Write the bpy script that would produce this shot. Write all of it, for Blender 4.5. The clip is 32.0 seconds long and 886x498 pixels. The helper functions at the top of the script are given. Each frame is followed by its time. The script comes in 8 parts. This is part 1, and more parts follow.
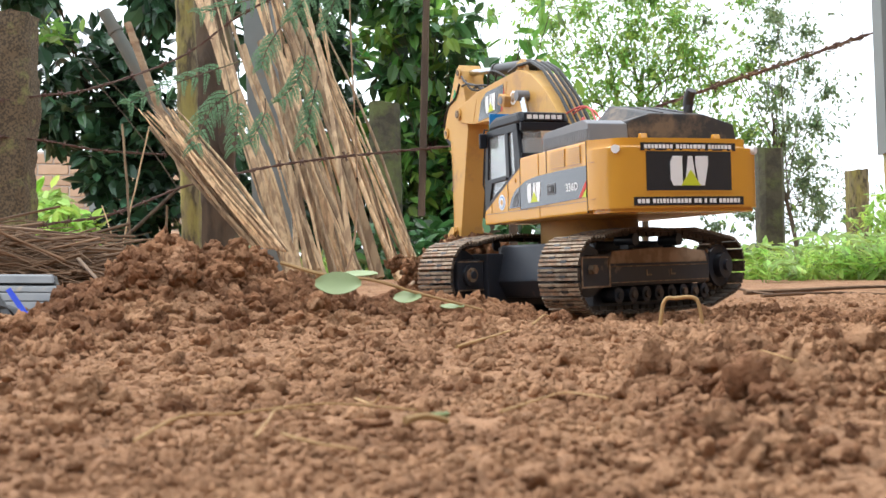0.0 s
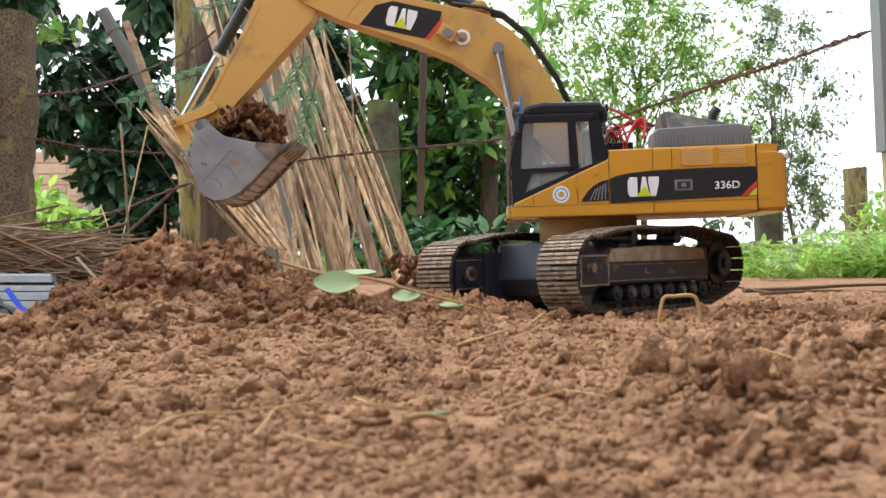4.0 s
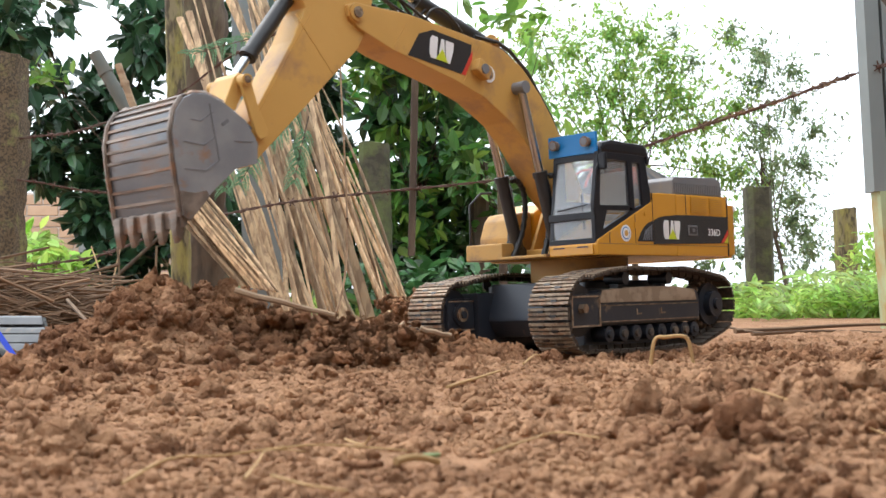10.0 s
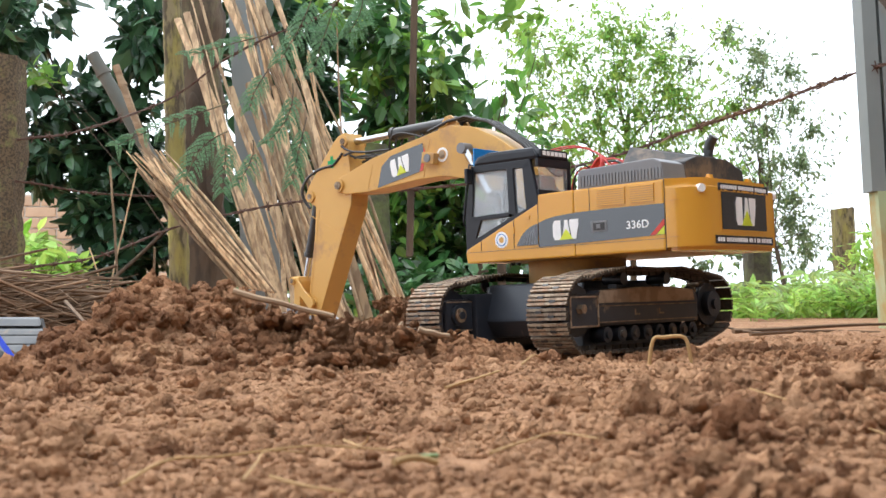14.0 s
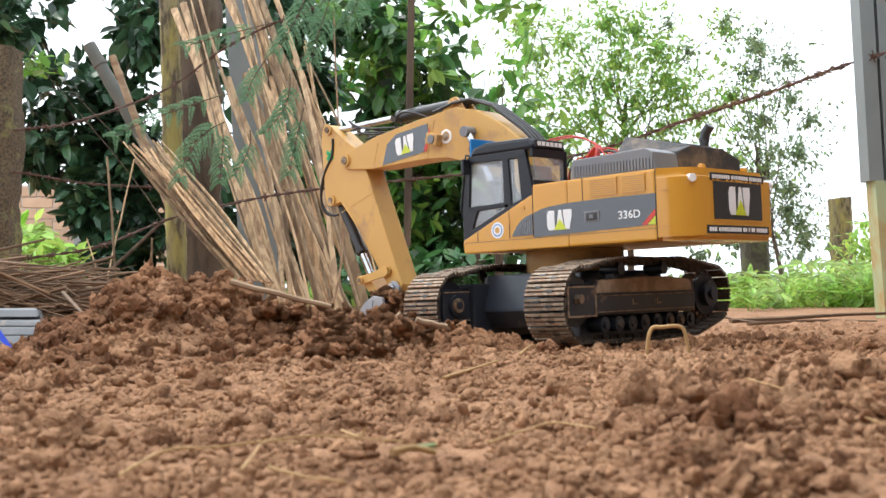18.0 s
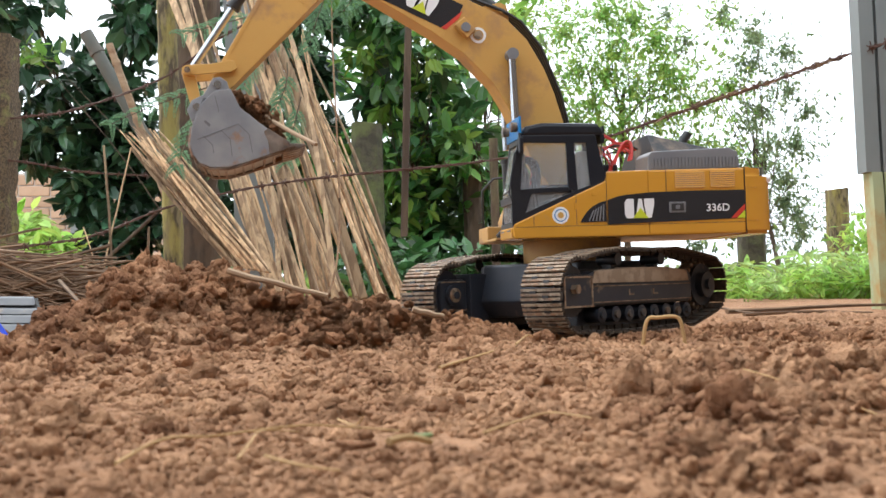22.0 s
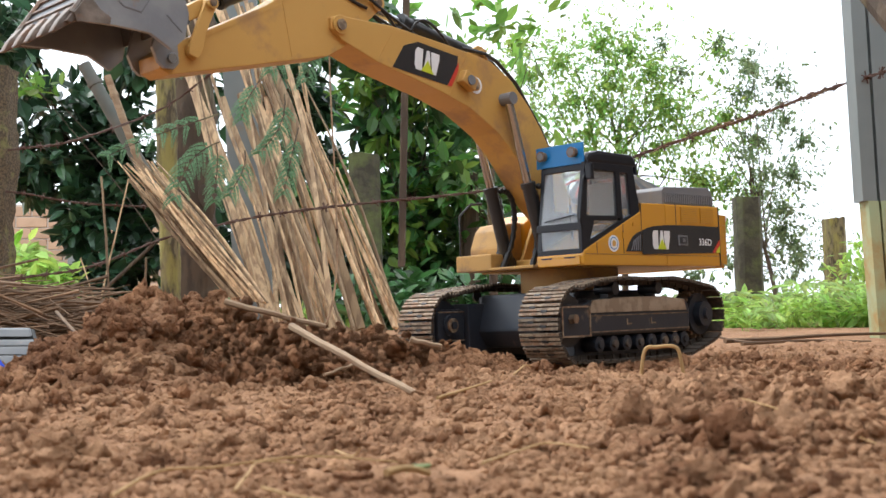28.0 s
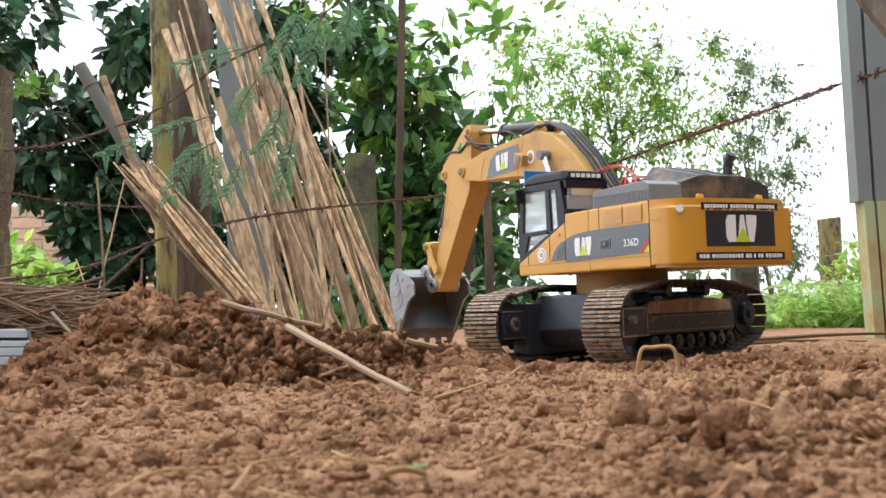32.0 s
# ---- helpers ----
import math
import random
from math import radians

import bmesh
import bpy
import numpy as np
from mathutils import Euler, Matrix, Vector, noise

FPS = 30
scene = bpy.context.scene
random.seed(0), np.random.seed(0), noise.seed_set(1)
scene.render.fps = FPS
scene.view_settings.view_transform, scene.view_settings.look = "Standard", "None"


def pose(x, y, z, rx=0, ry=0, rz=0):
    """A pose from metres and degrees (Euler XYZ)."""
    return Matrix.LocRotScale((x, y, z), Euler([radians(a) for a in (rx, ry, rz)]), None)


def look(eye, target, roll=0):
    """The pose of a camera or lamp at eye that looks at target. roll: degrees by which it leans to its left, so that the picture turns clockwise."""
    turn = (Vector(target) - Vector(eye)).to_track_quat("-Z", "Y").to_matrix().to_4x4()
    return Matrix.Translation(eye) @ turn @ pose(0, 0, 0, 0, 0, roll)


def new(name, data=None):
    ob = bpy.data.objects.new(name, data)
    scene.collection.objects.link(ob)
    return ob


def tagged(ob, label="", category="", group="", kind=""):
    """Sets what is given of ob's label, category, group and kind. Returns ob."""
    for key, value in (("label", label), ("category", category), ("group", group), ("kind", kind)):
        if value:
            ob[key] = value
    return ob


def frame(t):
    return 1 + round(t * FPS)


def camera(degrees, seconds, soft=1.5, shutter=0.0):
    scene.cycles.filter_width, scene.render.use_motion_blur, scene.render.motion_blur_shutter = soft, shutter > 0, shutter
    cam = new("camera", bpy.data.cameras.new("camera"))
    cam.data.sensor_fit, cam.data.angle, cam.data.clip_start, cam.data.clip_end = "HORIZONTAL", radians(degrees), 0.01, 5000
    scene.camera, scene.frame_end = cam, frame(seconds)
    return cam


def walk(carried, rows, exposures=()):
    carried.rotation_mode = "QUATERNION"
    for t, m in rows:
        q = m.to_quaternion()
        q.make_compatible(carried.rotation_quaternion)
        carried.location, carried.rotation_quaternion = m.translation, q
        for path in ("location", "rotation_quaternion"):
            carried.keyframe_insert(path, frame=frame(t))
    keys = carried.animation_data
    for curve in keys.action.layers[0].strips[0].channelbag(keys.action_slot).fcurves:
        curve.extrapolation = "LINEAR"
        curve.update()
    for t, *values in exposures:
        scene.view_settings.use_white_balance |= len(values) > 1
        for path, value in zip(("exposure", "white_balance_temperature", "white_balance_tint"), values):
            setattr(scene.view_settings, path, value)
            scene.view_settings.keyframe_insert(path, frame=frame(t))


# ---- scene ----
EXPOSURES = [(0, 0.83), (3, 0.82), (6, 0.68), (7, 0.70), (9, 0.82), (10, 0.86), (14, 0.86), (22, 0.86), (25, 0.83), (28, 0.73), (32, 0.73)]
cam = camera(40.94, 32.0, soft=1.5, shutter=0.25)
EYE = 0.0513
cam.data.dof.use_dof, cam.data.dof.focus_distance, cam.data.dof.aperture_fstop = True, 1.85, 33.0
walk(cam, [
    (0, pose(0.0, 0.0, EYE, 90.606, 0.077, 0.520)),
    (0.5, pose(0.0, 0.0, EYE, 90.560, 0.106, 0.498)),
    (1, pose(0.0, 0.0, EYE, 90.469, 0.171, 0.492)),
    (1.5, pose(0.0, 0.0, EYE, 90.387, 0.171, 0.496)),
    (2, pose(0.0, 0.0, EYE, 90.328, 0.164, 0.491)),
    (2.5, pose(0.0, 0.0, EYE, 90.273, 0.137, 0.503)),
    (3, pose(0.0, 0.0, EYE, 90.239, 0.142, 0.506)),
    (3.5, pose(0.0, 0.0, EYE, 90.291, 0.167, 0.492)),
    (5.5, pose(0.0, 0.0, EYE, 91.669, 0.240, 0.315)),
    (6, pose(0.0, 0.0, EYE, 91.857, 0.276, 0.261)),
    (6.5, pose(0.0, 0.0, EYE, 92.022, 0.284, 0.200)),
    (7, pose(0.0, 0.0, EYE, 92.167, 0.306, 0.177)),
    (7.5, pose(0.0, 0.0, EYE, 92.266, 0.296, 0.156)),
    (8, pose(0.0, 0.0, EYE, 92.311, 0.280, 0.119)),
    (8.5, pose(0.0, 0.0, EYE, 92.349, 0.311, 0.067)),
    (9, pose(0.0, 0.0, EYE, 92.423, 0.292, 0.029)),
    (9.5, pose(0.0, 0.0, EYE, 92.469, 0.293, 0.041)),
    (10, pose(0.0, 0.0, EYE, 92.520, 0.302, 0.047)),
    (10.5, pose(0.0, 0.0, EYE, 92.575, 0.325, 0.024)),
    (11, pose(0.0, 0.0, EYE, 92.590, 0.343, 0.018)),
    (11.5, pose(0.0, 0.0, EYE, 92.568, 0.366, 0.018)),
    (12, pose(0.0, 0.0, EYE, 92.571, 0.375, 0.023)),
    (12.5, pose(0.0, 0.0, EYE, 92.597, 0.373, 0.040)),
    (13, pose(0.0, 0.0, EYE, 92.597, 0.398, 0.018)),
    (13.5, pose(0.0, 0.0, EYE, 92.595, 0.423, -0.001)),
    (14, pose(0.0, 0.0, EYE, 92.551, 0.406, -0.036)),
    (14.5, pose(0.0, 0.0, EYE, 92.545, 0.417, -0.046)),
    (16.5, pose(0.0, 0.0, EYE, 92.328, 0.474, -0.064)),
    (17, pose(0.0, 0.0, EYE, 92.262, 0.461, -0.089)),
    (17.5, pose(0.0, 0.0, EYE, 92.158, 0.489, -0.121)),
    (18, pose(0.0, 0.0, EYE, 92.079, 0.509, -0.152)),
    (18.5, pose(0.0, 0.0, EYE, 92.000, 0.499, -0.173)),
    (19, pose(0.0, 0.0, EYE, 91.937, 0.558, -0.208)),
    (19.5, pose(0.0, 0.0, EYE, 91.881, 0.522, -0.213)),
    (20, pose(0.0, 0.0, EYE, 91.814, 0.579, -0.212)),
    (20.5, pose(0.0, 0.0, EYE, 91.714, 0.539, -0.254)),
    (21, pose(0.0, 0.0, EYE, 91.679, 0.433, -0.290)),
    (21.5, pose(0.0, 0.0, EYE, 91.621, 0.331, -0.297)),
    (22, pose(0.0, 0.0, EYE, 91.584, 0.313, -0.307)),
    (22.5, pose(0.0, 0.0, EYE, 91.590, 0.340, -0.349)),
    (23, pose(0.0, 0.0, EYE, 91.604, 0.343, -0.367)),
    (23.5, pose(0.0, 0.0, EYE, 91.714, 0.250, -0.364)),
    (24, pose(0.0, 0.0, EYE, 92.054, 0.202, -0.340)),
    (24.5, pose(0.0, 0.0, EYE, 92.294, 0.273, -0.328)),
    (25, pose(0.0, 0.0, EYE, 92.536, 0.275, -0.356)),
    (25.5, pose(0.0, 0.0, EYE, 92.745, 0.292, -0.360)),
    (27.5, pose(0.0, 0.0, EYE, 92.994, 0.399, -0.402)),
    (28, pose(0.0, 0.0, EYE, 93.034, 0.481, -0.423)),
    (28.5, pose(0.0, 0.0, EYE, 93.074, 0.476, -0.429)),
    (29, pose(0.0, 0.0, EYE, 93.107, 0.497, -0.463)),
    (29.5, pose(0.0, 0.0, EYE, 93.101, 0.508, -0.473)),
    (30, pose(0.0, 0.0, EYE, 93.093, 0.531, -0.491)),
    (30.5, pose(0.0, 0.0, EYE, 93.058, 0.560, -0.521)),
    (31, pose(0.0, 0.0, EYE, 93.053, 0.560, -0.540)),
    (31.5, pose(0.0, 0.0, EYE, 93.058, 0.593, -0.603)),
    (32, pose(0.0, 0.0, EYE, 93.056, 0.550, -0.608)),
], exposures=EXPOSURES)

# ---------------------------------------------------------------- light
world = bpy.data.worlds.new("world")
scene.world = world
world.use_nodes = True
wn, wl = world.node_tree.nodes, world.node_tree.links
sky = wn.new("ShaderNodeTexSky")
sky.sky_type = "NISHITA"
sky.sun_disc = False
sky.sun_elevation, sky.sun_rotation = radians(60), radians(-37)
sky.air_density, sky.dust_density, sky.ozone_density = 1.0, 7.0, 1.0
pale = wn.new("ShaderNodeHueSaturation")
pale.inputs["Saturation"].default_value = 0.22
wl.new(sky.outputs["Color"], pale.inputs["Color"])
cloud = wn.new("ShaderNodeMix")
cloud.data_type = "RGBA"
cloud.inputs["Factor"].default_value = 0.8
cloud.inputs["B"].default_value = (9.0, 9.8, 10.8, 1)
wl.new(pale.outputs["Color"], cloud.inputs["A"])
wl.new(cloud.outputs["Result"], wn["Background"].inputs["Color"])
wn["Background"].inputs["Strength"].default_value = 0.15

sun = new("sun", bpy.data.lights.new("sun", "SUN"))
sun.data.energy, sun.data.angle, sun.data.color = 1.0, radians(30), (1.0, 0.98, 0.94)
sun.matrix_world = look((-2.4, 3.2, 6.0), (0.0, 1.2, 0))

# ---------------------------------------------------------------- materials


def material(name, colour, rough=0.6, metal=0.0, second=None, scale=60.0, amount=0.35, stain=None, stain_scale=12.0,
             stain_cut=0.62, bump=0.0, bump_scale=300.0, coat=0.0, vary=0.0, translucent=0.0, island=False, stretch=(1, 1, 1), spec=0.5, hue=0.0, crisp=0.0):
    """A surface with two scales of variation, stains of a second colour and fine relief, in metres."""
    m = bpy.data.materials.new(name)
    m.use_nodes = True
    n, l = m.node_tree.nodes, m.node_tree.links
    p = n["Principled BSDF"]
    p.inputs["Roughness"].default_value, p.inputs["Metallic"].default_value = rough, metal
    p.inputs["Specular IOR Level"].default_value = spec
    if coat:
        p.inputs["Coat Weight"].default_value, p.inputs["Coat Roughness"].default_value = coat, 0.12
    where = n.new("ShaderNodeTexCoord")
    grow = n.new("ShaderNodeMapping")
    grow.inputs["Scale"].default_value = stretch
    l.new(where.outputs["Object"], grow.inputs["Vector"])
    fine = n.new("ShaderNodeTexNoise")
    fine.inputs["Scale"].default_value, fine.inputs["Detail"].default_value = scale, 6.0
    l.new(grow.outputs["Vector"], fine.inputs["Vector"])
    mix = n.new("ShaderNodeMix")
    mix.data_type = "RGBA"
    mix.inputs["A"].default_value = (*colour, 1)
    mix.inputs["B"].default_value = (*(second or [c * 0.6 for c in colour]), 1)
    curve = n.new("ShaderNodeMapRange")
    curve.inputs["From Min"].default_value, curve.inputs["From Max"].default_value = 0.35 + 0.10 * crisp, 0.7 - 0.14 * crisp
    curve.inputs["To Max"].default_value = amount
    l.new(fine.outputs["Fac"], curve.inputs["Value"])
    l.new(curve.outputs["Result"], mix.inputs["Factor"])
    out = mix.outputs["Result"]
    if stain:
        wide = n.new("ShaderNodeTexNoise")
        wide.inputs["Scale"].default_value, wide.inputs["Detail"].default_value = stain_scale, 8.0
        wide.inputs["Roughness"].default_value = 0.65
        l.new(grow.outputs["Vector"], wide.inputs["Vector"])
        cut = n.new("ShaderNodeMapRange")
        cut.inputs["From Min"].default_value, cut.inputs["From Max"].default_value = stain_cut - 0.06, stain_cut + 0.08
        l.new(wide.outputs["Fac"], cut.inputs["Value"])
        dirty = n.new("ShaderNodeMix")
        dirty.data_type = "RGBA"
        dirty.inputs["B"].default_value = (*stain, 1)
        l.new(cut.outputs["Result"], dirty.inputs["Factor"])
        l.new(out, dirty.inputs["A"])
        out = dirty.outputs["Result"]
    if vary:
        tone = n.new("ShaderNodeHueSaturation")
        if island:
            pick = n.new("ShaderNodeNewGeometry").outputs["Random Per Island"]
        else:
            pick = n.new("ShaderNodeObjectInfo").outputs["Random"]
        span = n.new("ShaderNodeMapRange")
        span.inputs["To Min"].default_value, span.inputs["To Max"].default_value = 1 - vary, 1 + vary
        l.new(pick, span.inputs["Value"])
        l.new(span.outputs["Result"], tone.inputs["Value"])
        if hue:
            shift = n.new("ShaderNodeMath")
            shift.operation = "MULTIPLY"
            shift.inputs[1].default_value = 7.13
            l.new(pick, shift.inputs[0])
            wrap = n.new("ShaderNodeMath")
            wrap.operation = "FRACT"
            l.new(shift.outputs["Value"], wrap.inputs[0])
            turn = n.new("ShaderNodeMapRange")
            turn.inputs["To Min"].default_value, turn.inputs["To Max"].default_value = 0.5 - hue, 0.5 + hue
            l.new(wrap.outputs["Value"], turn.inputs["Value"])
            l.new(turn.outputs["Result"], tone.inputs["Hue"])
        l.new(out, tone.inputs["Color"])
        out = tone.outputs["Color"]
    l.new(out, p.inputs["Base Color"])
    if bump:
        relief = n.new("ShaderNodeTexNoise")
        relief.inputs["Scale"].default_value, relief.inputs["Detail"].default_value = bump_scale, 5.0
        l.new(grow.outputs["Vector"], relief.inputs["Vector"])
        b = n.new("ShaderNodeBump")
        b.inputs["Strength"].default_value, b.inputs["Distance"].default_value = bump, 0.3 / bump_scale
        l.new(relief.outputs["Fac"], b.inputs["Height"])
        l.new(b.outputs["Normal"], p.inputs["Normal"])
    if translucent:
        t = n.new("ShaderNodeBsdfTranslucent")
        l.new(out, t.inputs["Color"])
        both = n.new("ShaderNodeMixShader")
        both.inputs["Fac"].default_value = translucent
        l.new(p.outputs["BSDF"], both.inputs[1])
        l.new(t.outputs["BSDF"], both.inputs[2])
        l.new(both.outputs["Shader"], n["Material Output"].inputs["Surface"])
    return m


DUST = (0.34, 0.21, 0.12)


def soil_material(name, light, dark, pale, vary, cells=((95.0, 0.0045), (230.0, 0.0024)), spread_tone=0.10):
    """Crumbs at two sizes: each cell its own tone and swell, with fine grain over them."""
    m = bpy.data.materials.new(name)
    m.use_nodes = True
    n, l = m.node_tree.nodes, m.node_tree.links
    p = n["Principled BSDF"]
    p.inputs["Roughness"].default_value = 0.96
    p.inputs["Specular IOR Level"].default_value = 0.15
    where = n.new("ShaderNodeTexCoord").outputs["Object"]
    warp = n.new("ShaderNodeTexNoise")
    warp.inputs["Scale"].default_value, warp.inputs["Detail"].default_value = 160.0, 3.0
    l.new(where, warp.inputs["Vector"])
    shift = n.new("ShaderNodeVectorMath")
    shift.operation = "MULTIPLY_ADD"
    shift.inputs[1].default_value = (0.008, 0.008, 0.008)
    l.new(warp.outputs["Color"], shift.inputs[0])
    l.new(where, shift.inputs[2])
    normal, tone = None, None
    for scale, deep in cells:
        cell = n.new("ShaderNodeTexVoronoi")
        cell.inputs["Scale"].default_value = scale
        l.new(shift.outputs["Vector"], cell.inputs["Vector"])
        swell = n.new("ShaderNodeMath")
        swell.operation = "SUBTRACT"
        swell.inputs[0].default_value = 1.0
        l.new(cell.outputs["Distance"], swell.inputs[1])
        b = n.new("ShaderNodeBump")
        b.inputs["Strength"].default_value, b.inputs["Distance"].default_value = 0.9, deep
        l.new(swell.outputs["Value"], b.inputs["Height"])
        if normal:
            l.new(normal, b.inputs["Normal"])
        normal = b.outputs["Normal"]
        split = n.new("ShaderNodeSeparateColor")
        l.new(cell.outputs["Color"], split.inputs["Color"])
        span_ = n.new("ShaderNodeMapRange")
        span_.inputs["To Min"].default_value, span_.inputs["To Max"].default_value = 1 - spread_tone, 1 + spread_tone
        l.new(split.outputs["Red"], span_.inputs["Value"])
        if tone:
            both = n.new("ShaderNodeMath")
            both.operation = "MULTIPLY"
            l.new(tone, both.inputs[0])
            l.new(span_.outputs["Result"], both.inputs[1])
            tone = both.outputs["Value"]
        else:
            tone = span_.outputs["Result"]
    grain = n.new("ShaderNodeTexNoise")
    grain.inputs["Scale"].default_value, grain.inputs["Detail"].default_value, grain.inputs["Roughness"].default_value = 700.0, 6.0, 0.7
    l.new(where, grain.inputs["Vector"])
    b = n.new("ShaderNodeBump")
    b.inputs["Strength"].default_value, b.inputs["Distance"].default_value = 0.7, 0.0014
    l.new(grain.outputs["Fac"], b.inputs["Height"])
    l.new(normal, b.inputs["Normal"])
    l.new(b.outputs["Normal"], p.inputs["Normal"])
    wide = n.new("ShaderNodeTexNoise")
    wide.inputs["Scale"].default_value, wide.inputs["Detail"].default_value = 14.0, 8.0
    l.new(where, wide.inputs["Vector"])
    ramp = n.new("ShaderNodeValToRGB")
    ramp.color_ramp.elements[0].position, ramp.color_ramp.elements[0].color = 0.36, (*dark, 1)
    ramp.color_ramp.elements[1].position, ramp.color_ramp.elements[1].color = 0.68, (*pale, 1)
    e = ramp.color_ramp.elements.new(0.5)
    e.color = (*light, 1)
    l.new(wide.outputs["Fac"], ramp.inputs["Fac"])
    hue = n.new("ShaderNodeHueSaturation")
    l.new(ramp.outputs["Color"], hue.inputs["Color"])
    if vary:
        isl = n.new("ShaderNodeMapRange")
        isl.inputs["To Min"].default_value, isl.inputs["To Max"].default_value = 1 - vary, 1 + vary
        l.new(n.new("ShaderNodeNewGeometry").outputs["Random Per Island"], isl.inputs["Value"])
        both = n.new("ShaderNodeMath")
        both.operation = "MULTIPLY"
        l.new(tone, both.inputs[0])
        l.new(isl.outputs["Result"], both.inputs[1])
        tone = both.outputs["Value"]
    l.new(tone, hue.inputs["Value"])
    l.new(hue.outputs["Color"], p.inputs["Base Color"])
    return m


SOIL = soil_material("red_soil", (0.335, 0.184, 0.103), (0.275, 0.145, 0.079), (0.385, 0.216, 0.120), 0.0)
CLOD = soil_material("soil_clod", (0.345, 0.188, 0.103), (0.275, 0.144, 0.078), (0.405, 0.229, 0.126), 0.16, ((240.0, 0.0016), (600.0, 0.0008)), 0.07)
MOIST = soil_material("moist_soil", (0.250, 0.122, 0.063), (0.18, 0.085, 0.044), (0.33, 0.170, 0.088), 0.20, ((240.0, 0.0018), (600.0, 0.0009)), 0.07)
DARK_CLOD = soil_material("moist_soil_clod", (0.280, 0.139, 0.072), (0.205, 0.098, 0.051), (0.35, 0.183, 0.096), 0.22, ((240.0, 0.0018), (600.0, 0.0009)), 0.07)
YELLOW = material("yellow_paint", (0.61, 0.292, 0.032), 0.27, coat=0.35, second=(0.59, 0.29, 0.034), scale=9, amount=0.5, stain=(0.50, 0.28, 0.08),
                  stain_scale=26, stain_cut=0.70, bump=0.05, bump_scale=500, spec=0.4)
FADED = material("dusty_yellow_paint", (0.60, 0.348, 0.10), 0.40, second=(0.51, 0.28, 0.07), scale=10, amount=0.6, stain=(0.40, 0.23, 0.10),
                 stain_scale=16, stain_cut=0.60, bump=0.08, bump_scale=500, spec=0.35)
# darker yellow with the shade inside the vent slots put into it
SLOT = material("shaded_yellow_slot", (0.42, 0.20, 0.03), 0.6, second=(0.30, 0.14, 0.03), scale=40, amount=0.6)
BLACK = material("black_plastic", (0.018, 0.019, 0.021), 0.42, second=(0.05, 0.045, 0.04), scale=30, amount=0.4, stain=(0.12, 0.085, 0.06),
                 stain_scale=30, stain_cut=0.72, bump=0.05, bump_scale=500)
CABFRAME = material("dark_cab_frame", (0.010, 0.012, 0.018), 0.34, spec=0.32, second=(0.028, 0.028, 0.030), scale=25, amount=0.4)
DECAL = material("black_decal", (0.012, 0.013, 0.018), 0.12, spec=0.8, coat=0.35, second=(0.03, 0.03, 0.035), scale=20, amount=0.3)
WHITE = material("white_print", (0.80, 0.80, 0.80), 0.4, second=(0.7, 0.7, 0.7), scale=30)
LIME = material("lime_print", (0.55, 0.62, 0.03), 0.4, second=(0.5, 0.56, 0.03))
RED = material("red_print", (0.62, 0.05, 0.03), 0.4)
REDHOSE = material("red_hose", (0.55, 0.035, 0.025), 0.4)
TRACKFRAME = material("black_track_frame", (0.020, 0.025, 0.036), 0.36, spec=0.45, second=(0.045, 0.046, 0.05), scale=40, amount=0.5,
                      stain=(0.24, 0.17, 0.115), stain_scale=34, stain_cut=0.69, bump=0.15, bump_scale=400)
MUDDY = material("mud_on_frame", crisp=1.0, colour=(0.37, 0.275, 0.19), rough=0.9, second=(0.20, 0.135, 0.085), scale=60, amount=0.6, bump=0.8, bump_scale=400)
SHOE = material("worn_track_shoe", crisp=1.0, colour=(0.30, 0.23, 0.16), rough=0.65, metal=0.25, second=(0.10, 0.065, 0.042), scale=150, amount=0.75,
                stain=(0.27, 0.15, 0.085), stain_scale=70, stain_cut=0.57, bump=0.5, bump_scale=600, vary=0.2)
PLATE = material("dark_track_plate", (0.040, 0.032, 0.026), 0.8, 0.1, second=(0.13, 0.085, 0.055), scale=120, amount=0.7, bump=0.4, bump_scale=500)
STEEL = material("grey_bucket_steel", (0.28, 0.295, 0.32), 0.33, 0.5, second=(0.42, 0.43, 0.44), scale=30, amount=0.8,
                 stain=(0.42, 0.20, 0.07), stain_scale=24, stain_cut=0.63, bump=0.15, bump_scale=300)
WORN = material("scraped_rusty_steel", (0.075, 0.057, 0.046), 0.45, 0.35, second=(0.36, 0.30, 0.25), scale=45, amount=0.85,
                stain=(0.26, 0.12, 0.055), stain_scale=30, stain_cut=0.55, bump=0.4, bump_scale=300, stretch=(1, 0.25, 1))
SHELL = material("dark_bucket_shell", (0.105, 0.115, 0.13), 0.30, 0.45, second=(0.21, 0.20, 0.19), scale=22, amount=0.8, stain=(0.19, 0.10, 0.052),
                 stain_scale=22, stain_cut=0.56, bump=0.2, bump_scale=260, stretch=(1, 0.4, 1))
DUSTYPAINT = material("dust_caked_yellow_paint", (0.50, 0.29, 0.09), 0.55, second=(0.40, 0.23, 0.085), scale=14, amount=0.7, stain=(0.30, 0.18, 0.09),
                      stain_scale=20, stain_cut=0.54, bump=0.2, bump_scale=300, spec=0.3)
CHROME = material("chrome_rod", (0.50, 0.52, 0.55), 0.2, 1.0, second=(0.38, 0.39, 0.41), scale=60)
GREYHOOD = material("grey_hood", (0.17, 0.175, 0.19), 0.5, second=(0.23, 0.225, 0.22), scale=25, amount=0.5, stain=(0.28, 0.22, 0.17),
                    stain_scale=24, stain_cut=0.68)
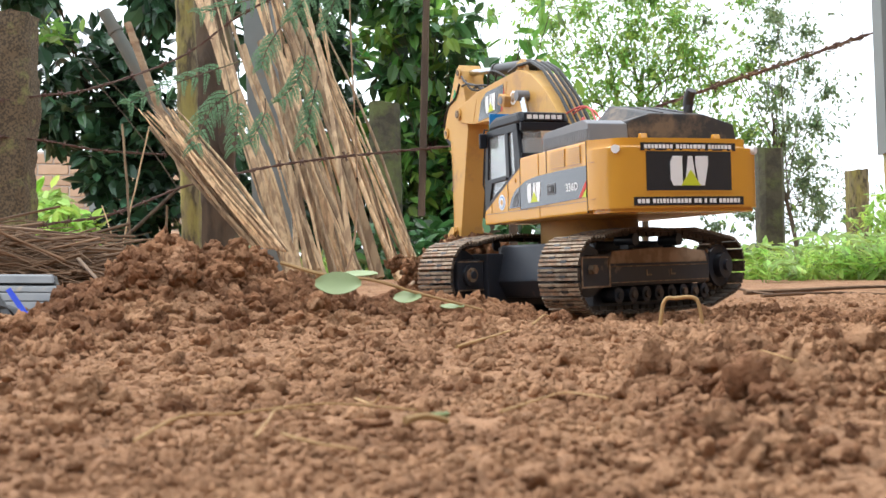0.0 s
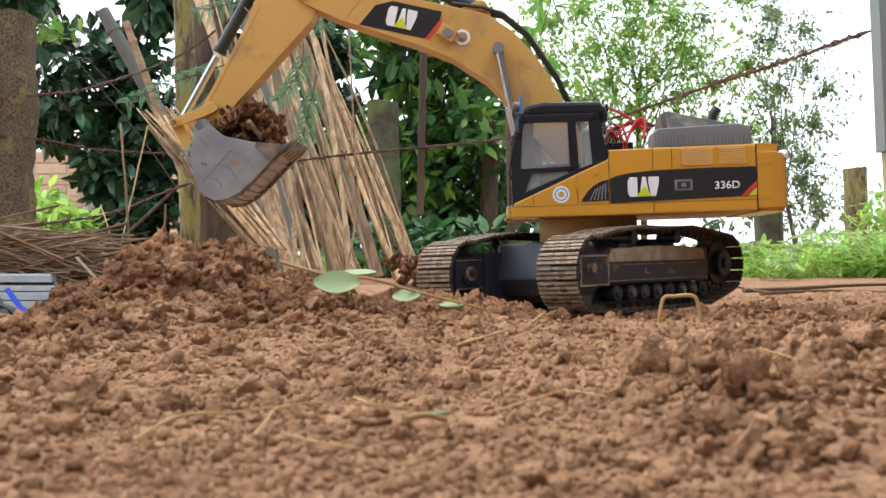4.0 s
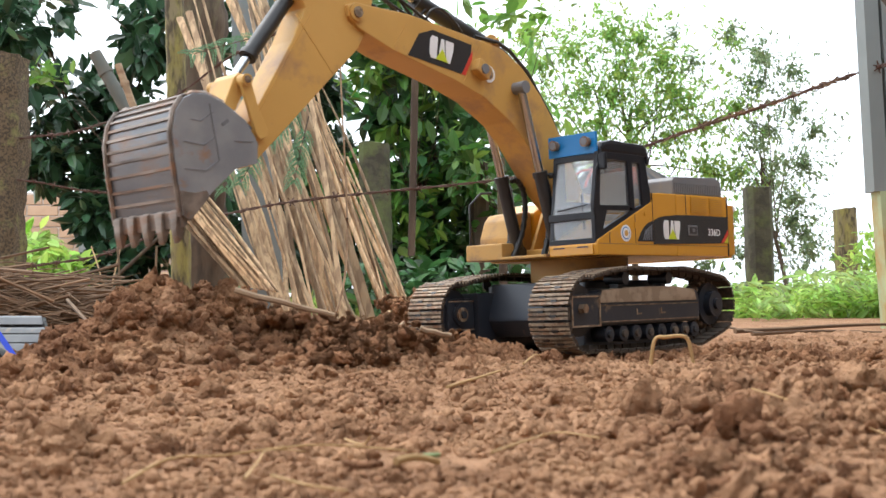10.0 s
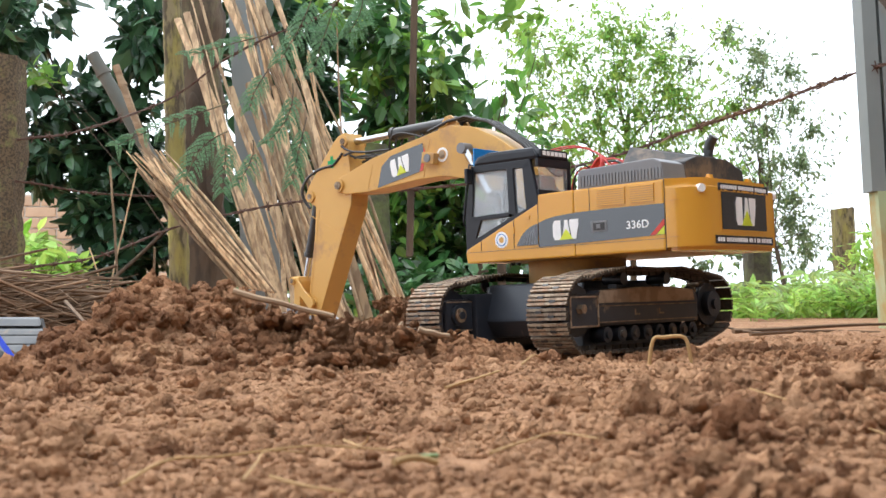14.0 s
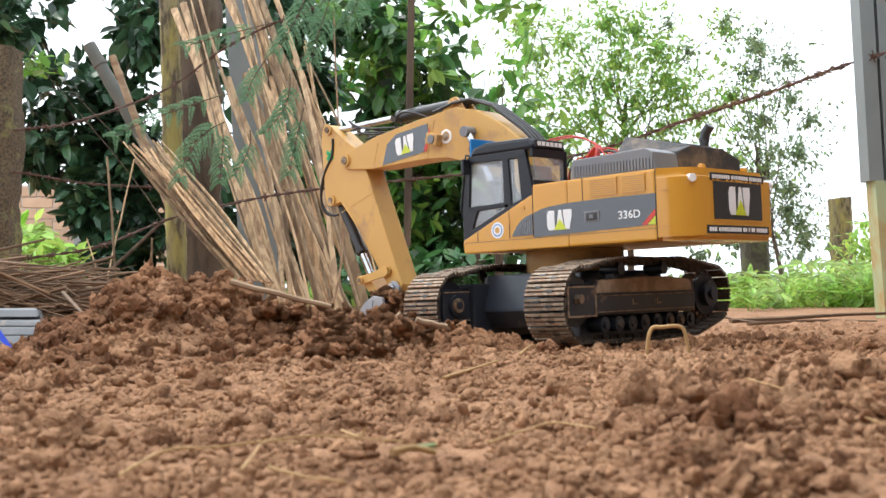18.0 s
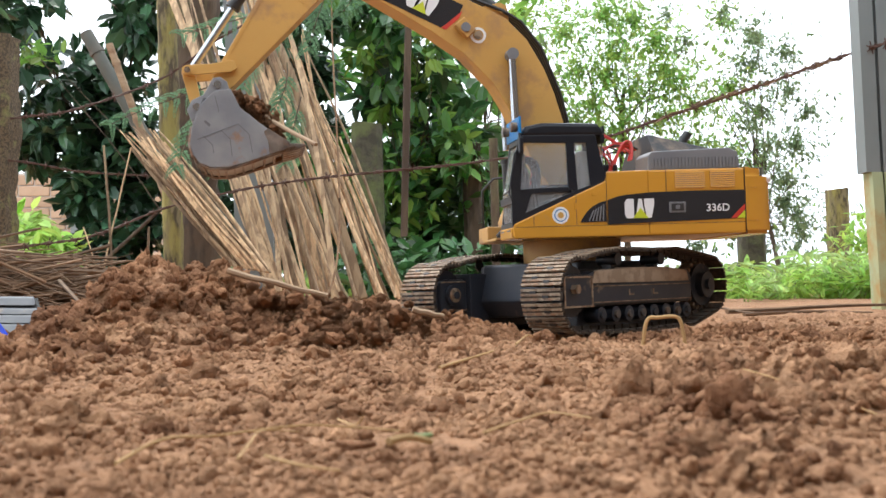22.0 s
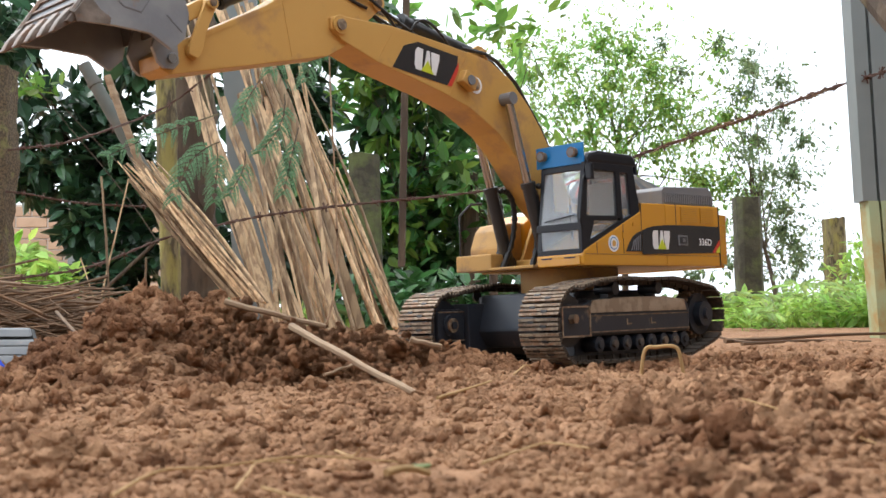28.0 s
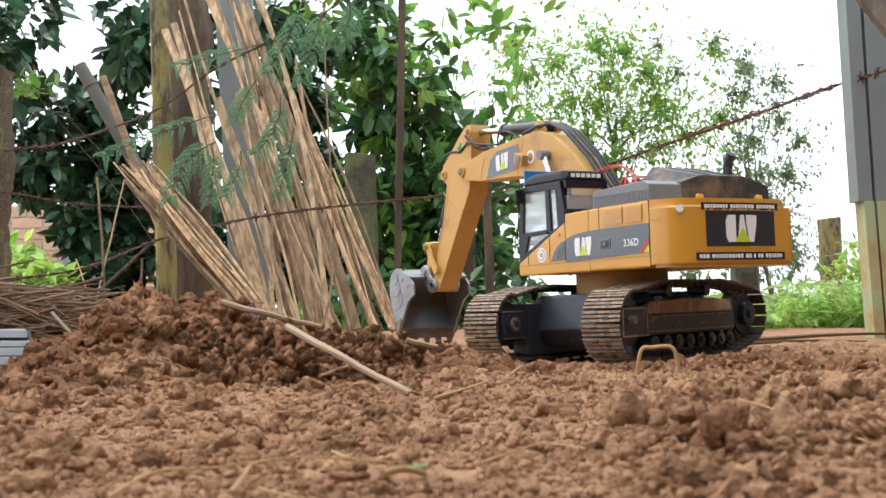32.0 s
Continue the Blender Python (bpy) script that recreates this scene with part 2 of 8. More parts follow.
DARKHOOD = material("dusty_dark_hood", (0.036, 0.037, 0.042), 0.6, second=(0.075, 0.068, 0.062), scale=25, amount=0.5, stain=(0.17, 0.125, 0.09),
                    stain_scale=24, stain_cut=0.55, spec=0.3)
PALESEAT = material("pale_grey_vinyl", (0.52, 0.51, 0.49), 0.6, second=(0.42, 0.41, 0.39), scale=40, amount=0.6)
BLUE = material("blue_plate", (0.006, 0.20, 0.52), 0.4, second=(0.006, 0.17, 0.45), scale=30)
GREENX = material("green_tape", (0.0, 0.34, 0.10), 0.5)
GLASS = bpy.data.materials.new("cab_glass")
GLASS.use_nodes = True
_p = GLASS.node_tree.nodes["Principled BSDF"]
_p.inputs["Base Color"].default_value = (0.85, 0.88, 0.9, 1)
_p.inputs["Roughness"].default_value, _p.inputs["Transmission Weight"].default_value, _p.inputs["IOR"].default_value = 0.035, 0.86, 1.45
CONCRETE = material("weathered_concrete", crisp=1.0, colour=(0.13, 0.095, 0.055), rough=0.95, second=(0.035, 0.028, 0.019), scale=190, amount=0.75, stain=(0.20, 0.20, 0.07),
                    stain_scale=16, stain_cut=0.6, bump=1.0, bump_scale=90)
LICHEN = material("mossy_concrete", crisp=1.0, colour=(0.082, 0.076, 0.05), rough=0.95, second=(0.045, 0.04, 0.028), scale=26, amount=0.7, stain=(0.11, 0.13, 0.05),
                  stain_scale=8, stain_cut=0.52, bump=0.9, bump_scale=60)
MOSSY = material("mossy_trunk", crisp=1.0, colour=(0.20, 0.165, 0.09), rough=0.95, second=(0.06, 0.047, 0.03), scale=60, amount=0.9, stain=(0.27, 0.235, 0.075),
                 stain_scale=22, stain_cut=0.53, bump=1.0, bump_scale=60, stretch=(1, 1, 0.3))
BARK = material("brown_bark", crisp=1.0, colour=(0.105, 0.075, 0.05), rough=0.95, second=(0.055, 0.04, 0.03), scale=30, amount=0.7, stain=(0.17, 0.16, 0.08),
                stain_scale=9, stain_cut=0.6, bump=1.0, bump_scale=38, stretch=(1, 1, 0.25))
STALK = material("dry_stalk", crisp=1.0, colour=(0.55, 0.39, 0.23), rough=0.8, second=(0.22, 0.135, 0.08), scale=75, amount=0.6, stain=(0.19, 0.115, 0.065),
                 stain_scale=26, stain_cut=0.62, bump=1.0, bump_scale=160, vary=0.55, island=False, stretch=(1, 1, 0.10))
STRAW = material("dry_straw", (0.44, 0.28, 0.12), 0.8, second=(0.36, 0.22, 0.09), scale=60, amount=0.6, vary=0.2)
DRYWOOD = material("grey_brown_dry_wood", crisp=1.0, colour=(0.36, 0.25, 0.155), rough=0.85, second=(0.20, 0.125, 0.075), scale=40, amount=0.6, stain=(0.22, 0.12, 0.065), stain_scale=30, stain_cut=0.58,
                   bump=0.5, bump_scale=200, stretch=(0.2, 1, 1))
BRUSH = material("dry_brush", (0.19, 0.115, 0.065), 0.9, second=(0.10, 0.06, 0.035), scale=40, amount=0.6, vary=0.45, island=True)
BAMBOO = material("grey_bamboo", (0.12, 0.11, 0.09), 0.7, second=(0.07, 0.09, 0.08), scale=20, amount=0.6, bump=0.2, bump_scale=100)
RUST = material("rusty_wire", (0.11, 0.065, 0.050), 0.85, 0.2, second=(0.09, 0.04, 0.03), scale=90, amount=0.6, bump=0.4, bump_scale=300)
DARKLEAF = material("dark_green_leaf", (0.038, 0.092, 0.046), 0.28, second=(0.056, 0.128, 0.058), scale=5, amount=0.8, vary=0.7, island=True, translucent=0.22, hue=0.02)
# shaded and lit copies of a leaf green, the light put into the colour
SHADELEAF = material("shade_darkened_green_leaf", (0.050, 0.125, 0.045), 0.34, second=(0.075, 0.18, 0.055), scale=5, amount=0.8, vary=0.65, island=True, translucent=0.3, hue=0.02)
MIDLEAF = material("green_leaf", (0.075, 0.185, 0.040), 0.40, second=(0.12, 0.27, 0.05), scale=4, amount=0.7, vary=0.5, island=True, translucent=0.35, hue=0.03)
LITFRESHLEAF = material("lit_fresh_green_leaf", (0.15, 0.30, 0.055), 0.42, second=(0.23, 0.40, 0.08), scale=4, amount=0.7, vary=0.45, island=True, translucent=0.45, hue=0.03)
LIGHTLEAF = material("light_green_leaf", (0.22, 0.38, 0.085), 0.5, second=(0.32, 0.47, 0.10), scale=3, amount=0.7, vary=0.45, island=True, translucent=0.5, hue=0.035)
GREYLEAF = material("grey_green_leaf", (0.16, 0.235, 0.115), 0.5, second=(0.23, 0.31, 0.14), scale=3, amount=0.7, vary=0.45, island=True, translucent=0.35, hue=0.03)
FERN = material("blue_green_leaflet", (0.12, 0.245, 0.125), 0.5, second=(0.17, 0.31, 0.16), scale=20, amount=0.6, vary=0.25, island=True, translucent=0.25)
GRASS = material("bright_undergrowth", (0.32, 0.50, 0.105), 0.5, second=(0.45, 0.62, 0.16), scale=3, amount=0.7, vary=0.45, island=True, translucent=0.45, hue=0.025)
CUTLEAF = material("pale_cut_leaf", (0.25, 0.33, 0.14), 0.5, second=(0.30, 0.38, 0.18), scale=60, amount=0.6, translucent=0.15)
POSTGREY = material("grey_painted_post", (0.18, 0.205, 0.205), 0.6, second=(0.24, 0.26, 0.25), scale=8, amount=0.6, stain=(0.26, 0.20, 0.14),
                    stain_scale=7, stain_cut=0.68)
POSTGREEN = material("pale_green_paint", (0.34, 0.44, 0.27), 0.7, second=(0.44, 0.40, 0.20), scale=7, amount=0.8, stain=(0.40, 0.27, 0.10),
                     stain_scale=9, stain_cut=0.58)
UNSEENWALL = material("dull_brown_unseen_wall", (0.16, 0.13, 0.10), 0.8, second=(0.10, 0.08, 0.065), scale=3, amount=0.6)
GREENSHEET = material("green_sheet", (0.02, 0.13, 0.035), 0.5, second=(0.03, 0.16, 0.05), scale=5)
BRICK = material("pale_brick", (0.55, 0.38, 0.26), 0.9, second=(0.42, 0.28, 0.18), scale=12, amount=0.6, vary=0.15)
MORTAR = material("mortar", (0.55, 0.50, 0.44), 0.95)
TRUCKGREY = material("grey_truck_slats", (0.10, 0.11, 0.12), 0.6, 0.0, second=(0.20, 0.20, 0.20), scale=25, amount=0.5, stain=(0.30, 0.22, 0.15),
                     stain_scale=30, stain_cut=0.66)
TRUCKBLUE = material("blue_truck_rail", (0.002, 0.035, 0.42), 0.5, spec=0.25)
RUBBER = material("black_rubber", (0.012, 0.012, 0.013), 0.5, second=(0.03, 0.027, 0.025), scale=60, amount=0.5)


# stations along the upper structure, as drawn and as they stand
HOUSE_X, HOUSE_TRUE = (-0.30, -0.223, -0.171, -0.0125, 0.0425, 0.096, 0.20), (-0.306, -0.229, -0.186, -0.0165, 0.0386, 0.0935, 0.1975)
SHAPING = False


def part(name, bm, mat, parent=None, label="", smooth=False):
    """Links a bmesh as one mesh object under a thing or a part."""
    if SHAPING:
        for v in bm.verts:
            v.co.x = float(np.interp(v.co.x, HOUSE_X, HOUSE_TRUE))
            v.co.z += 0.003
    me = bpy.data.meshes.new(name)
    bm.normal_update()
    bm.to_mesh(me)
    bm.free()
    me.materials.append(mat)
    if smooth:
        me.shade_smooth()
        me.set_sharp_from_angle(angle=radians(38))
    ob = new(name, me)
    ob.parent = parent
    return tagged(ob, label)


def empty(name, label, category, group="", kind=""):
    ob = new(name)
    ob.empty_display_size = 0.02
    return tagged(ob, label, category, group, kind)


def box(bm, x0, x1, y0, y1, z0, z1, bevel=0.0):
    v = [bm.verts.new((x, y, z)) for x in (x0, x1) for y in (y0, y1) for z in (z0, z1)]
    f = [bm.faces.new([v[i] for i in q]) for q in ((0, 1, 3, 2), (4, 6, 7, 5), (0, 4, 5, 1), (2, 3, 7, 6), (0, 2, 6, 4), (1, 5, 7, 3))]
    if bevel:
        bmesh.ops.bevel(bm, geom=list({e for q in f for e in q.edges}), offset=bevel, segments=2, affect="EDGES", profile=0.6)
    return bm


def prism(bm, outline, y0, y1, bevel=0.0, axis="y"):
    """An outline in x and z, extruded along y (or in x and y, along z)."""
    put = (lambda a, b, c: (a, c, b)) if axis == "y" else (lambda a, b, c: (a, b, c))
    lo = [bm.verts.new(put(a, b, y0)) for a, b in outline]
    hi = [bm.verts.new(put(a, b, y1)) for a, b in outline]
    f = [bm.faces.new(lo), bm.faces.new(hi[::-1])]
    for i in range(len(lo)):
        j = (i + 1) % len(lo)
        f.append(bm.faces.new((lo[j], lo[i], hi[i], hi[j])))
    bmesh.ops.recalc_face_normals(bm, faces=f)
    if bevel:
        bmesh.ops.bevel(bm, geom=list({e for q in f for e in q.edges}), offset=bevel, segments=2, affect="EDGES", profile=0.6)
    return bm


def rod(bm, a, b, r, r2=None, seg=12, caps=True):
    a, b = Vector(a), Vector(b)
    turn = (b - a).to_track_quat("Z", "Y").to_matrix()
    r2 = r if r2 is None else r2
    ring = [[bm.verts.new(p + turn @ Vector((q * math.cos(2 * math.pi * i / seg), q * math.sin(2 * math.pi * i / seg), 0))) for i in range(seg)]
            for p, q in ((a, r), (b, r2))]
    for i in range(seg):
        j = (i + 1) % seg
        bm.faces.new((ring[0][i], ring[0][j], ring[1][j], ring[1][i]))
    if caps:
        bm.faces.new(ring[0][::-1])
        bm.faces.new(ring[1])
    return bm


def tube(bm, points, r, seg=6, taper=1.0):
    """A round tube through points."""
    pts = [Vector(p) for p in points]
    rings = []
    for i, p in enumerate(pts):
        way = (pts[min(i + 1, len(pts) - 1)] - pts[max(i - 1, 0)]).normalized()
        turn = way.to_track_quat("Z", "Y").to_matrix()
        q = r * (1 + (taper - 1) * i / max(1, len(pts) - 1))
        rings.append([bm.verts.new(p + turn @ Vector((q * math.cos(2 * math.pi * k / seg), q * math.sin(2 * math.pi * k / seg), 0))) for k in range(seg)])
    for a, b in zip(rings, rings[1:]):
        for k in range(seg):
            j = (k + 1) % seg
            bm.faces.new((a[k], a[j], b[j], b[k]))
    bm.faces.new(rings[0][::-1])
    bm.faces.new(rings[-1])
    return bm


def bezier(a, b, c, d, n=10):
    a, b, c, d = Vector(a), Vector(b), Vector(c), Vector(d)
    out = []
    for i in range(n + 1):
        t = i / n
        out.append(a * (1 - t) ** 3 + b * 3 * t * (1 - t) ** 2 + c * 3 * t * t * (1 - t) + d * t ** 3)
    return out


def text_mesh(body, size, depth=0.0002):
    """Lettering as a bmesh in the xy plane, centred."""
    cu = bpy.data.curves.new("lettering", "FONT")
    cu.body, cu.size, cu.extrude, cu.align_x, cu.align_y, cu.offset = body, size, depth, "CENTER", "CENTER", size * 0.012
    cu.resolution_u = 3
    ob = new("lettering", cu)
    me = ob.to_mesh()
    bm = bmesh.new()
    bm.from_mesh(me)
    ob.to_mesh_clear()
    bpy.data.objects.remove(ob)
    return bm


# joint angles in degrees at seconds: swing, boom, stick, bucket
JOINTS_A = [(0, 111.3, 18.0, -80.0, -60.0), (1, 110.8, 20.0, -76.0, -41.0), (1.5, 113.0, 21.0, -68.0, -42.0), (2, 126.4, 20.8, -63.5, -49.5), (3, 152.4, 28.7, -56.9, -76.9), (3.5, 165.4, 33.6, -51.0, -74.0), (5.5, 219.8, 36.5, -48.8, -69.3), (6, 233.9, 35.7, -42.7, -64.7)]
JOINTS_B = [(7, 245.0, 28.0, -42.4, -48.4), (8, 243.6, 28.9, -45.4, -1.4), (8.5, 244.1, 30.4, -41.0, 17.0), (9, 244.6, 34.3, -38.1, 31.9), (9.5, 241.3, 29.5, -37.5, 50.5), (10, 225.8, 28.0, -47.5, 53.5), (11, 198.7, 30.6, -43.0, 54.5), (12, 170.4, 22.3, -52.2, 46.3)]
JOINTS_C = [(13, 141.3, 10.8, -62.9, 37.1), (14, 138.5, 10.4, -69.4, 28.6), (17, 137.0, 14.3, -116.4, -29.4), (18, 136.4, 13.7, -115.7, -30.7), (19, 136.3, 16.6, -106.0, -48.0), (20, 136.3, 25.3, -78.6, -62.6), (21, 161.4, 36.0, -59.4, -66.4), (22, 188.6, 46.3, -49.3, -46.6)]
JOINTS_D = [(23, 215.8, 46.2, -37.4, -35.6), (24, 241.2, 35.5, -30.2, -29.7), (25, 240.9, 26.1, -20.5, -10.5), (25.5, 240.9, 21.0, -21.5, 2.5), (28, 224.3, 28.1, -16.9, 97.1), (29, 198.7, 27.1, -28.9, 80.1), (30, 171.3, 28.3, -36.7, 71.6), (31, 142.4, 27.0, -47.8, 54.2)]
JOINTS_E = [(32, 118.0, 17.2, -58.8, 41.2)]
JOINTS = JOINTS_A + JOINTS_B + JOINTS_C + JOINTS_D + JOINTS_E

BOOM_FOOT = (0.0048, 0.1582)
BOOM_Y = -0.0110
BOOM_LEN = 0.4096
STICK_LEN = 0.2094
EAR_LEN = 0.0359
STICK_LINK = (0.1824, 0.0026)
ROCKER = 0.0500
LINK = 0.0440
BOOM_PIN = (0.1694, 0.0696)
BOOM_LUG = (0.2168, 0.1044)
STICK_TOP = (-0.0630, 0.0149)
STICK_LUG = (0.0331, 0.0585)
RING = (0.2149, 0.0590)
BASE_START = (0.1697, 1.4632, 0.0000, -0.0057, -0.0279, 3.9595)
BASE_END = (0.2549, 1.5615, 0.0003, 0.0062, -0.0226, 3.9550)

# ---------------------------------------------------------------- excavator: joints


def eased(rows, t, column):
    """A smooth, non-overshooting value between the rows of a table of times and values."""
    ts = [r[0] for r in rows]
    vs = [r[column] for r in rows]
    if t <= ts[0]:
        return vs[0]
    if t >= ts[-1]:
        return vs[-1]
    i = max(k for k in range(len(ts) - 1) if ts[k] <= t)
    h = [b - a for a, b in zip(ts, ts[1:])]
    d = [(b - a) / q for a, b, q in zip(vs, vs[1:], h)]

    def slope(k):
        if k == 0 or k == len(ts) - 1 or d[k - 1] * d[k] <= 0:
            return 0.0
        w1, w2 = 2 * h[k] + h[k - 1], h[k] + 2 * h[k - 1]
        return (w1 + w2) / (w1 / d[k - 1] + w2 / d[k])
    s, q = (t - ts[i]) / h[i], h[i]
    return ((2 * s ** 3 - 3 * s ** 2 + 1) * vs[i] + (s ** 3 - 2 * s ** 2 + s) * q * slope(i)
            + (3 * s ** 2 - 2 * s ** 3) * vs[i + 1] + (s ** 3 - s ** 2) * q * slope(i + 1))


def tilt(rx, ry, rz):
    return Matrix.Rotation(rx, 4, "X") @ Matrix.Rotation(ry, 4, "Y") @ Matrix.Rotation(rz, 4, "Z")


STEPS = [i / 10 for i in range(321)]


def base_pose(t):
    k = eased(((29.12, 0.0), (29.5, 0.42), (29.98, 1.0)), t, 1)
    a, b = BASE_START, BASE_END
    c = [p + (q - p) * k for p, q in zip(a, b)]
    return Matrix.Translation(c[:3]) @ tilt(*c[3:])


def joints(t):
    """Swing, boom, stick and bucket angles in radians."""
    return [radians(eased(JOINTS, t, c)) for c in (1, 2, 3, 4)]


def plane(o, ang, u, v):
    return (o[0] + math.cos(ang) * u - math.sin(ang) * v, o[1] + math.sin(ang) * u + math.cos(ang) * v)


def swing_turn(t):
    """The upper structure's turn on the undercarriage."""
    k = eased(((29.12, 0.0), (29.5, 0.42), (29.98, 1.0)), t, 1)
    heading = BASE_START[5] + (BASE_END[5] - BASE_START[5]) * k
    return Matrix.Rotation(joints(t)[0] - heading, 4, "Z")


def in_plane(p, ang, y=0.0):
    """A part's pose in the upper structure's space: its x axis along ang in the x-z plane."""
    return Matrix.Translation((p[0], BOOM_Y + y, p[1])) @ Matrix.Rotation(-ang, 4, "Y")


def arm(t):
    """Points of the arm in the upper structure's x-z plane."""
    _, be, st, bu = joints(t)
    foot = BOOM_FOOT
    tip = plane(foot, be, BOOM_LEN, 0)
    end = plane(tip, st, STICK_LEN, 0)
    ear = plane(end, bu, EAR_LEN, 0)
    hinge = plane(tip, st, *STICK_LINK)
    dx, dz = ear[0] - hinge[0], ear[1] - hinge[1]
    d = math.hypot(dx, dz)
    a, b = ROCKER, LINK
    d2 = min(max(d, abs(a - b) + 1e-4), a + b - 1e-4)
    along = (a * a - b * b + d2 * d2) / (2 * d2)
    up = math.sqrt(max(0.0, a * a - along * along))
    way = math.atan2(dz, dx)
    joint = plane(hinge, way, along, up)
    alt = plane(hinge, way, along, -up)
    side = lambda p: (p[0] - tip[0]) * -math.sin(st) + (p[1] - tip[1]) * math.cos(st)
    if side(alt) > side(joint):
        joint = alt
    return {"be": be, "st": st, "bu": bu, "foot": foot, "tip": tip, "end": end, "ear": ear, "hinge": hinge, "joint": joint,
            "boom_pin": plane(foot, be, *BOOM_PIN), "lug": plane(foot, be, *BOOM_LUG), "stick_top": plane(tip, st, *STICK_TOP),
            "stick_lug": plane(tip, st, *STICK_LUG)}


def toward(a, b):
    return math.atan2(b[1] - a[1], b[0] - a[0])


def bucket_world(t):
    a = arm(t)
    return base_pose(t) @ swing_turn(t) @ in_plane(a["end"], a["bu"])


# ---------------------------------------------------------------- excavator: shape
SIDE = 0.0992
REAR_BOW = 0.65
excavator = empty("excavator", "yellow scale-model tracked excavator standing on loose red soil", "excavator")


def on_side(bm, x, z, y=SIDE, flip=False):
    """Turns a flat drawing (x right, y up) so that it lies on the left side of the house, seen from the left."""
    bmesh.ops.transform(bm, verts=bm.verts, matrix=Matrix.Translation((x, y, z)) @ Matrix(((-1, 0, 0, 0), (0, 0, 1, 0), (0, 1, 0, 0), (0, 0, 0, 1))))
    return bm


def flat(outline, depth=0.0004):
    return prism(bmesh.new(), outline, 0, depth, axis="z")


def logo(parent, place, h):
    """A pale block mark with a lime peak, as plain shapes; place() sets a drawing on its surface."""
    for o in ([(-1.5, -0.3), (-1.3, -0.5), (-0.62, -0.5), (-0.62, 0.5), (-1.3, 0.5), (-1.5, 0.3)], [(-0.45, -0.5), (-0.16, 0.5), (0.16, 0.5), (0.45, -0.5)],
              [(0.62, -0.5), (1.05, -0.5), (1.35, 0.2), (1.35, 0.5), (0.38, 0.5), (0.38, 0.2)]):
        part("emblem_block", place(flat([(a * h * 0.52, b * h) for a, b in o], 0.0005)), WHITE, parent, "white emblem block")
    part("emblem_peak", place(flat([(-0.38 * h, -0.5 * h), (0.38 * h, -0.5 * h), (0.0, 0.04 * h)], 0.0009)), LIME, parent, "lime yellow emblem peak")


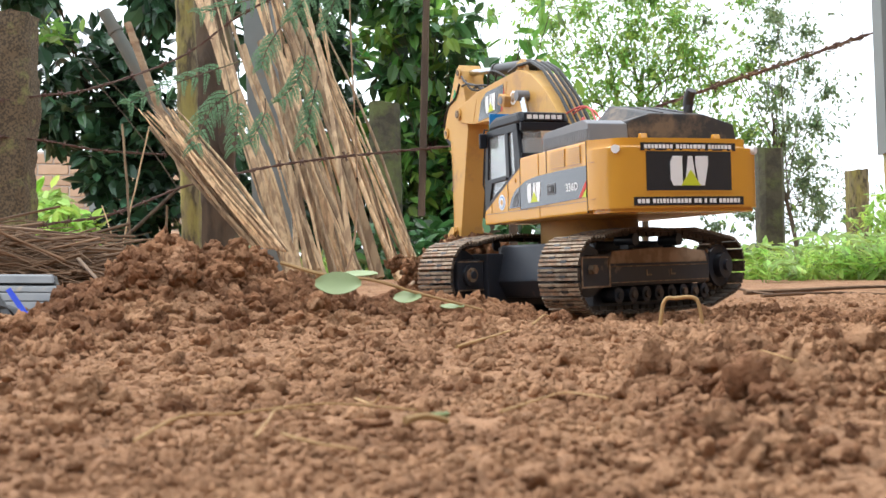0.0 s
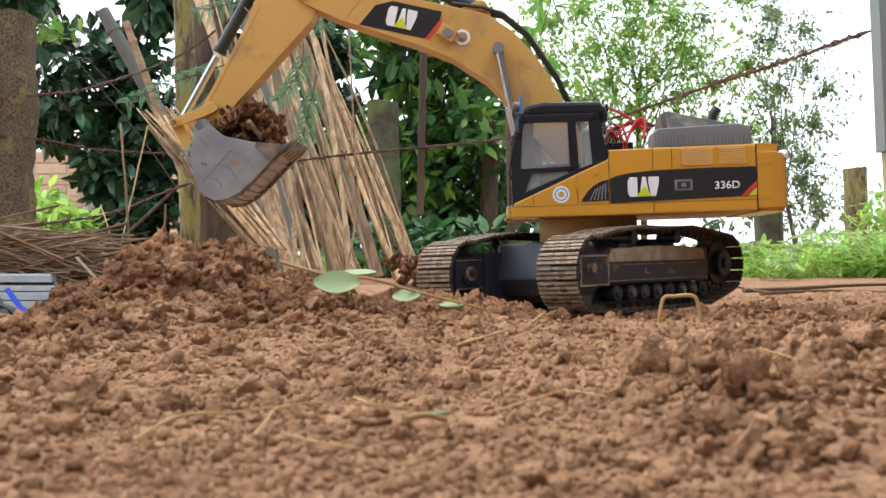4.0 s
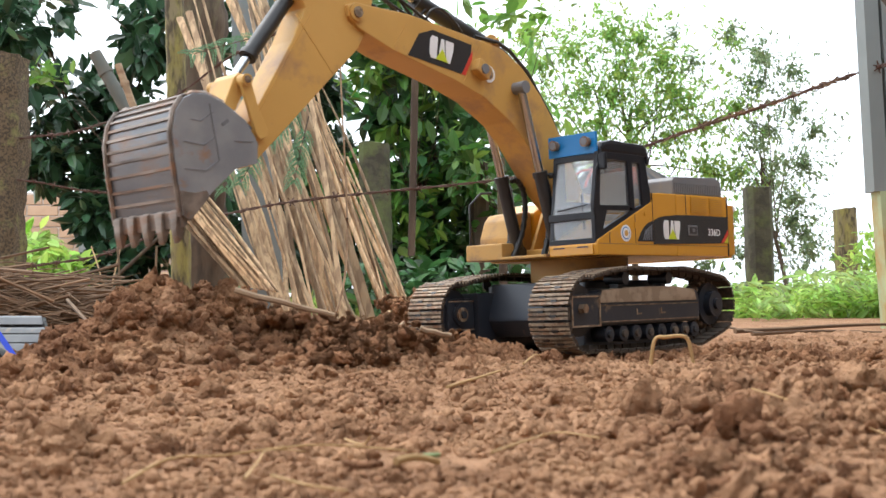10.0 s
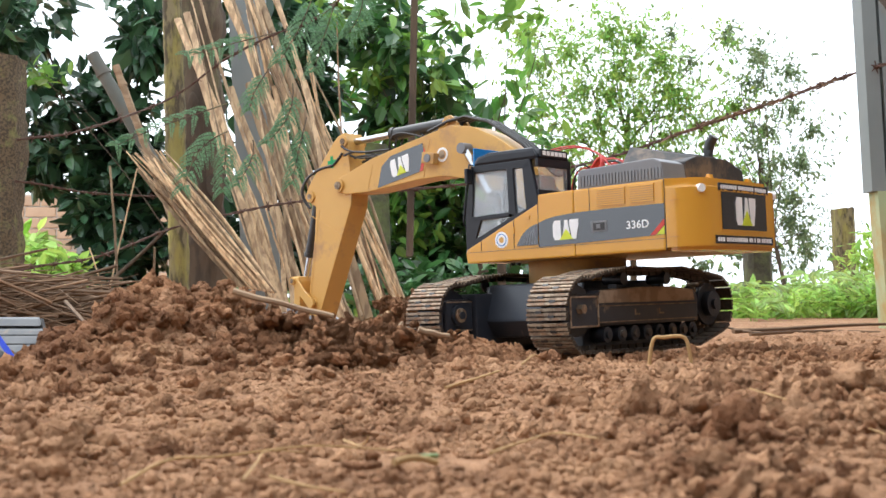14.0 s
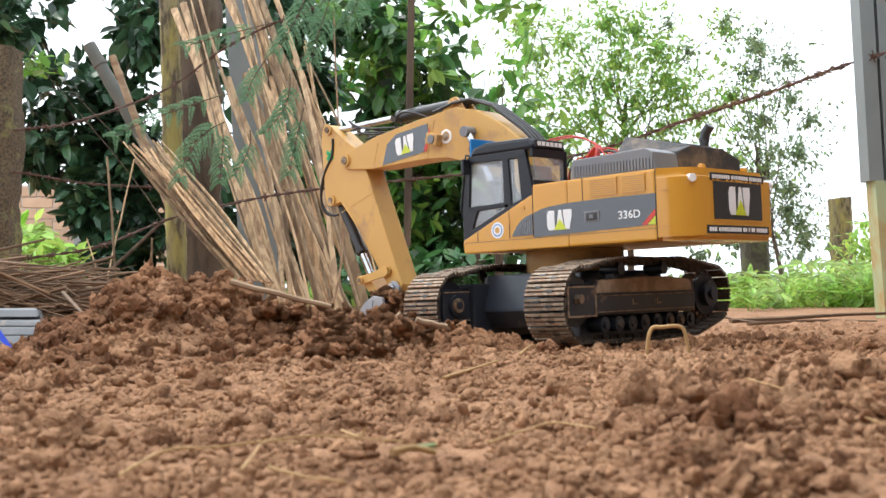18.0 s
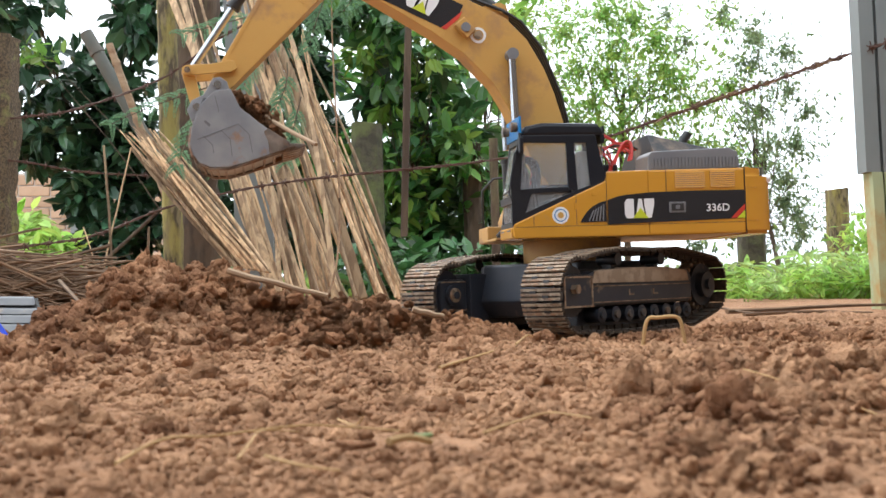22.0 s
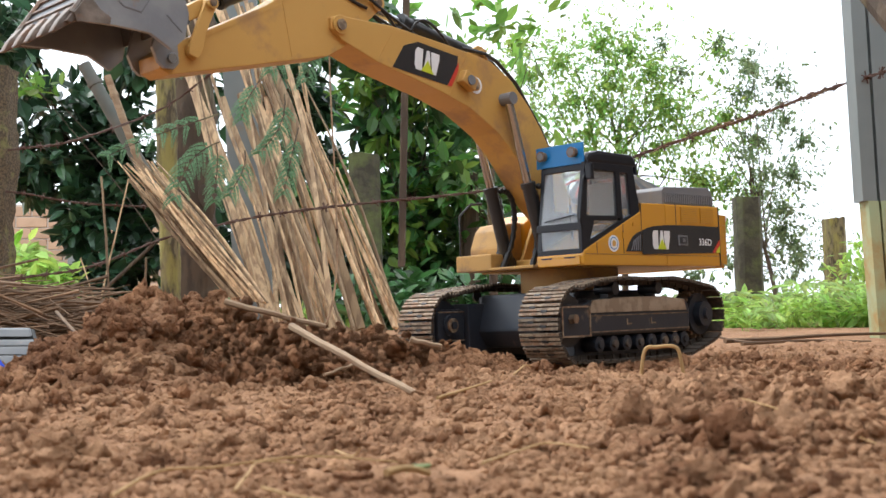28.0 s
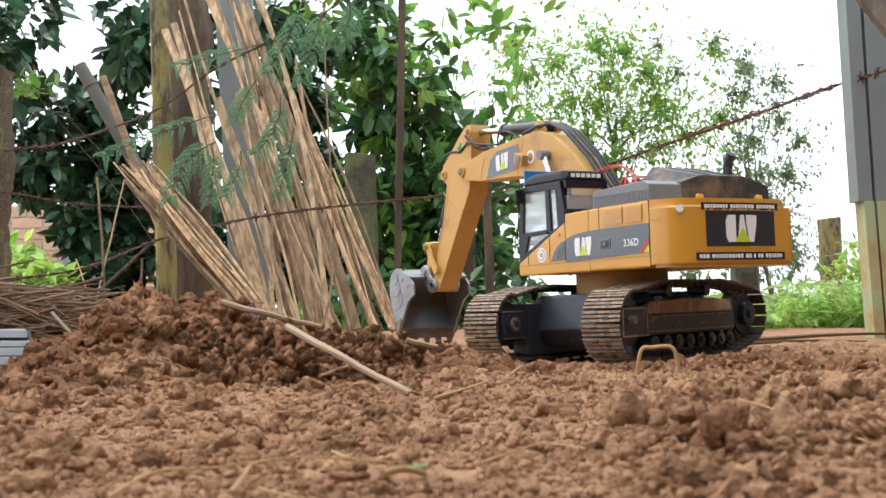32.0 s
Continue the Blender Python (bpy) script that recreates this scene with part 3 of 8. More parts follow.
def undercarriage():
    """Track frames, rollers, sprockets, shoes and the middle body, in the machine's space."""
    shoes = []
    for s in (1, -1):
        side = "left" if s > 0 else "right"
        yc = s * 0.0917
        y0, y1 = yc - 0.016, yc + 0.016
        bm = prism(bmesh.new(), [(0.172, 0.022), (0.172, 0.052), (0.15, 0.058), (0.118, 0.058), (0.105, 0.062), (-0.088, 0.062), (-0.098, 0.055),
                                 (-0.098, 0.030), (-0.09, 0.022)], y0, y1, 0.002)
        frame_ob = part("track_frame", bm, TRACKFRAME, excavator, "black track frame with mud stains")
        out = yc + s * 0.016
        inn = yc - s * 0.0275
        bm = box(bmesh.new(), -0.085, 0.118, min(inn, yc), max(inn, yc), -0.0025, 0.064, 0.002)
        part("inner_frame", bm, TRACKFRAME, frame_ob, "black inner side of the track frame")
        bm = box(bmesh.new(), 0.119, 0.165, min(inn + s * 0.006, yc), max(inn + s * 0.006, yc), 0.020, 0.056, 0.002)
        part("inner_idler_box", bm, TRACKFRAME, frame_ob)
        face = inn + s * 0.006
        for r, d, m in ((0.0125, 0.004, TRACKFRAME), (0.0085, 0.0065, SHOE), (0.0045, 0.0085, TRACKFRAME)):
            part("idler_hub", rod(bmesh.new(), (0.145, face, 0.039), (0.145, face - s * d, 0.039), r, seg=18), m, frame_ob, "worn round idler hub" if m is SHOE else "")
        for a, b, c, d in ((0.120, 0.164, 0.0205, 0.0220), (0.120, 0.164, 0.0540, 0.0555)):
            part("worn_edge", box(bmesh.new(), a, b, min(face, face - s * 0.0008), max(face, face - s * 0.0008), c, d), SHOE, frame_ob, "rubbed bare metal edge")
        bm = box(bmesh.new(), 0.117, 0.169, min(out, out + s * 0.005), max(out, out + s * 0.005), 0.022, 0.056, 0.0015)
        part("idler_box", bm, TRACKFRAME, frame_ob)
        bm = bmesh.new()
        for a, b, c, d in ((0.117, 0.169, 0.022, 0.024), (0.117, 0.169, 0.054, 0.056), (0.117, 0.119, 0.024, 0.054), (0.167, 0.169, 0.024, 0.054)):
            box(bm, a, b, min(out + s * 0.005, out + s * 0.0062), max(out + s * 0.005, out + s * 0.0062), c, d)
        part("worn_edge", bm, SHOE, frame_ob, "rubbed bare metal edge")
        bm = rod(bmesh.new(), (0.152, out + s * 0.004, 0.042), (0.152, out + s * 0.012, 0.042), 0.0055, seg=6)
        part("hub_bolt", bm, SHOE, frame_ob, "rusty hub bolt")
        bm = box(bmesh.new(), -0.090, 0.116, min(out, out + s * 0.004), max(out, out + s * 0.004), 0.026, 0.045, 0.001)
        part("side_beam", bm, TRACKFRAME, frame_ob)
        for z in (0.026, 0.0438):
            bm = box(bmesh.new(), -0.089, 0.115, min(out + s * 0.0038, out + s * 0.0046), max(out + s * 0.0038, out + s * 0.0046), z, z + 0.0012)
            part("worn_edge", bm, SHOE, frame_ob, "rubbed bare metal edge")
        for x in (0.035, -0.015):
            bm = box(bmesh.new(), x, x + 0.010, min(out + s * 0.004, out + s * 0.0045), max(out + s * 0.004, out + s * 0.0045), 0.033, 0.035)
            box(bm, x + 0.008, x + 0.010, min(out + s * 0.004, out + s * 0.0045), max(out + s * 0.004, out + s * 0.0045), 0.035, 0.040)
            part("frame_mark", bm, SHOE, frame_ob)
        bm = prism(bmesh.new(), [(0.112, 0.047), (0.105, 0.061), (0.02, 0.0655), (-0.04, 0.0645), (-0.086, 0.061), (-0.09, 0.047)], yc - 0.014,
                   yc + 0.0175, 0.001)
        for v in bm.verts:
            v.co.z += 0.0016 * noise.noise(v.co * 90)
        part("mud_cake", bm, MUDDY, frame_ob, "dried mud lying on the track frame", True)
        for x in (0.098, 0.070, 0.044, 0.018, -0.008, -0.034, -0.058, -0.080):
            bm = rod(bmesh.new(), (x, yc - 0.018, 0.0125), (x, yc + s * 0.019, 0.0125), 0.0088, seg=16)
            roller = part("track_roller", bm, TRACKFRAME, excavator, smooth=True)
            part("roller_hub", rod(bmesh.new(), (x, out, 0.0125), (x, out + s * 0.0062, 0.0125), 0.0046, seg=10), DARKHOOD, roller, smooth=True)
        for x in (0.055, -0.035):
            bm = rod(bmesh.new(), (x, yc - 0.012, 0.0745), (x, yc + s * 0.014, 0.0745), 0.0072, seg=14)
            box(bm, x - 0.004, x + 0.004, yc - 0.006, yc + 0.006, 0.058, 0.072)
            part("carrier_roller", bm, TRACKFRAME, excavator, smooth=True)
        bm = rod(bmesh.new(), (-0.129, yc - 0.012, 0.042), (-0.129, yc + 0.012, 0.042), 0.026, seg=24)
        rod(bm, (-0.129, yc, 0.042), (-0.129, yc + s * 0.021, 0.042), 0.016, seg=18)
        rod(bm, (-0.129, yc, 0.042), (-0.129, yc + s * 0.025, 0.042), 0.007, seg=12)
        sprocket = part("sprocket", bm, TRACKFRAME, excavator, "black drive sprocket", True)
        for k in range(18):
            a = 2 * math.pi * k / 18
            bm = box(bmesh.new(), 0.0245, 0.0305, yc - 0.008, yc + 0.008, -0.002, 0.002, 0.0005)
            bmesh.ops.transform(bm, verts=bm.verts, matrix=Matrix.Translation((-0.129, 0, 0.042)) @ Matrix.Rotation(a, 4, "Y"))
            part("sprocket_tooth", bm, SHOE, sprocket)
        bm = rod(bmesh.new(), (0.147, yc - 0.013, 0.040), (0.147, yc + 0.013, 0.040), 0.0285, seg=28)
        part("idler_wheel", bm, TRACKFRAME, excavator, smooth=True)
        shoes.append((s, yc))
    # middle body between the tracks
    bm = prism(bmesh.new(), [(0.085, 0.010), (0.10, 0.030), (0.085, 0.074), (-0.075, 0.074), (-0.085, 0.045), (-0.075, 0.010)], -0.072, 0.072, 0.003)
    part("car_body", bm, TRACKFRAME, excavator, "black middle frame between the tracks")
    bm = rod(bmesh.new(), (0, 0, 0.074), (0, 0, 0.101), 0.060, seg=40)
    part("slew_ring", bm, DUSTYPAINT, excavator, "dusty yellow slewing ring", True)
    for y in (-0.012, 0.006):
        bm = rod(bmesh.new(), (-0.08, y, 0.07), (-0.083, y, 0.102), 0.003, seg=8)
        part("hose_stub", bm, GREYHOOD, excavator)
    return shoes


def track_loop():
    """Points and tangents round a track, by length from the front."""
    pts = []
    for i in range(17):
        a = math.pi / 2 + math.pi * 0.06 - math.pi * 1.02 * i / 16
        pts.append((0.147 + 0.0335 * math.cos(a), 0.0358 + 0.0395 * math.sin(a)))
    pts += [(0.09, -0.0055), (0.0, -0.0065), (-0.085, -0.0045)]
    for i in range(15):
        a = -math.pi / 2 - math.pi * 0.06 - math.pi * 0.9 * i / 14
        pts.append((-0.129 + 0.0335 * math.cos(a), 0.042 + 0.0335 * math.sin(a)))
    pts += [(-0.09, 0.081), (-0.05, 0.0855), (0.0, 0.0842), (0.055, 0.0855), (0.10, 0.082)]
    return pts


LOOP = track_loop()
LOOP_LEN = [0.0]
for _i in range(len(LOOP)):
    _a, _b = LOOP[_i], LOOP[(_i + 1) % len(LOOP)]
    LOOP_LEN.append(LOOP_LEN[-1] + math.hypot(_b[0] - _a[0], _b[1] - _a[1]))
SHOES = 50


def shoe_pose(s, y):
    s %= LOOP_LEN[-1]
    i = max(k for k in range(len(LOOP)) if LOOP_LEN[k] <= s)
    a, b = LOOP[i], LOOP[(i + 1) % len(LOOP)]
    k = (s - LOOP_LEN[i]) / max(1e-9, LOOP_LEN[i + 1] - LOOP_LEN[i])
    ang = math.atan2(b[1] - a[1], b[0] - a[0])
    return Matrix.Translation((a[0] + (b[0] - a[0]) * k, y, a[1] + (b[1] - a[1]) * k)) @ Matrix.Rotation(-ang, 4, "Y")


def shoe_mesh():
    """One track shoe: dark plate with chain lugs, bright worn grousers, black blocks as shaded sockets; x along the
    track, z inwards.
    """
    bm = bmesh.new()
    box(bm, -0.0066, 0.0066, -0.0272, 0.0272, -0.0008, 0.0012)
    for y in (-0.008, 0.004):
        box(bm, -0.006, 0.006, y, y + 0.004, 0.001, 0.006)
    n = len(bm.faces)
    for x in (-0.0064, -0.0014, 0.0036):
        box(bm, x, x + 0.0030, -0.0270, 0.0270, -0.0030, -0.0007)
    m = len(bm.faces)
    # black blocks paint the shade of open sockets
    for x, y in ((0.0012, -0.007), (-0.0038, 0.010)):
        box(bm, x, x + 0.0028, y - 0.004, y + 0.004, -0.0034, -0.0006)
    bmesh.ops.rotate(bm, verts=bm.verts, cent=(0, 0, 0), matrix=Matrix.Rotation(math.pi, 3, "X"))
    bm.normal_update()
    for i, f in enumerate(bm.faces):
        f.material_index = 0 if i < n or (i < m and abs(f.normal.y) > 0.9) else 1 if i < m else 2
    return bm


def house():
    """The upper structure with its cab, hood, counterweight and decals, in its own space."""
    bm = box(bmesh.new(), -0.168, 0.060, -0.096, 0.096, 0.098, 0.112, 0.002)
    top = part("house", bm, FADED, excavator, "yellow upper structure with dusty deck")
    # left side body, with a slope under the cab
    bm = prism(bmesh.new(), [(0.096, 0.0985), (0.0975, 0.111), (0.0955, 0.1155), (0.0258, 0.1465), (-0.0118, 0.1628), (-0.0130, 0.1735), (-0.060, 0.1745), (-0.060, 0.0985)],
               0.030, SIDE, 0.0018)
    part("side_body", bm, YELLOW, top, "glossy yellow side body under the cab")
    bm = prism(bmesh.new(), [(-0.060, 0.0985), (-0.060, 0.1745), (-0.1705, 0.1755), (-0.1705, 0.0985)], -SIDE, SIDE, 0.0025)
    part("engine_body", bm, YELLOW, top, "glossy yellow engine body")
    bm = prism(bmesh.new(), [(0.030, 0.0985), (0.030, 0.160), (0.01, 0.172), (-0.060, 0.172), (-0.060, 0.0985)], -SIDE, -0.048, 0.003)
    part("right_body", bm, YELLOW, top)
    # counterweight: sides drawn in towards a nearly flat rear
    flank = [(-0.1707, SIDE), (-0.184, 0.0986), (-0.196, 0.0960), (-0.206, 0.0912), (-0.2135, 0.0845), (-0.2180, 0.0772), (-0.2198, 0.0700), (-0.2220, 0.0350)]
    outline = flank + [(-0.2230, 0.0)] + [(a, -b) for a, b in flank[::-1]]
    bm = bmesh.new()
    prism(bm, outline, 0.0975, 0.1757, axis="z")
    bmesh.ops.bevel(bm, geom=[e for e in bm.edges if e.verts[0].co.z > 0.17 and e.verts[1].co.z > 0.17 and max(e.verts[0].co.x, e.verts[1].co.x) < -0.175], offset=0.011, segments=5, affect="EDGES")
    bmesh.ops.bevel(bm, geom=[e for e in bm.edges if e.verts[0].co.z < 0.098 and e.verts[1].co.z < 0.098], offset=0.004, segments=2, affect="EDGES")
    weight = part("counterweight", bm, YELLOW, top, "glossy yellow rounded counterweight", True)
    for y in (-0.045, 0.045):
        bm = prism(bmesh.new(), [(-0.207, 0.173), (-0.203, 0.1812), (-0.199, 0.1812), (-0.194, 0.173)], y - 0.004, y + 0.004, 0.001)
        part("lifting_eye", bm, YELLOW, weight)

    def at_rear(y, z, x=-0.2235):
        turn = Matrix(((0, 0, -1, x), (-1, 0, 0, y), (0, 1, 0, z), (0, 0, 0, 1)))

        def place(bm):
            bmesh.ops.transform(bm, verts=bm.verts, matrix=turn)
            for v in bm.verts:
                v.co.x += REAR_BOW * v.co.y ** 2
            return bm
        return place

    def plate(w, h, depth):
        """A thin plate in strips, so that it follows the bowed rear."""
        bm = bmesh.new()
        for i in range(12):
            box(bm, -w + i * w / 6, -w + (i + 1) * w / 6, -h, h, 0, depth)
        bmesh.ops.remove_doubles(bm, verts=bm.verts, dist=1e-6)
        return bm
    panel = part("rear_panel", at_rear(0, 0.1400, -0.2222)(plate(0.0520, 0.0205, 0.0012)), DECAL, weight, "black glossy panel with an emblem on the counterweight")
    for z in (0.1182, 0.1618):
        part("panel_rim", at_rear(0, z, -0.2222)(plate(0.0535, 0.0010, 0.0016)), YELLOW, weight)
    logo(panel, at_rear(0, 0.1400, -0.2239), 0.031)
    for z, w, h in ((0.1655, 0.058, 0.0042), (0.1085, 0.067, 0.0045)):
        strip = part("lettering_strip", at_rear(0, z, -0.2228)(plate(w, h, 0.001)), DECAL, weight, "black strip of unreadable white lettering")
        random.seed(int(z * 1e4))
        x = -w + 0.004
        while x < w - 0.008:
            q = random.uniform(0.0022, 0.0042)
            bar = flat([(x, -h * 0.5), (min(x + q, w - 0.003), -h * 0.5), (min(x + q, w - 0.003), h * 0.5), (x, h * 0.5)], 0.0003)
            part("lettering_bar", at_rear(0, z, -0.2239)(bar), WHITE, strip)
            x += q + (0.0012 if random.random() < 0.8 else 0.0040)
    for s in (-1, 1):
        bm = rod(bmesh.new(), (-0.2080, s * 0.080, 0.163), (-0.2170, s * 0.086, 0.163), 0.0050, 0.0045, seg=12)
        part("tail_lamp", bm, WHITE, weight, "small pale tail lamp")

    def left(x, z, y=SIDE + 0.0002):
        return lambda bm: on_side(bm, x, z, y)
    # side decal: black band behind a swept air intake
    intake = [(-0.0198, 0.1150), (-0.0176, 0.1192), (-0.0120, 0.1268), (-0.0055, 0.1328), (0.0030, 0.1374), (0.0118, 0.1396), (0.0118, 0.1152)][::-1]
    air = part("air_intake", left(0, 0)(flat(intake, 0.0006)), DECAL, top, "black swept air intake")
    for k in range(5):
        part("intake_slot", left(0, 0, SIDE + 0.0008)(flat([(-0.010 + k * 0.0042, 0.1165), (-0.0085 + k * 0.0042, 0.1165), (-0.0025 + k * 0.0030, 0.1290 + k * 0.0016), (-0.004 + k * 0.0030, 0.1290 + k * 0.0016)], 0.0003)), GREYHOOD, air)
    band = [(0.0135, 0.1120), (0.0135, 0.1404), (0.0240, 0.1440), (0.0345, 0.1460), (0.061, 0.1482), (0.1085, 0.1492), (0.1702, 0.1492), (0.1702, 0.1158)][::-1]
    decal = part("side_decal", left(0, 0)(flat(band)), DECAL, top, "black side band with emblem and model number")
    logo(decal, left(-0.0499, 0.1298, SIDE + 0.0006), 0.0225)
    part("model_number", left(-0.1385, 0.1285, SIDE + 0.0008)(text_mesh("336D", 0.0122, 0.0001)), WHITE, decal, "white model number")
    part("red_stripe", left(0, 0, SIDE + 0.0007)(flat([(0.1530, 0.1160), (0.1595, 0.1160), (0.1698, 0.1262), (0.1698, 0.1330)], 0.0002)), RED, decal, "red corner stripe")
    part("lime_corner", left(0, 0, SIDE + 0.0007)(flat([(0.1602, 0.1160), (0.1698, 0.1160), (0.1698, 0.1255)], 0.0002)), LIME, decal, "lime corner patch")
    part("latch_plate", box(bmesh.new(), -0.1015, -0.0825, SIDE, SIDE + 0.0014, 0.1240, 0.1365, 0.0005), GREYHOOD, decal)
    part("latch", box(bmesh.new(), -0.0990, -0.0850, SIDE + 0.001, SIDE + 0.0022, 0.1260, 0.1345, 0.0004), BLACK, decal)
    part("latch_knob", box(bmesh.new(), -0.0945, -0.0895, SIDE + 0.002, SIDE + 0.0030, 0.1280, 0.1325, 0.0004), GREYHOOD, decal)
    # seams
    for x, z0, z1 in ((-0.0127, 0.112, 0.1735), (-0.0803, 0.149, 0.1745), (-0.0803, 0.113, 0.149), (0.0735, 0.1125, 0.1245), (0.0238, 0.1125, 0.1465), (-0.1709, 0.099, 0.1752)):
        part("panel_seam", box(bmesh.new(), x - 0.00025, x + 0.00025, SIDE - 0.001, SIDE + 0.00052, z0, z1), BLACK, top)
    part("panel_seam", box(bmesh.new(), -0.1705, 0.094, SIDE - 0.001, SIDE + 0.0002, 0.1112, 0.1117), BLACK, top)
    part("panel_seam", box(bmesh.new(), -0.1905, -0.1712, SIDE - 0.001, SIDE + 0.0002, 0.1515, 0.1518), SLOT, top)
    part("panel_seam", box(bmesh.new(), -0.1905, -0.1712, SIDE - 0.001, SIDE + 0.0002, 0.1125, 0.1128), SLOT, top)
    part("door_latch", box(bmesh.new(), -0.0005, 0.0050, SIDE, SIDE + 0.0012, 0.1455, 0.1500, 0.0004), YELLOW, top)
    part("door_hinge", box(bmesh.new(), 0.0225, 0.0262, SIDE, SIDE + 0.0012, 0.1300, 0.1375, 0.0004), YELLOW, top)
    for x0, x1 in ((-0.1245, -0.0900), (-0.1590, -0.1303)):
        part("vent_recess", box(bmesh.new(), x0, x1, SIDE - 0.0006, SIDE + 0.0001, 0.1525, 0.1715), SLOT, top)
        for k in range(8):
            z = 0.1525 + k * 0.00245
            bm = prism(bmesh.new(), [(0, 0.0004), (0.0016, 0.0004), (0.0012, 0.0021), (0, 0.0021)], x0, x1)
            bmesh.ops.transform(bm, verts=bm.verts, matrix=Matrix(((0, 1, 0, 0), (1, 0, 0, SIDE), (0, 0, 1, z), (0, 0, 0, 1))))
            bmesh.ops.recalc_face_normals(bm, faces=bm.faces)
            part("vent_rib", bm, YELLOW, top)
    # round sticker
    for r, m, d, lab in ((0.0098, WHITE, 0.0002, "round white club sticker"), (0.0074, BLUE, 0.0004, ""), (0.0062, WHITE, 0.0006, ""), (0.0035, FADED, 0.0008, "")):
        bm = bmesh.new()
        rod(bm, (0.0425, SIDE, 0.1240), (0.0425, SIDE + d, 0.1240), r, seg=24)
        part("sticker", bm, m, top, lab)
    cab(top)
    hood(top)
    front_right(top)
    return top


def cab(top):
    """A dark framed cab with real openings and panes."""
    x0, x1, y0, y1 = -0.011, 0.083, 0.031, 0.0965
    z1 = 0.231
    bm = prism(bmesh.new(), [(-0.0135, 0.218), (-0.006, 0.2305), (0.060, 0.2315), (0.078, 0.228), (0.084, 0.219), (0.080, 0.2155), (-0.010, 0.2155)], y0, y1 + 0.0012, 0.0045)
    shell = part("cab_roof", bm, CABFRAME, top, "dark plastic cab roof")
    # posts as (x,z) bars on both sides
    bars = [
        [(0.0822, 0.2165), (0.0870, 0.2165), (0.0980, 0.160), (0.0975, 0.1125), (0.0905, 0.1165), (0.0826, 0.1276), (0.0737, 0.1505), (0.0871, 0.1548), (0.0826, 0.2088)],
        [(0.0822, 0.2168), (0.0824, 0.2085), (-0.0015, 0.2070), (-0.0015, 0.2168)],
        [(0.0327, 0.209), (0.0315, 0.1545), (0.0205, 0.1515), (0.0234, 0.209)],
        [(0.009, 0.2080), (0.0054, 0.1579), (-0.0130, 0.1650), (-0.0025, 0.2165)],
        [(0.0871, 0.1550), (0.0310, 0.1568), (0.0310, 0.1510), (0.0737, 0.1498), (0.0860, 0.1495)],
        [(0.0970, 0.1125), (0.0826, 0.1280), (0.0353, 0.1475), (0.021, 0.1535), (0.0054, 0.1585), (-0.0125, 0.1655), (-0.0125, 0.160), (0.0258, 0.1435), (0.0955, 0.1115)],
    ]
    for o in bars:
        part("cab_post", prism(bmesh.new(), o, y1 - 0.004, y1 + 0.0015, 0.0008), CABFRAME, top)
    part("cab_right_wall", prism(bmesh.new(), [(0.095, 0.112), (0.083, 0.2165), (0.068, 0.2165), (0.068, 0.165), (-0.004, 0.165), (-0.004, 0.2165), (-0.012, 0.2165), (-0.012, 0.112)],
                                 y0, y0 + 0.004, 0.0006), CABFRAME, top)
    # front frame, leaning a little
    lean = lambda z: 0.0965 - (z - 0.150) * 0.19 if z > 0.150 else 0.0970
    for z_a, z_b in ((0.111, 0.118), (0.139, 0.1475), (0.208, 0.2175)):
        bm = prism(bmesh.new(), [(lean(z_a), z_a), (lean(z_a) - 0.005, z_a), (lean(z_b) - 0.005, z_b), (lean(z_b), z_b)], y0, y1, 0.0008)
        part("front_rail", bm, CABFRAME, top)
    bm = prism(bmesh.new(), [(lean(0.112), 0.112), (lean(0.112) - 0.004, 0.112), (lean(0.216) - 0.004, 0.216), (lean(0.216), 0.216)], y0, y0 + 0.006, 0.0008)
    part("front_post", bm, CABFRAME, top)
    # rear wall of the cab
    for z_a, z_b in ((0.168, 0.180), (0.207, 0.217)):
        part("rear_rail", box(bmesh.new(), -0.0135, -0.009, y0, y1, z_a, z_b, 0.0008), CABFRAME, top)
    part("rear_post", box(bmesh.new(), -0.0135, -0.009, y0, y0 + 0.006, 0.168, 0.217, 0.0008), CABFRAME, top)
    strip = part("lettering_strip", box(bmesh.new(), -0.0150, -0.0128, y0 + 0.008, y1 - 0.004, 0.2185, 0.2275, 0.0004), CABFRAME, top, "dark strip of pale lettering on the cab's back")
    for k in range(6):
        part("lettering_bar", box(bmesh.new(), -0.0156, -0.0149, y0 + 0.012 + k * 0.008, y0 + 0.018 + k * 0.008, 0.2205, 0.2255), WHITE, strip)
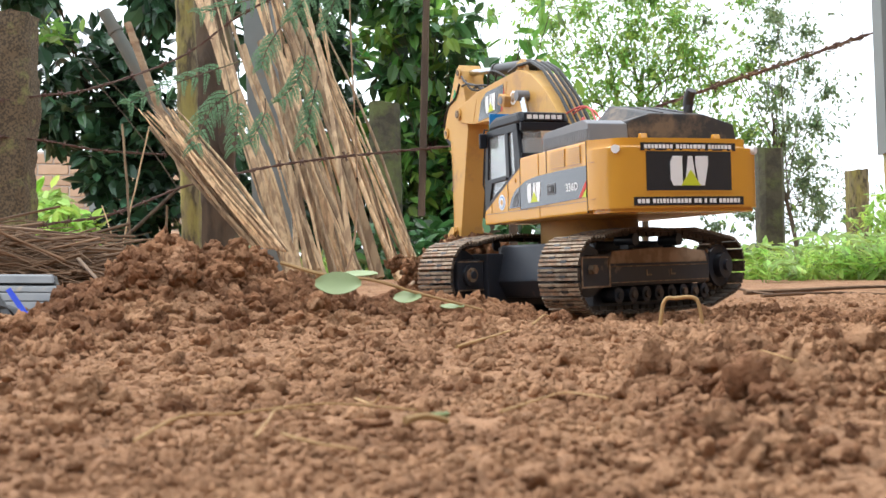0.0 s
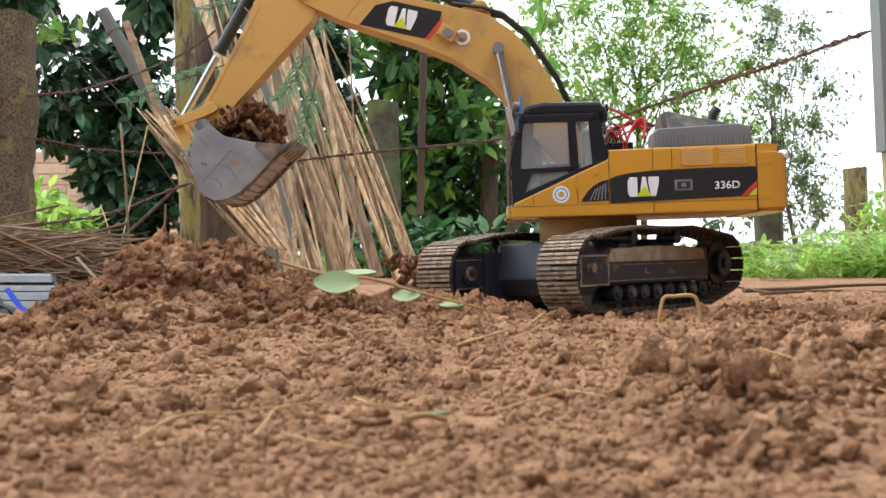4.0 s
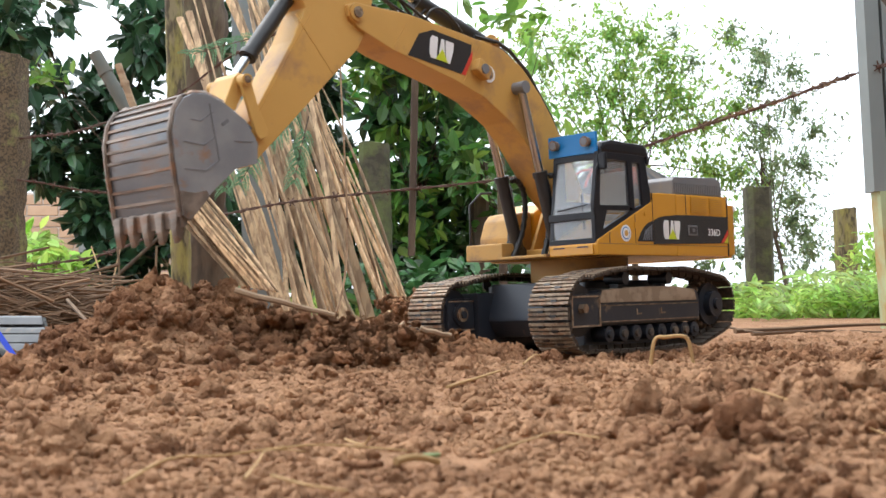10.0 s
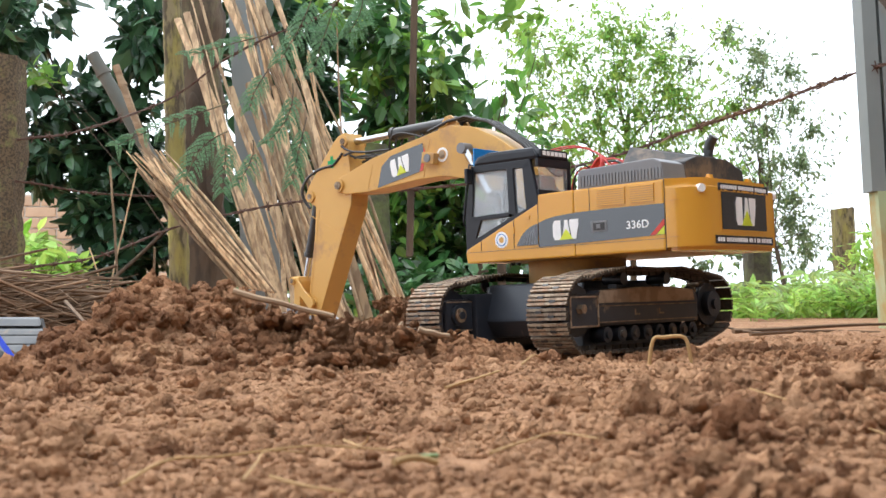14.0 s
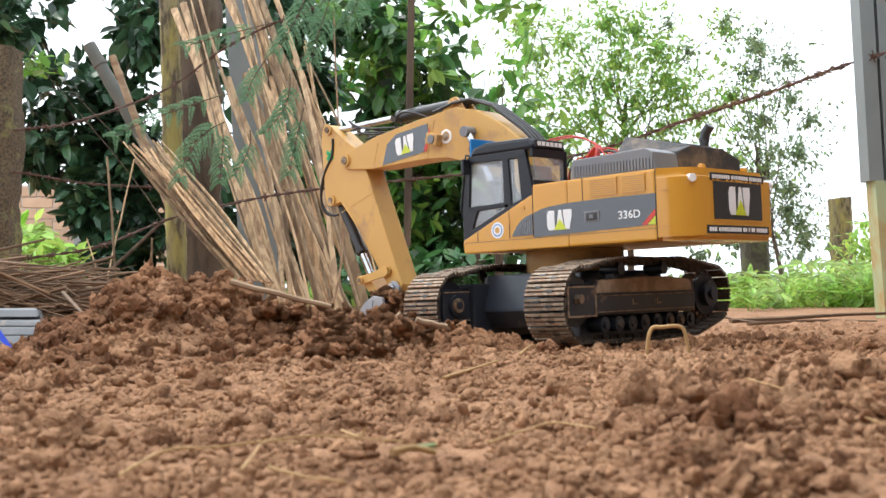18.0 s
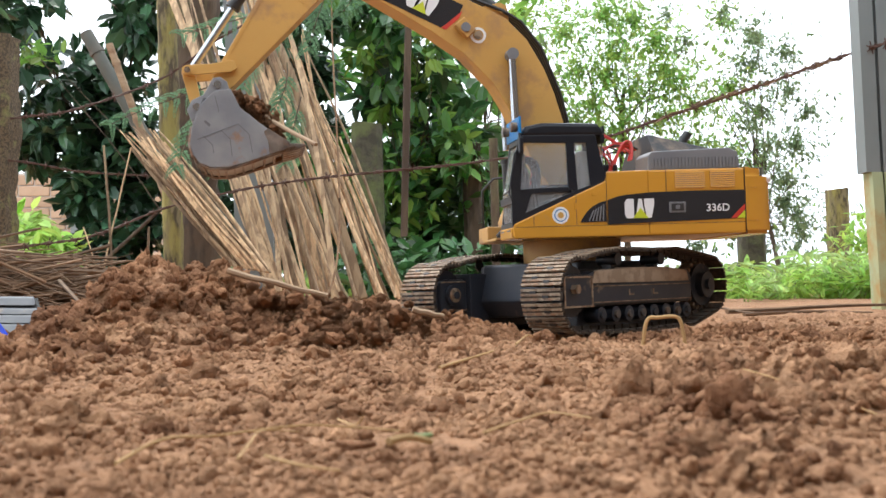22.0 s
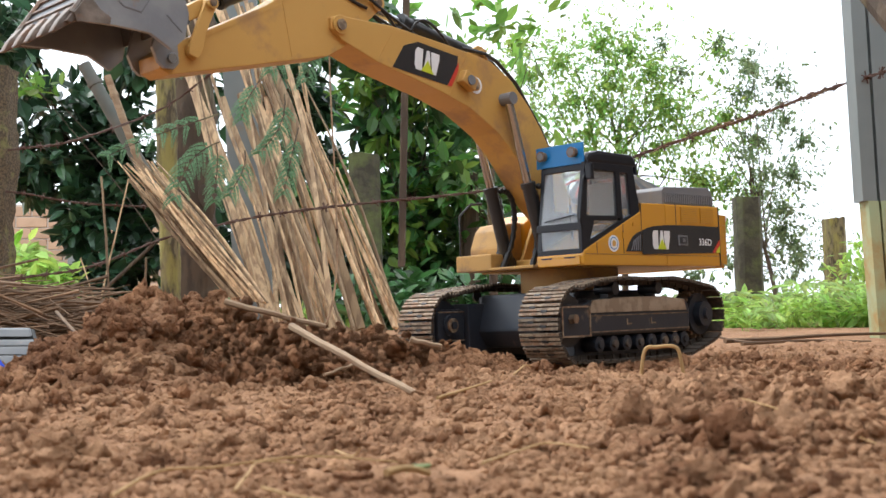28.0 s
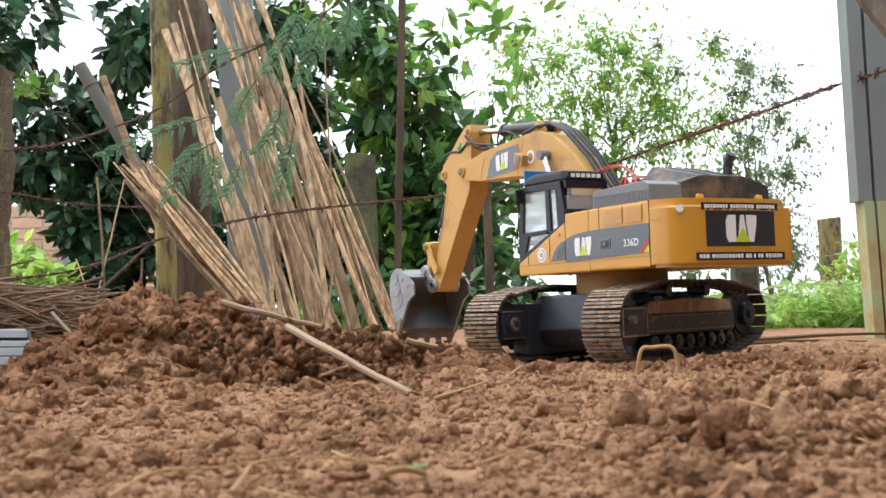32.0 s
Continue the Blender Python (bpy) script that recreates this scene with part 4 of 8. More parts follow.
    # panes
    panes = {
        "door_pane": prism(bmesh.new(), [(0.0315, 0.1555), (0.0875, 0.1545), (0.0830, 0.2100), (0.0325, 0.2110)], y1 - 0.002, y1 - 0.0008),
        "rear_side_pane": prism(bmesh.new(), [(0.0050, 0.157), (0.0212, 0.152), (0.0236, 0.2090), (0.0090, 0.2090)], y1 - 0.002, y1 - 0.0008),
        "lower_door_pane": prism(bmesh.new(), [(0.0840, 0.1265), (0.0737, 0.1515), (0.0320, 0.1520), (0.0345, 0.1470)], y1 - 0.002, y1 - 0.0008),
        "windscreen": prism(bmesh.new(), [(lean(0.1475) - 0.003, 0.1475), (lean(0.1475) - 0.0018, 0.1475), (lean(0.208) - 0.0018, 0.208), (lean(0.208) - 0.003, 0.208)], y0 + 0.006, y1 - 0.004),
        "lower_windscreen": prism(bmesh.new(), [(0.0935, 0.118), (0.0948, 0.118), (0.0948, 0.139), (0.0935, 0.139)], y0 + 0.006, y1 - 0.004),
        "rear_pane": box(bmesh.new(), -0.0120, -0.0108, y0 + 0.006, y1 - 0.004, 0.180, 0.207),
    }
    for name, bm in panes.items():
        part(name, bm, GLASS, top, "clear slightly dusty pane").visible_shadow = False
    # inside: floor, seat, console
    part("cab_floor", box(bmesh.new(), -0.010, 0.092, y0 + 0.004, y1 - 0.005, 0.1125, 0.116), CABFRAME, top)
    bm = box(bmesh.new(), 0.008, 0.040, y0 + 0.016, y1 - 0.018, 0.128, 0.148, 0.004)
    box(bm, 0.002, 0.014, y0 + 0.010, y1 - 0.012, 0.145, 0.200, 0.004)
    part("driver_seat", bm, PALESEAT, top, "pale grey driver's seat")
    part("lever", rod(bmesh.new(), (0.060, 0.055, 0.116), (0.064, 0.055, 0.172), 0.0016, seg=8), CABFRAME, top)
    part("lever", rod(bmesh.new(), (0.060, 0.073, 0.116), (0.064, 0.073, 0.165), 0.0016, seg=8), CABFRAME, top)
    # mirror and wiper and grip
    bm = box(bmesh.new(), 0.084, 0.089, y1 + 0.002, y1 + 0.012, 0.195, 0.214, 0.002)
    part("mirror", bm, CABFRAME, top, "dark side mirror")
    part("mirror_arm", tube(bmesh.new(), [(0.084, y1, 0.218), (0.087, y1 + 0.004, 0.219), (0.0865, y1 + 0.006, 0.212)], 0.0012), CABFRAME, top)
    part("grab_rail", tube(bmesh.new(), [(0.096, y1 + 0.001, 0.140), (0.1005, y1 + 0.002, 0.150), (0.0925, y1 + 0.002, 0.196), (0.086, y1 + 0.001, 0.205)], 0.0012), CABFRAME, top)
    part("wiper", tube(bmesh.new(), [(lean(0.152) + 0.001, 0.045, 0.151), (lean(0.156) + 0.001, 0.088, 0.156)], 0.0009), CABFRAME, top)
    # blue lamp board above the windscreen
    bm = box(bmesh.new(), 0.083, 0.0855, y0 - 0.006, y1 - 0.002, 0.215, 0.2395, 0.0006)
    board = part("lamp_board", bm, BLUE, top, "bright blue lamp board with two brass work lamps")
    for y in (y0 + 0.006, y1 - 0.014):
        bm = rod(bmesh.new(), (0.085, y, 0.2285), (0.0925, y, 0.2285), 0.0052, 0.0062, seg=14)
        lamp = part("work_lamp", bm, SHOE, board, "brass coloured work lamp", True)
        part("lens", rod(bmesh.new(), (0.0925, y, 0.2285), (0.0932, y, 0.2285), 0.0044, seg=14), GREYHOOD, lamp)


def hood(top):
    """Grey louvred box, dark peaked hood, exhaust, cables and hoses."""
    bm = prism(bmesh.new(), [(-0.062, 0.1735), (-0.0630, 0.192), (-0.067, 0.1965), (-0.156, 0.2000), (-0.166, 0.195), (-0.1685, 0.1745)], 0.046, 0.094, 0.0015)
    grey = part("louvre_box", bm, GREYHOOD, top, "grey ribbed air box")
    for k in range(26):
        x = -0.067 - k * 0.0039
        part("rib", box(bmesh.new(), x - 0.0012, x + 0.0012, 0.0936, 0.0952, 0.177, 0.189), GREYHOOD, grey)
    bm = prism(bmesh.new(), [(0.046, 0.1735), (0.046, 0.198), (0.020, 0.2150), (-0.050, 0.2150), (-0.088, 0.196), (-0.092, 0.1735)], -0.168, -0.086, 0.002)
    bmesh.ops.transform(bm, verts=bm.verts, matrix=Matrix(((0, 1, 0, 0), (1, 0, 0, 0), (0, 0, 1, 0), (0, 0, 0, 1))))
    bmesh.ops.recalc_face_normals(bm, faces=bm.faces)
    for v in bm.verts:
        if v.co.z > 0.2:
            v.co.z += 0.011 if v.co.x > -0.10 else -0.008
    dark = part("engine_hood", bm, DARKHOOD, top, "dusty dark engine hood")
    for y in (-0.03, 0.0):
        part("hood_ridge", prism(bmesh.new(), [(-0.164, 0.2062), (-0.164, 0.2088), (-0.090, 0.2262), (-0.090, 0.2240)], y - 0.001, y + 0.001, 0.0004), DARKHOOD, dark)
    part("exhaust_pipe", tube(bmesh.new(), [(-0.150, -0.042, 0.206), (-0.150, -0.042, 0.219), (-0.152, -0.042, 0.227), (-0.158, -0.042, 0.235)], 0.0058, 12), BLACK, top, "black exhaust pipe", True)
    part("valve_block", box(bmesh.new(), -0.050, -0.020, -0.02, 0.020, 0.172, 0.190, 0.002), CABFRAME, top, "dark hydraulic valve block")
    random.seed(11)
    for k in range(7):
        y = random.uniform(-0.03, 0.04)
        a, b = (-0.02 + random.uniform(-0.01, 0.01), y, 0.185), (-0.075, y + random.uniform(-0.02, 0.02), 0.208)
        c = bezier(a, (a[0] - 0.008, a[1], 0.220 + random.uniform(-0.012, 0.008)), (b[0] + 0.015, b[1], 0.220 + random.uniform(-0.012, 0.008)), b, 10)
        part("cable", tube(bmesh.new(), c, 0.0013), REDHOSE if k % 2 else RUBBER, top, "thin red cable" if k % 2 else "thin black cable", True)
    for k in range(7):
        y = random.uniform(0.0, 0.075)
        a, b = (-0.016 + random.uniform(-0.004, 0.003), y, 0.174), (-0.030 + random.uniform(-0.012, 0.006), y + random.uniform(-0.02, 0.01), 0.178)
        c = bezier(a, (a[0] + 0.006, y, 0.222 + random.uniform(-0.02, 0.012)), (b[0] - 0.010, b[1], 0.222 + random.uniform(-0.03, 0.012)), b, 10)
        part("cable", tube(bmesh.new(), c, 0.0010), REDHOSE if k % 3 else RUBBER, top, "thin red cable" if k % 3 else "thin black cable", True)
    for k in range(3):
        c = bezier((-0.040, 0.030 + 0.006 * k, 0.188), (-0.052, 0.034, 0.218 + 0.004 * k), (-0.068, 0.036, 0.216 + 0.004 * k), (-0.058, 0.034 + 0.006 * k, 0.192), 10)
        part("cable", tube(bmesh.new(), c, 0.0016), REDHOSE, top, "coiled pinkish red hose", True)
    for k in range(2):
        c = bezier((0.045, -0.004 + 0.01 * k, 0.236), (0.01, 0.0, 0.240 + 0.004 * k), (-0.03, 0.01, 0.243), (-0.062, 0.012 + 0.01 * k, 0.205), 12)
        part("cable", tube(bmesh.new(), c, 0.0011), REDHOSE, top, "thin red cable", True)


def front_right(top):
    """Tank box, tool box, boom bracket and hand rail at the front right."""
    bm = prism(bmesh.new(), [(0.030, 0.100), (0.075, 0.100), (0.075, 0.128), (0.066, 0.150), (0.058, 0.158), (0.040, 0.161), (0.030, 0.161)], -SIDE, -0.052, 0.003)
    part("fuel_tank", bm, DUSTYPAINT, top, "dusty yellow fuel tank")
    bm = box(bmesh.new(), 0.075, 0.100, -SIDE, -0.040, 0.100, 0.120, 0.002)
    part("tool_box", bm, DUSTYPAINT, top, "dusty yellow tool box")
    part("step_plate", box(bmesh.new(), 0.060, 0.104, -0.040, 0.030, 0.0995, 0.103, 0.001), DUSTYPAINT, top)
    for y in (-0.040, 0.018):
        bm = prism(bmesh.new(), [(-0.030, 0.111), (0.050, 0.111), (0.030, 0.150), (0.016, 0.178), (-0.010, 0.178)], BOOM_Y + (0.024 if y > 0 else -0.029), BOOM_Y + (0.029 if y > 0 else -0.024), 0.001)
        part("boom_bracket", bm, FADED, top)
    part("bracket_pin", rod(bmesh.new(), (BOOM_FOOT[0], BOOM_Y - 0.032, BOOM_FOOT[1]), (BOOM_FOOT[0], BOOM_Y + 0.032, BOOM_FOOT[1]), 0.006, seg=14), SHOE, top)
    part("front_skirt", box(bmesh.new(), 0.0965, 0.0985, 0.032, 0.094, 0.0995, 0.1105, 0.0006), YELLOW, top)
    for y in (0.038, 0.072):
        part("skirt_slot", box(bmesh.new(), 0.0985, 0.0990, y, y + 0.016, 0.1075, 0.1090), BLACK, top)
    part("hand_rail", tube(bmesh.new(), [(0.094, -0.096, 0.120), (0.094, -0.096, 0.170), (0.080, -0.090, 0.185), (0.066, -0.085, 0.186)], 0.0018), BLACK, top, "black hand rail", True)


def boom_shape():
    """The bent boom in its own space: x from foot to tip, z up."""
    w = 0.0215
    o = [(-0.012, 0.004), (-0.006, 0.014), (0.042, 0.046), (0.096, 0.0745), (0.125, 0.0865), (0.164, 0.0965), (0.200, 0.096), (0.215, 0.091), (0.232, 0.0845),
         (0.268, 0.071), (0.340, 0.042), (0.388, 0.0165), (0.402, 0.010), (0.410, 0.0), (0.404, -0.009), (0.388, -0.0115), (0.340, -0.004), (0.250, 0.0205),
         (0.205, 0.0295), (0.155, 0.0295), (0.125, 0.0225), (0.06, -0.002), (0.0, -0.014), (-0.010, -0.008)]
    k = BOOM_LEN / 0.3972
    o = [(a * k, b * k) for a, b in o]
    bm = prism(bmesh.new(), o, -w, w, 0.0012)
    bo = part("boom", bm, FADED, excavator, "dusty yellow bent boom")
    lug = BOOM_LUG
    for y in (-0.010, 0.006):
        bm = prism(bmesh.new(), [(lug[0] - 0.024, lug[1] - 0.010), (lug[0] + 0.022, lug[1] - 0.018), (lug[0] + 0.008, lug[1] + 0.006), (lug[0], lug[1] + 0.009), (lug[0] - 0.008, lug[1] + 0.005)],
                   y * 1.4, y * 1.4 + 0.005, 0.0008)
        part("cylinder_lug", bm, FADED, bo)
    part("lug_pin", rod(bmesh.new(), (lug[0], -0.019, lug[1]), (lug[0], 0.019, lug[1]), 0.0042, seg=12), FADED, bo)
    part("tip_pin", rod(bmesh.new(), (BOOM_LEN, -w - 0.005, 0), (BOOM_LEN, w + 0.005, 0), 0.0058, seg=14), SHOE, bo, "dark pivot pin")
    for s in (-1, 1):
        part("tip_boss", rod(bmesh.new(), (BOOM_LEN, s * w, 0), (BOOM_LEN, s * (w + 0.003), 0), 0.0095, seg=18), FADED, bo)
        stub = part("cross_tube", box(bmesh.new(), 0.221, 0.243, min(s * w, s * (w + 0.011)), max(s * w, s * (w + 0.011)), 0.0445, 0.0600, 0.0015), FADED, bo)
        part("stub_face", rod(bmesh.new(), (0.232, s * (w + 0.011), 0.0522), (0.232, s * (w + 0.0125), 0.0522), 0.0058, seg=16), GREYHOOD, stub)
        for r, m, d in ((0.0098, WHITE, 0.0008), (0.0066, FADED, 0.0012), (0.0052, SHOE, 0.0015)):
            part("ring_sticker", rod(bmesh.new(), (RING[0], s * w, RING[1]), (RING[0], s * (w + d), RING[1]), r, seg=22), m, bo, "round white sticker" if m is WHITE else "")
        part("pin_sleeve", rod(bmesh.new(), (BOOM_PIN[0], s * w, BOOM_PIN[1]), (BOOM_PIN[0], s * (w + 0.014), BOOM_PIN[1]), 0.0068, seg=18), FADED, bo)
        part("pin_end", rod(bmesh.new(), (BOOM_PIN[0], s * w, BOOM_PIN[1]), (BOOM_PIN[0], s * (w + 0.0146), BOOM_PIN[1]), 0.0042, seg=14), SHOE, bo)
        # emblem band, on the line of the fore part
        a = math.atan2(0.058 - 0.020, 0.250 - 0.345)
        mid = Vector((0.290, s * (w + 0.0002), 0.0385))
        xs = Vector((-math.cos(0.36), 0, math.sin(0.36))) if s > 0 else Vector((math.cos(0.36), 0, -math.sin(0.36)))
        ups = Vector((math.sin(0.36), 0, math.cos(0.36)))
        out = Vector((0, s, 0))

        def on_boom(bm, lift=0.0):
            m = Matrix.Translation(mid + out * lift) @ Matrix((xs, ups, out)).transposed().to_4x4()
            bmesh.ops.transform(bm, verts=bm.verts, matrix=m)
            return bm
        band = [(-0.050, -0.0185), (0.032, -0.0185), (0.046, 0.003), (0.046, 0.0185), (-0.016, 0.0185), (-0.036, 0.009)]
        band = band if s > 0 else [(-p, q) for p, q in band][::-1]
        dec = part("boom_decal", on_boom(flat(band)), DECAL, bo, "black emblem band on the boom")
        logo(dec, lambda bm: on_boom(bm, 0.0005), 0.0245)
        st = [(0.033, -0.0185), (0.039, -0.0185), (0.048, 0.002), (0.048, 0.012)]
        if s < 0:
            st = [(-a, b) for a, b in st][::-1]
        part("red_stripe", on_boom(flat(st), 0.0002), RED, dec)
        for u, v0, v1 in ((0.2455, 0.024, 0.078), (0.35, 0.0, 0.034)):
            part("weld_seam", prism(bmesh.new(), [(u - 0.0006, v0), (u + 0.0006, v0), (u + 0.0006 - 0.004, v1), (u - 0.0006 - 0.004, v1)], min(s * w, s * (w + 0.0005)), max(s * w, s * (w + 0.0005))), FADED, bo)
    # hoses along the back of the boom
    for k, y in enumerate((-0.012, -0.005, 0.004, 0.012)):
        line = [(0.03, y, 0.046), (0.09, y, 0.083), (0.15, y, 0.108), (0.19, y, 0.1125), (0.215, y * 1.5, 0.104), (0.25, y * 1.4, 0.088)]
        pts = []
        for p, q in zip(line, line[1:]):
            pts += [Vector(p).lerp(Vector(q), i / 4) for i in range(4)]
        part("hydraulic_hose", tube(bmesh.new(), pts + [Vector(line[-1])], 0.0024), RUBBER, bo, "black hydraulic hose", True)
    for k in range(3):
        y = (-0.006, 0.004, 0.014)[k]
        c = bezier((0.262, y, 0.080), (0.30, y * 1.4, 0.112 - 0.012 * k), (0.33, y * 1.5, 0.085), (0.318, y, 0.052), 12) + bezier((0.318, y, 0.052), (0.33, y, 0.040), (0.37, y * 1.4, 0.052 + 0.006 * k), (BOOM_LEN - 0.004, y * 1.6, 0.034 + 0.005 * k), 10)[1:]
        part("hydraulic_hose", tube(bmesh.new(), c, 0.0017), RUBBER, bo, "black looped hose", True)
    for k in range(4):
        y = (-0.016, -0.010, 0.012, 0.018)[k]
        c = bezier((0.30, y * 0.7, 0.062), (0.345, y, 0.034 + 0.008 * k), (0.385, y * 1.3, 0.012 + 0.010 * k), (BOOM_LEN + 0.004, y * 1.2, 0.040 + 0.006 * k), 12)
        part("hydraulic_hose", tube(bmesh.new(), c, 0.0017), RUBBER, bo, "black looped hose", True)
    return bo


def stick_shape():
    """The stick: x from the boom's tip to the bucket's pin, z towards its back."""
    w = 0.0175
    k = STICK_LEN / 0.203
    o = [(-0.073, 0.018), (-0.066, 0.028), (-0.055, 0.035), (0.018, 0.066), (0.032, 0.068), (0.040, 0.060), (0.0433, 0.042), (0.080, 0.0318), (0.150, 0.0195),
         (0.195, 0.012), (0.211, 0.006), (0.213, -0.006), (0.205, -0.013), (0.180, -0.015), (0.022, -0.027), (-0.010, -0.020), (-0.030, -0.008), (-0.064, 0.008)]
    bm = prism(bmesh.new(), [(a * k, b * k) for a, b in o], -w, w, 0.0012)
    st = part("stick", bm, FADED, excavator, "dusty yellow stick arm")
    for s in (-1, 1):
        for (u, v), r, m in ((STICK_TOP, 0.0085, FADED), (STICK_TOP, 0.0045, SHOE), (STICK_LUG, 0.0085, FADED), (STICK_LUG, 0.0042, SHOE), (STICK_LINK, 0.0075, FADED), (STICK_LINK, 0.0048, CHROME)):
            d = 0.0028 if m is FADED else 0.0042
            part("pin_boss", rod(bmesh.new(), (u, s * w, v), (u, s * (w + d), v), r, seg=16), m, st)
        for a, b in (((0.068, -0.022), (0.060, 0.048)), ((0.046, 0.0345), (0.190, 0.0095))):
            q = Vector((b[0] - a[0], 0, b[1] - a[1])).normalized().cross(Vector((0, 1, 0))) * 0.0006
            o2 = [(a[0] - q.x, a[1] - q.z), (b[0] - q.x, b[1] - q.z), (b[0] + q.x, b[1] + q.z), (a[0] + q.x, a[1] + q.z)]
            part("weld_seam", prism(bmesh.new(), o2, min(s * w, s * (w + 0.0005)), max(s * w, s * (w + 0.0005))), FADED, st)
    for ang in (0.4, 1.97):
        bm = bmesh.new()
        box(bm, -0.009, 0.009, -0.0028, 0.0028, 0, 0.0006)
        bmesh.ops.transform(bm, verts=bm.verts, matrix=Matrix.Translation((-0.028, w, 0.030)) @ Matrix(((-1, 0, 0, 0), (0, 0, 1, 0), (0, 1, 0, 0), (0, 0, 0, 1))) @ Matrix.Rotation(ang, 4, "Z"))
        part("tape_cross", bm, GREENX, st, "strip of green tape")
    for y, lift in ((0.0185, 0.0), (0.012, 0.006)):
        c = bezier((-0.046, y, 0.012), (-0.030, y, 0.020), (-0.026, y, 0.024), (-0.0227, y, 0.0276), 5) + bezier((-0.0227, y, 0.0276), (-0.004, y, 0.080 + lift), (0.038, 0.010, 0.106 + lift), (0.0528, 0.006, 0.0667), 16)[1:]
        part("hydraulic_hose", tube(bmesh.new(), c, 0.0019), RUBBER, st, "black hose arching over the stick", True)
    return st


BUCKET_W = 0.0545
BUCKET_BACK = [(0.0250, -0.0030), (0.0333, -0.0053), (0.0583, -0.0154), (0.0749, -0.0269), (0.0820, -0.0380), (0.0840, -0.0490), (0.0790, -0.0630), (0.0664, -0.0768), (0.0491, -0.0875), (0.0250, -0.1004),
               (0.0040, -0.1115)]


def ridge(a, b, y, s, w=0.0004, h=0.0007):
    """A thin raised line on a side plate from a to b."""
    d = Vector((b[0] - a[0], 0, b[1] - a[1])).normalized()
    q = d.cross(Vector((0, 1, 0))) * w
    o = [(a[0] - q.x, a[1] - q.z), (b[0] - q.x, b[1] - q.z), (b[0] + q.x, b[1] + q.z), (a[0] + q.x, a[1] + q.z)]
    return prism(bmesh.new(), o, min(y, y + s * h), max(y, y + s * h))


def bucket_shape():
    """The bucket: x from the stick's pin towards the link's pin; the mouth opens to -x."""
    o = BUCKET_BACK
    inner = [(0.0230, -0.0075), (0.0315, -0.0098), (0.0560, -0.0197), (0.0717, -0.0303), (0.0777, -0.0395), (0.0793, -0.0485), (0.0748, -0.0605), (0.0635, -0.0730), (0.0468, -0.0833), (0.0230, -0.0962), (0.0030, -0.1065)]
    w = BUCKET_W
    bm = prism(bmesh.new(), o + inner[::-1], -w, w)
    bu = part("bucket", bm, SHELL, excavator, "grey steel digging bucket with rusty scraped back", True)
    side = [(0.0107, -0.0068)] + o[1:] + [(-0.0015, -0.1075), (0.0029, -0.0787), (0.0037, -0.0710), (0.0059, -0.0411), (-0.0030, -0.0187)]
    for s in (-1, 1):
        a, b = (w - 0.003, w + 0.0012) if s > 0 else (-w - 0.0012, -w + 0.003)
        sp = part("side_plate", prism(bmesh.new(), side, a, b, 0.0006), STEEL, bu, "grey side plate with worn edge")
        y = s * (w + 0.0012)
        for p, q, r in (((0.0585, -0.0310), (0.0590, -0.0470), (0.0650, -0.0540)), ((0.0400, -0.0420), (0.0405, -0.0570), (0.0540, -0.0720)), ((0.0215, -0.0520), (0.0220, -0.0690), (0.0350, -0.0860))):
            part("wear_bar", ridge(p, q, y, s), GREYHOOD, sp)
            part("wear_bar", ridge(q, r, y, s), GREYHOOD, sp)
        part("wear_bar", ridge((0.0660, -0.0300), (0.0210, -0.0520), y, s), GREYHOOD, sp)
        part("wear_bar", ridge((0.0150, -0.0110), (0.0260, -0.0270), y, s), GREYHOOD, sp)
        part("wear_bar", prism(bmesh.new(), [(0.043, -0.022), (0.046, -0.022), (0.046, -0.030), (0.043, -0.030)], min(y, y + s * 0.0008), max(y, y + s * 0.0008)), GREYHOOD, sp)
        # rusty side cutter
        cut = [(0.0045, -0.1125), (-0.0030, -0.1095), (0.0002, -0.0920), (0.0022, -0.0800), (0.0085, -0.0795), (0.0130, -0.0900), (0.0230, -0.1015)]
        part("side_cutter", prism(bmesh.new(), cut, min(y, y + s * 0.0015), max(y, y + s * 0.0015), 0.0004), WORN, bu, "rusty worn side cutter")
        # ears
        e = s * 0.021
        ear = [(-0.010, -0.006), (-0.006, -0.0125), (0.006, -0.020), (0.046, -0.014), (0.052, -0.006), (0.046, 0.006), (0.034, 0.0095), (0.020, 0.004), (-0.002, 0.009), (-0.009, 0.004)]
        part("ear", prism(bmesh.new(), ear, e - 0.002, e + 0.002, 0.0006), STEEL, bu, "grey pin ear")
        for x in (0.0, EAR_LEN):
            part("ear_pin", rod(bmesh.new(), (x, e, 0), (x, e + s * 0.0055, 0), 0.0046, seg=12), CHROME, bu)
    # wear strips across the back
    for i in range(12):
        t = 0.38 + i * 0.0505
        k = t * (len(o) - 1)
        j = min(int(k), len(o) - 2)
        a, b = Vector((o[j][0], 0, o[j][1])), Vector((o[j + 1][0], 0, o[j + 1][1]))
        p = a.lerp(b, k - j)
        d = (b - a).normalized()
        q = Vector((d.z, 0, -d.x))
        if q.dot(p - Vector((0.035, 0, -0.056))) < 0:
            q = -q
        h = d * 0.0013
        o2 = [((p - h).x, (p - h).z), ((p + h).x, (p + h).z), ((p + h + q * 0.0017).x, (p + h + q * 0.0017).z), ((p - h + q * 0.0017).x, (p - h + q * 0.0017).z)]
        part("wear_strip", prism(bmesh.new(), o2, -w + 0.004, w - 0.004), WORN, bu, "scraped rusty wear strip")
    for y in (-w + 0.002, w - 0.002):
        pts = [(a * 1.012, y, b * 1.012) for a, b in o[2:]]
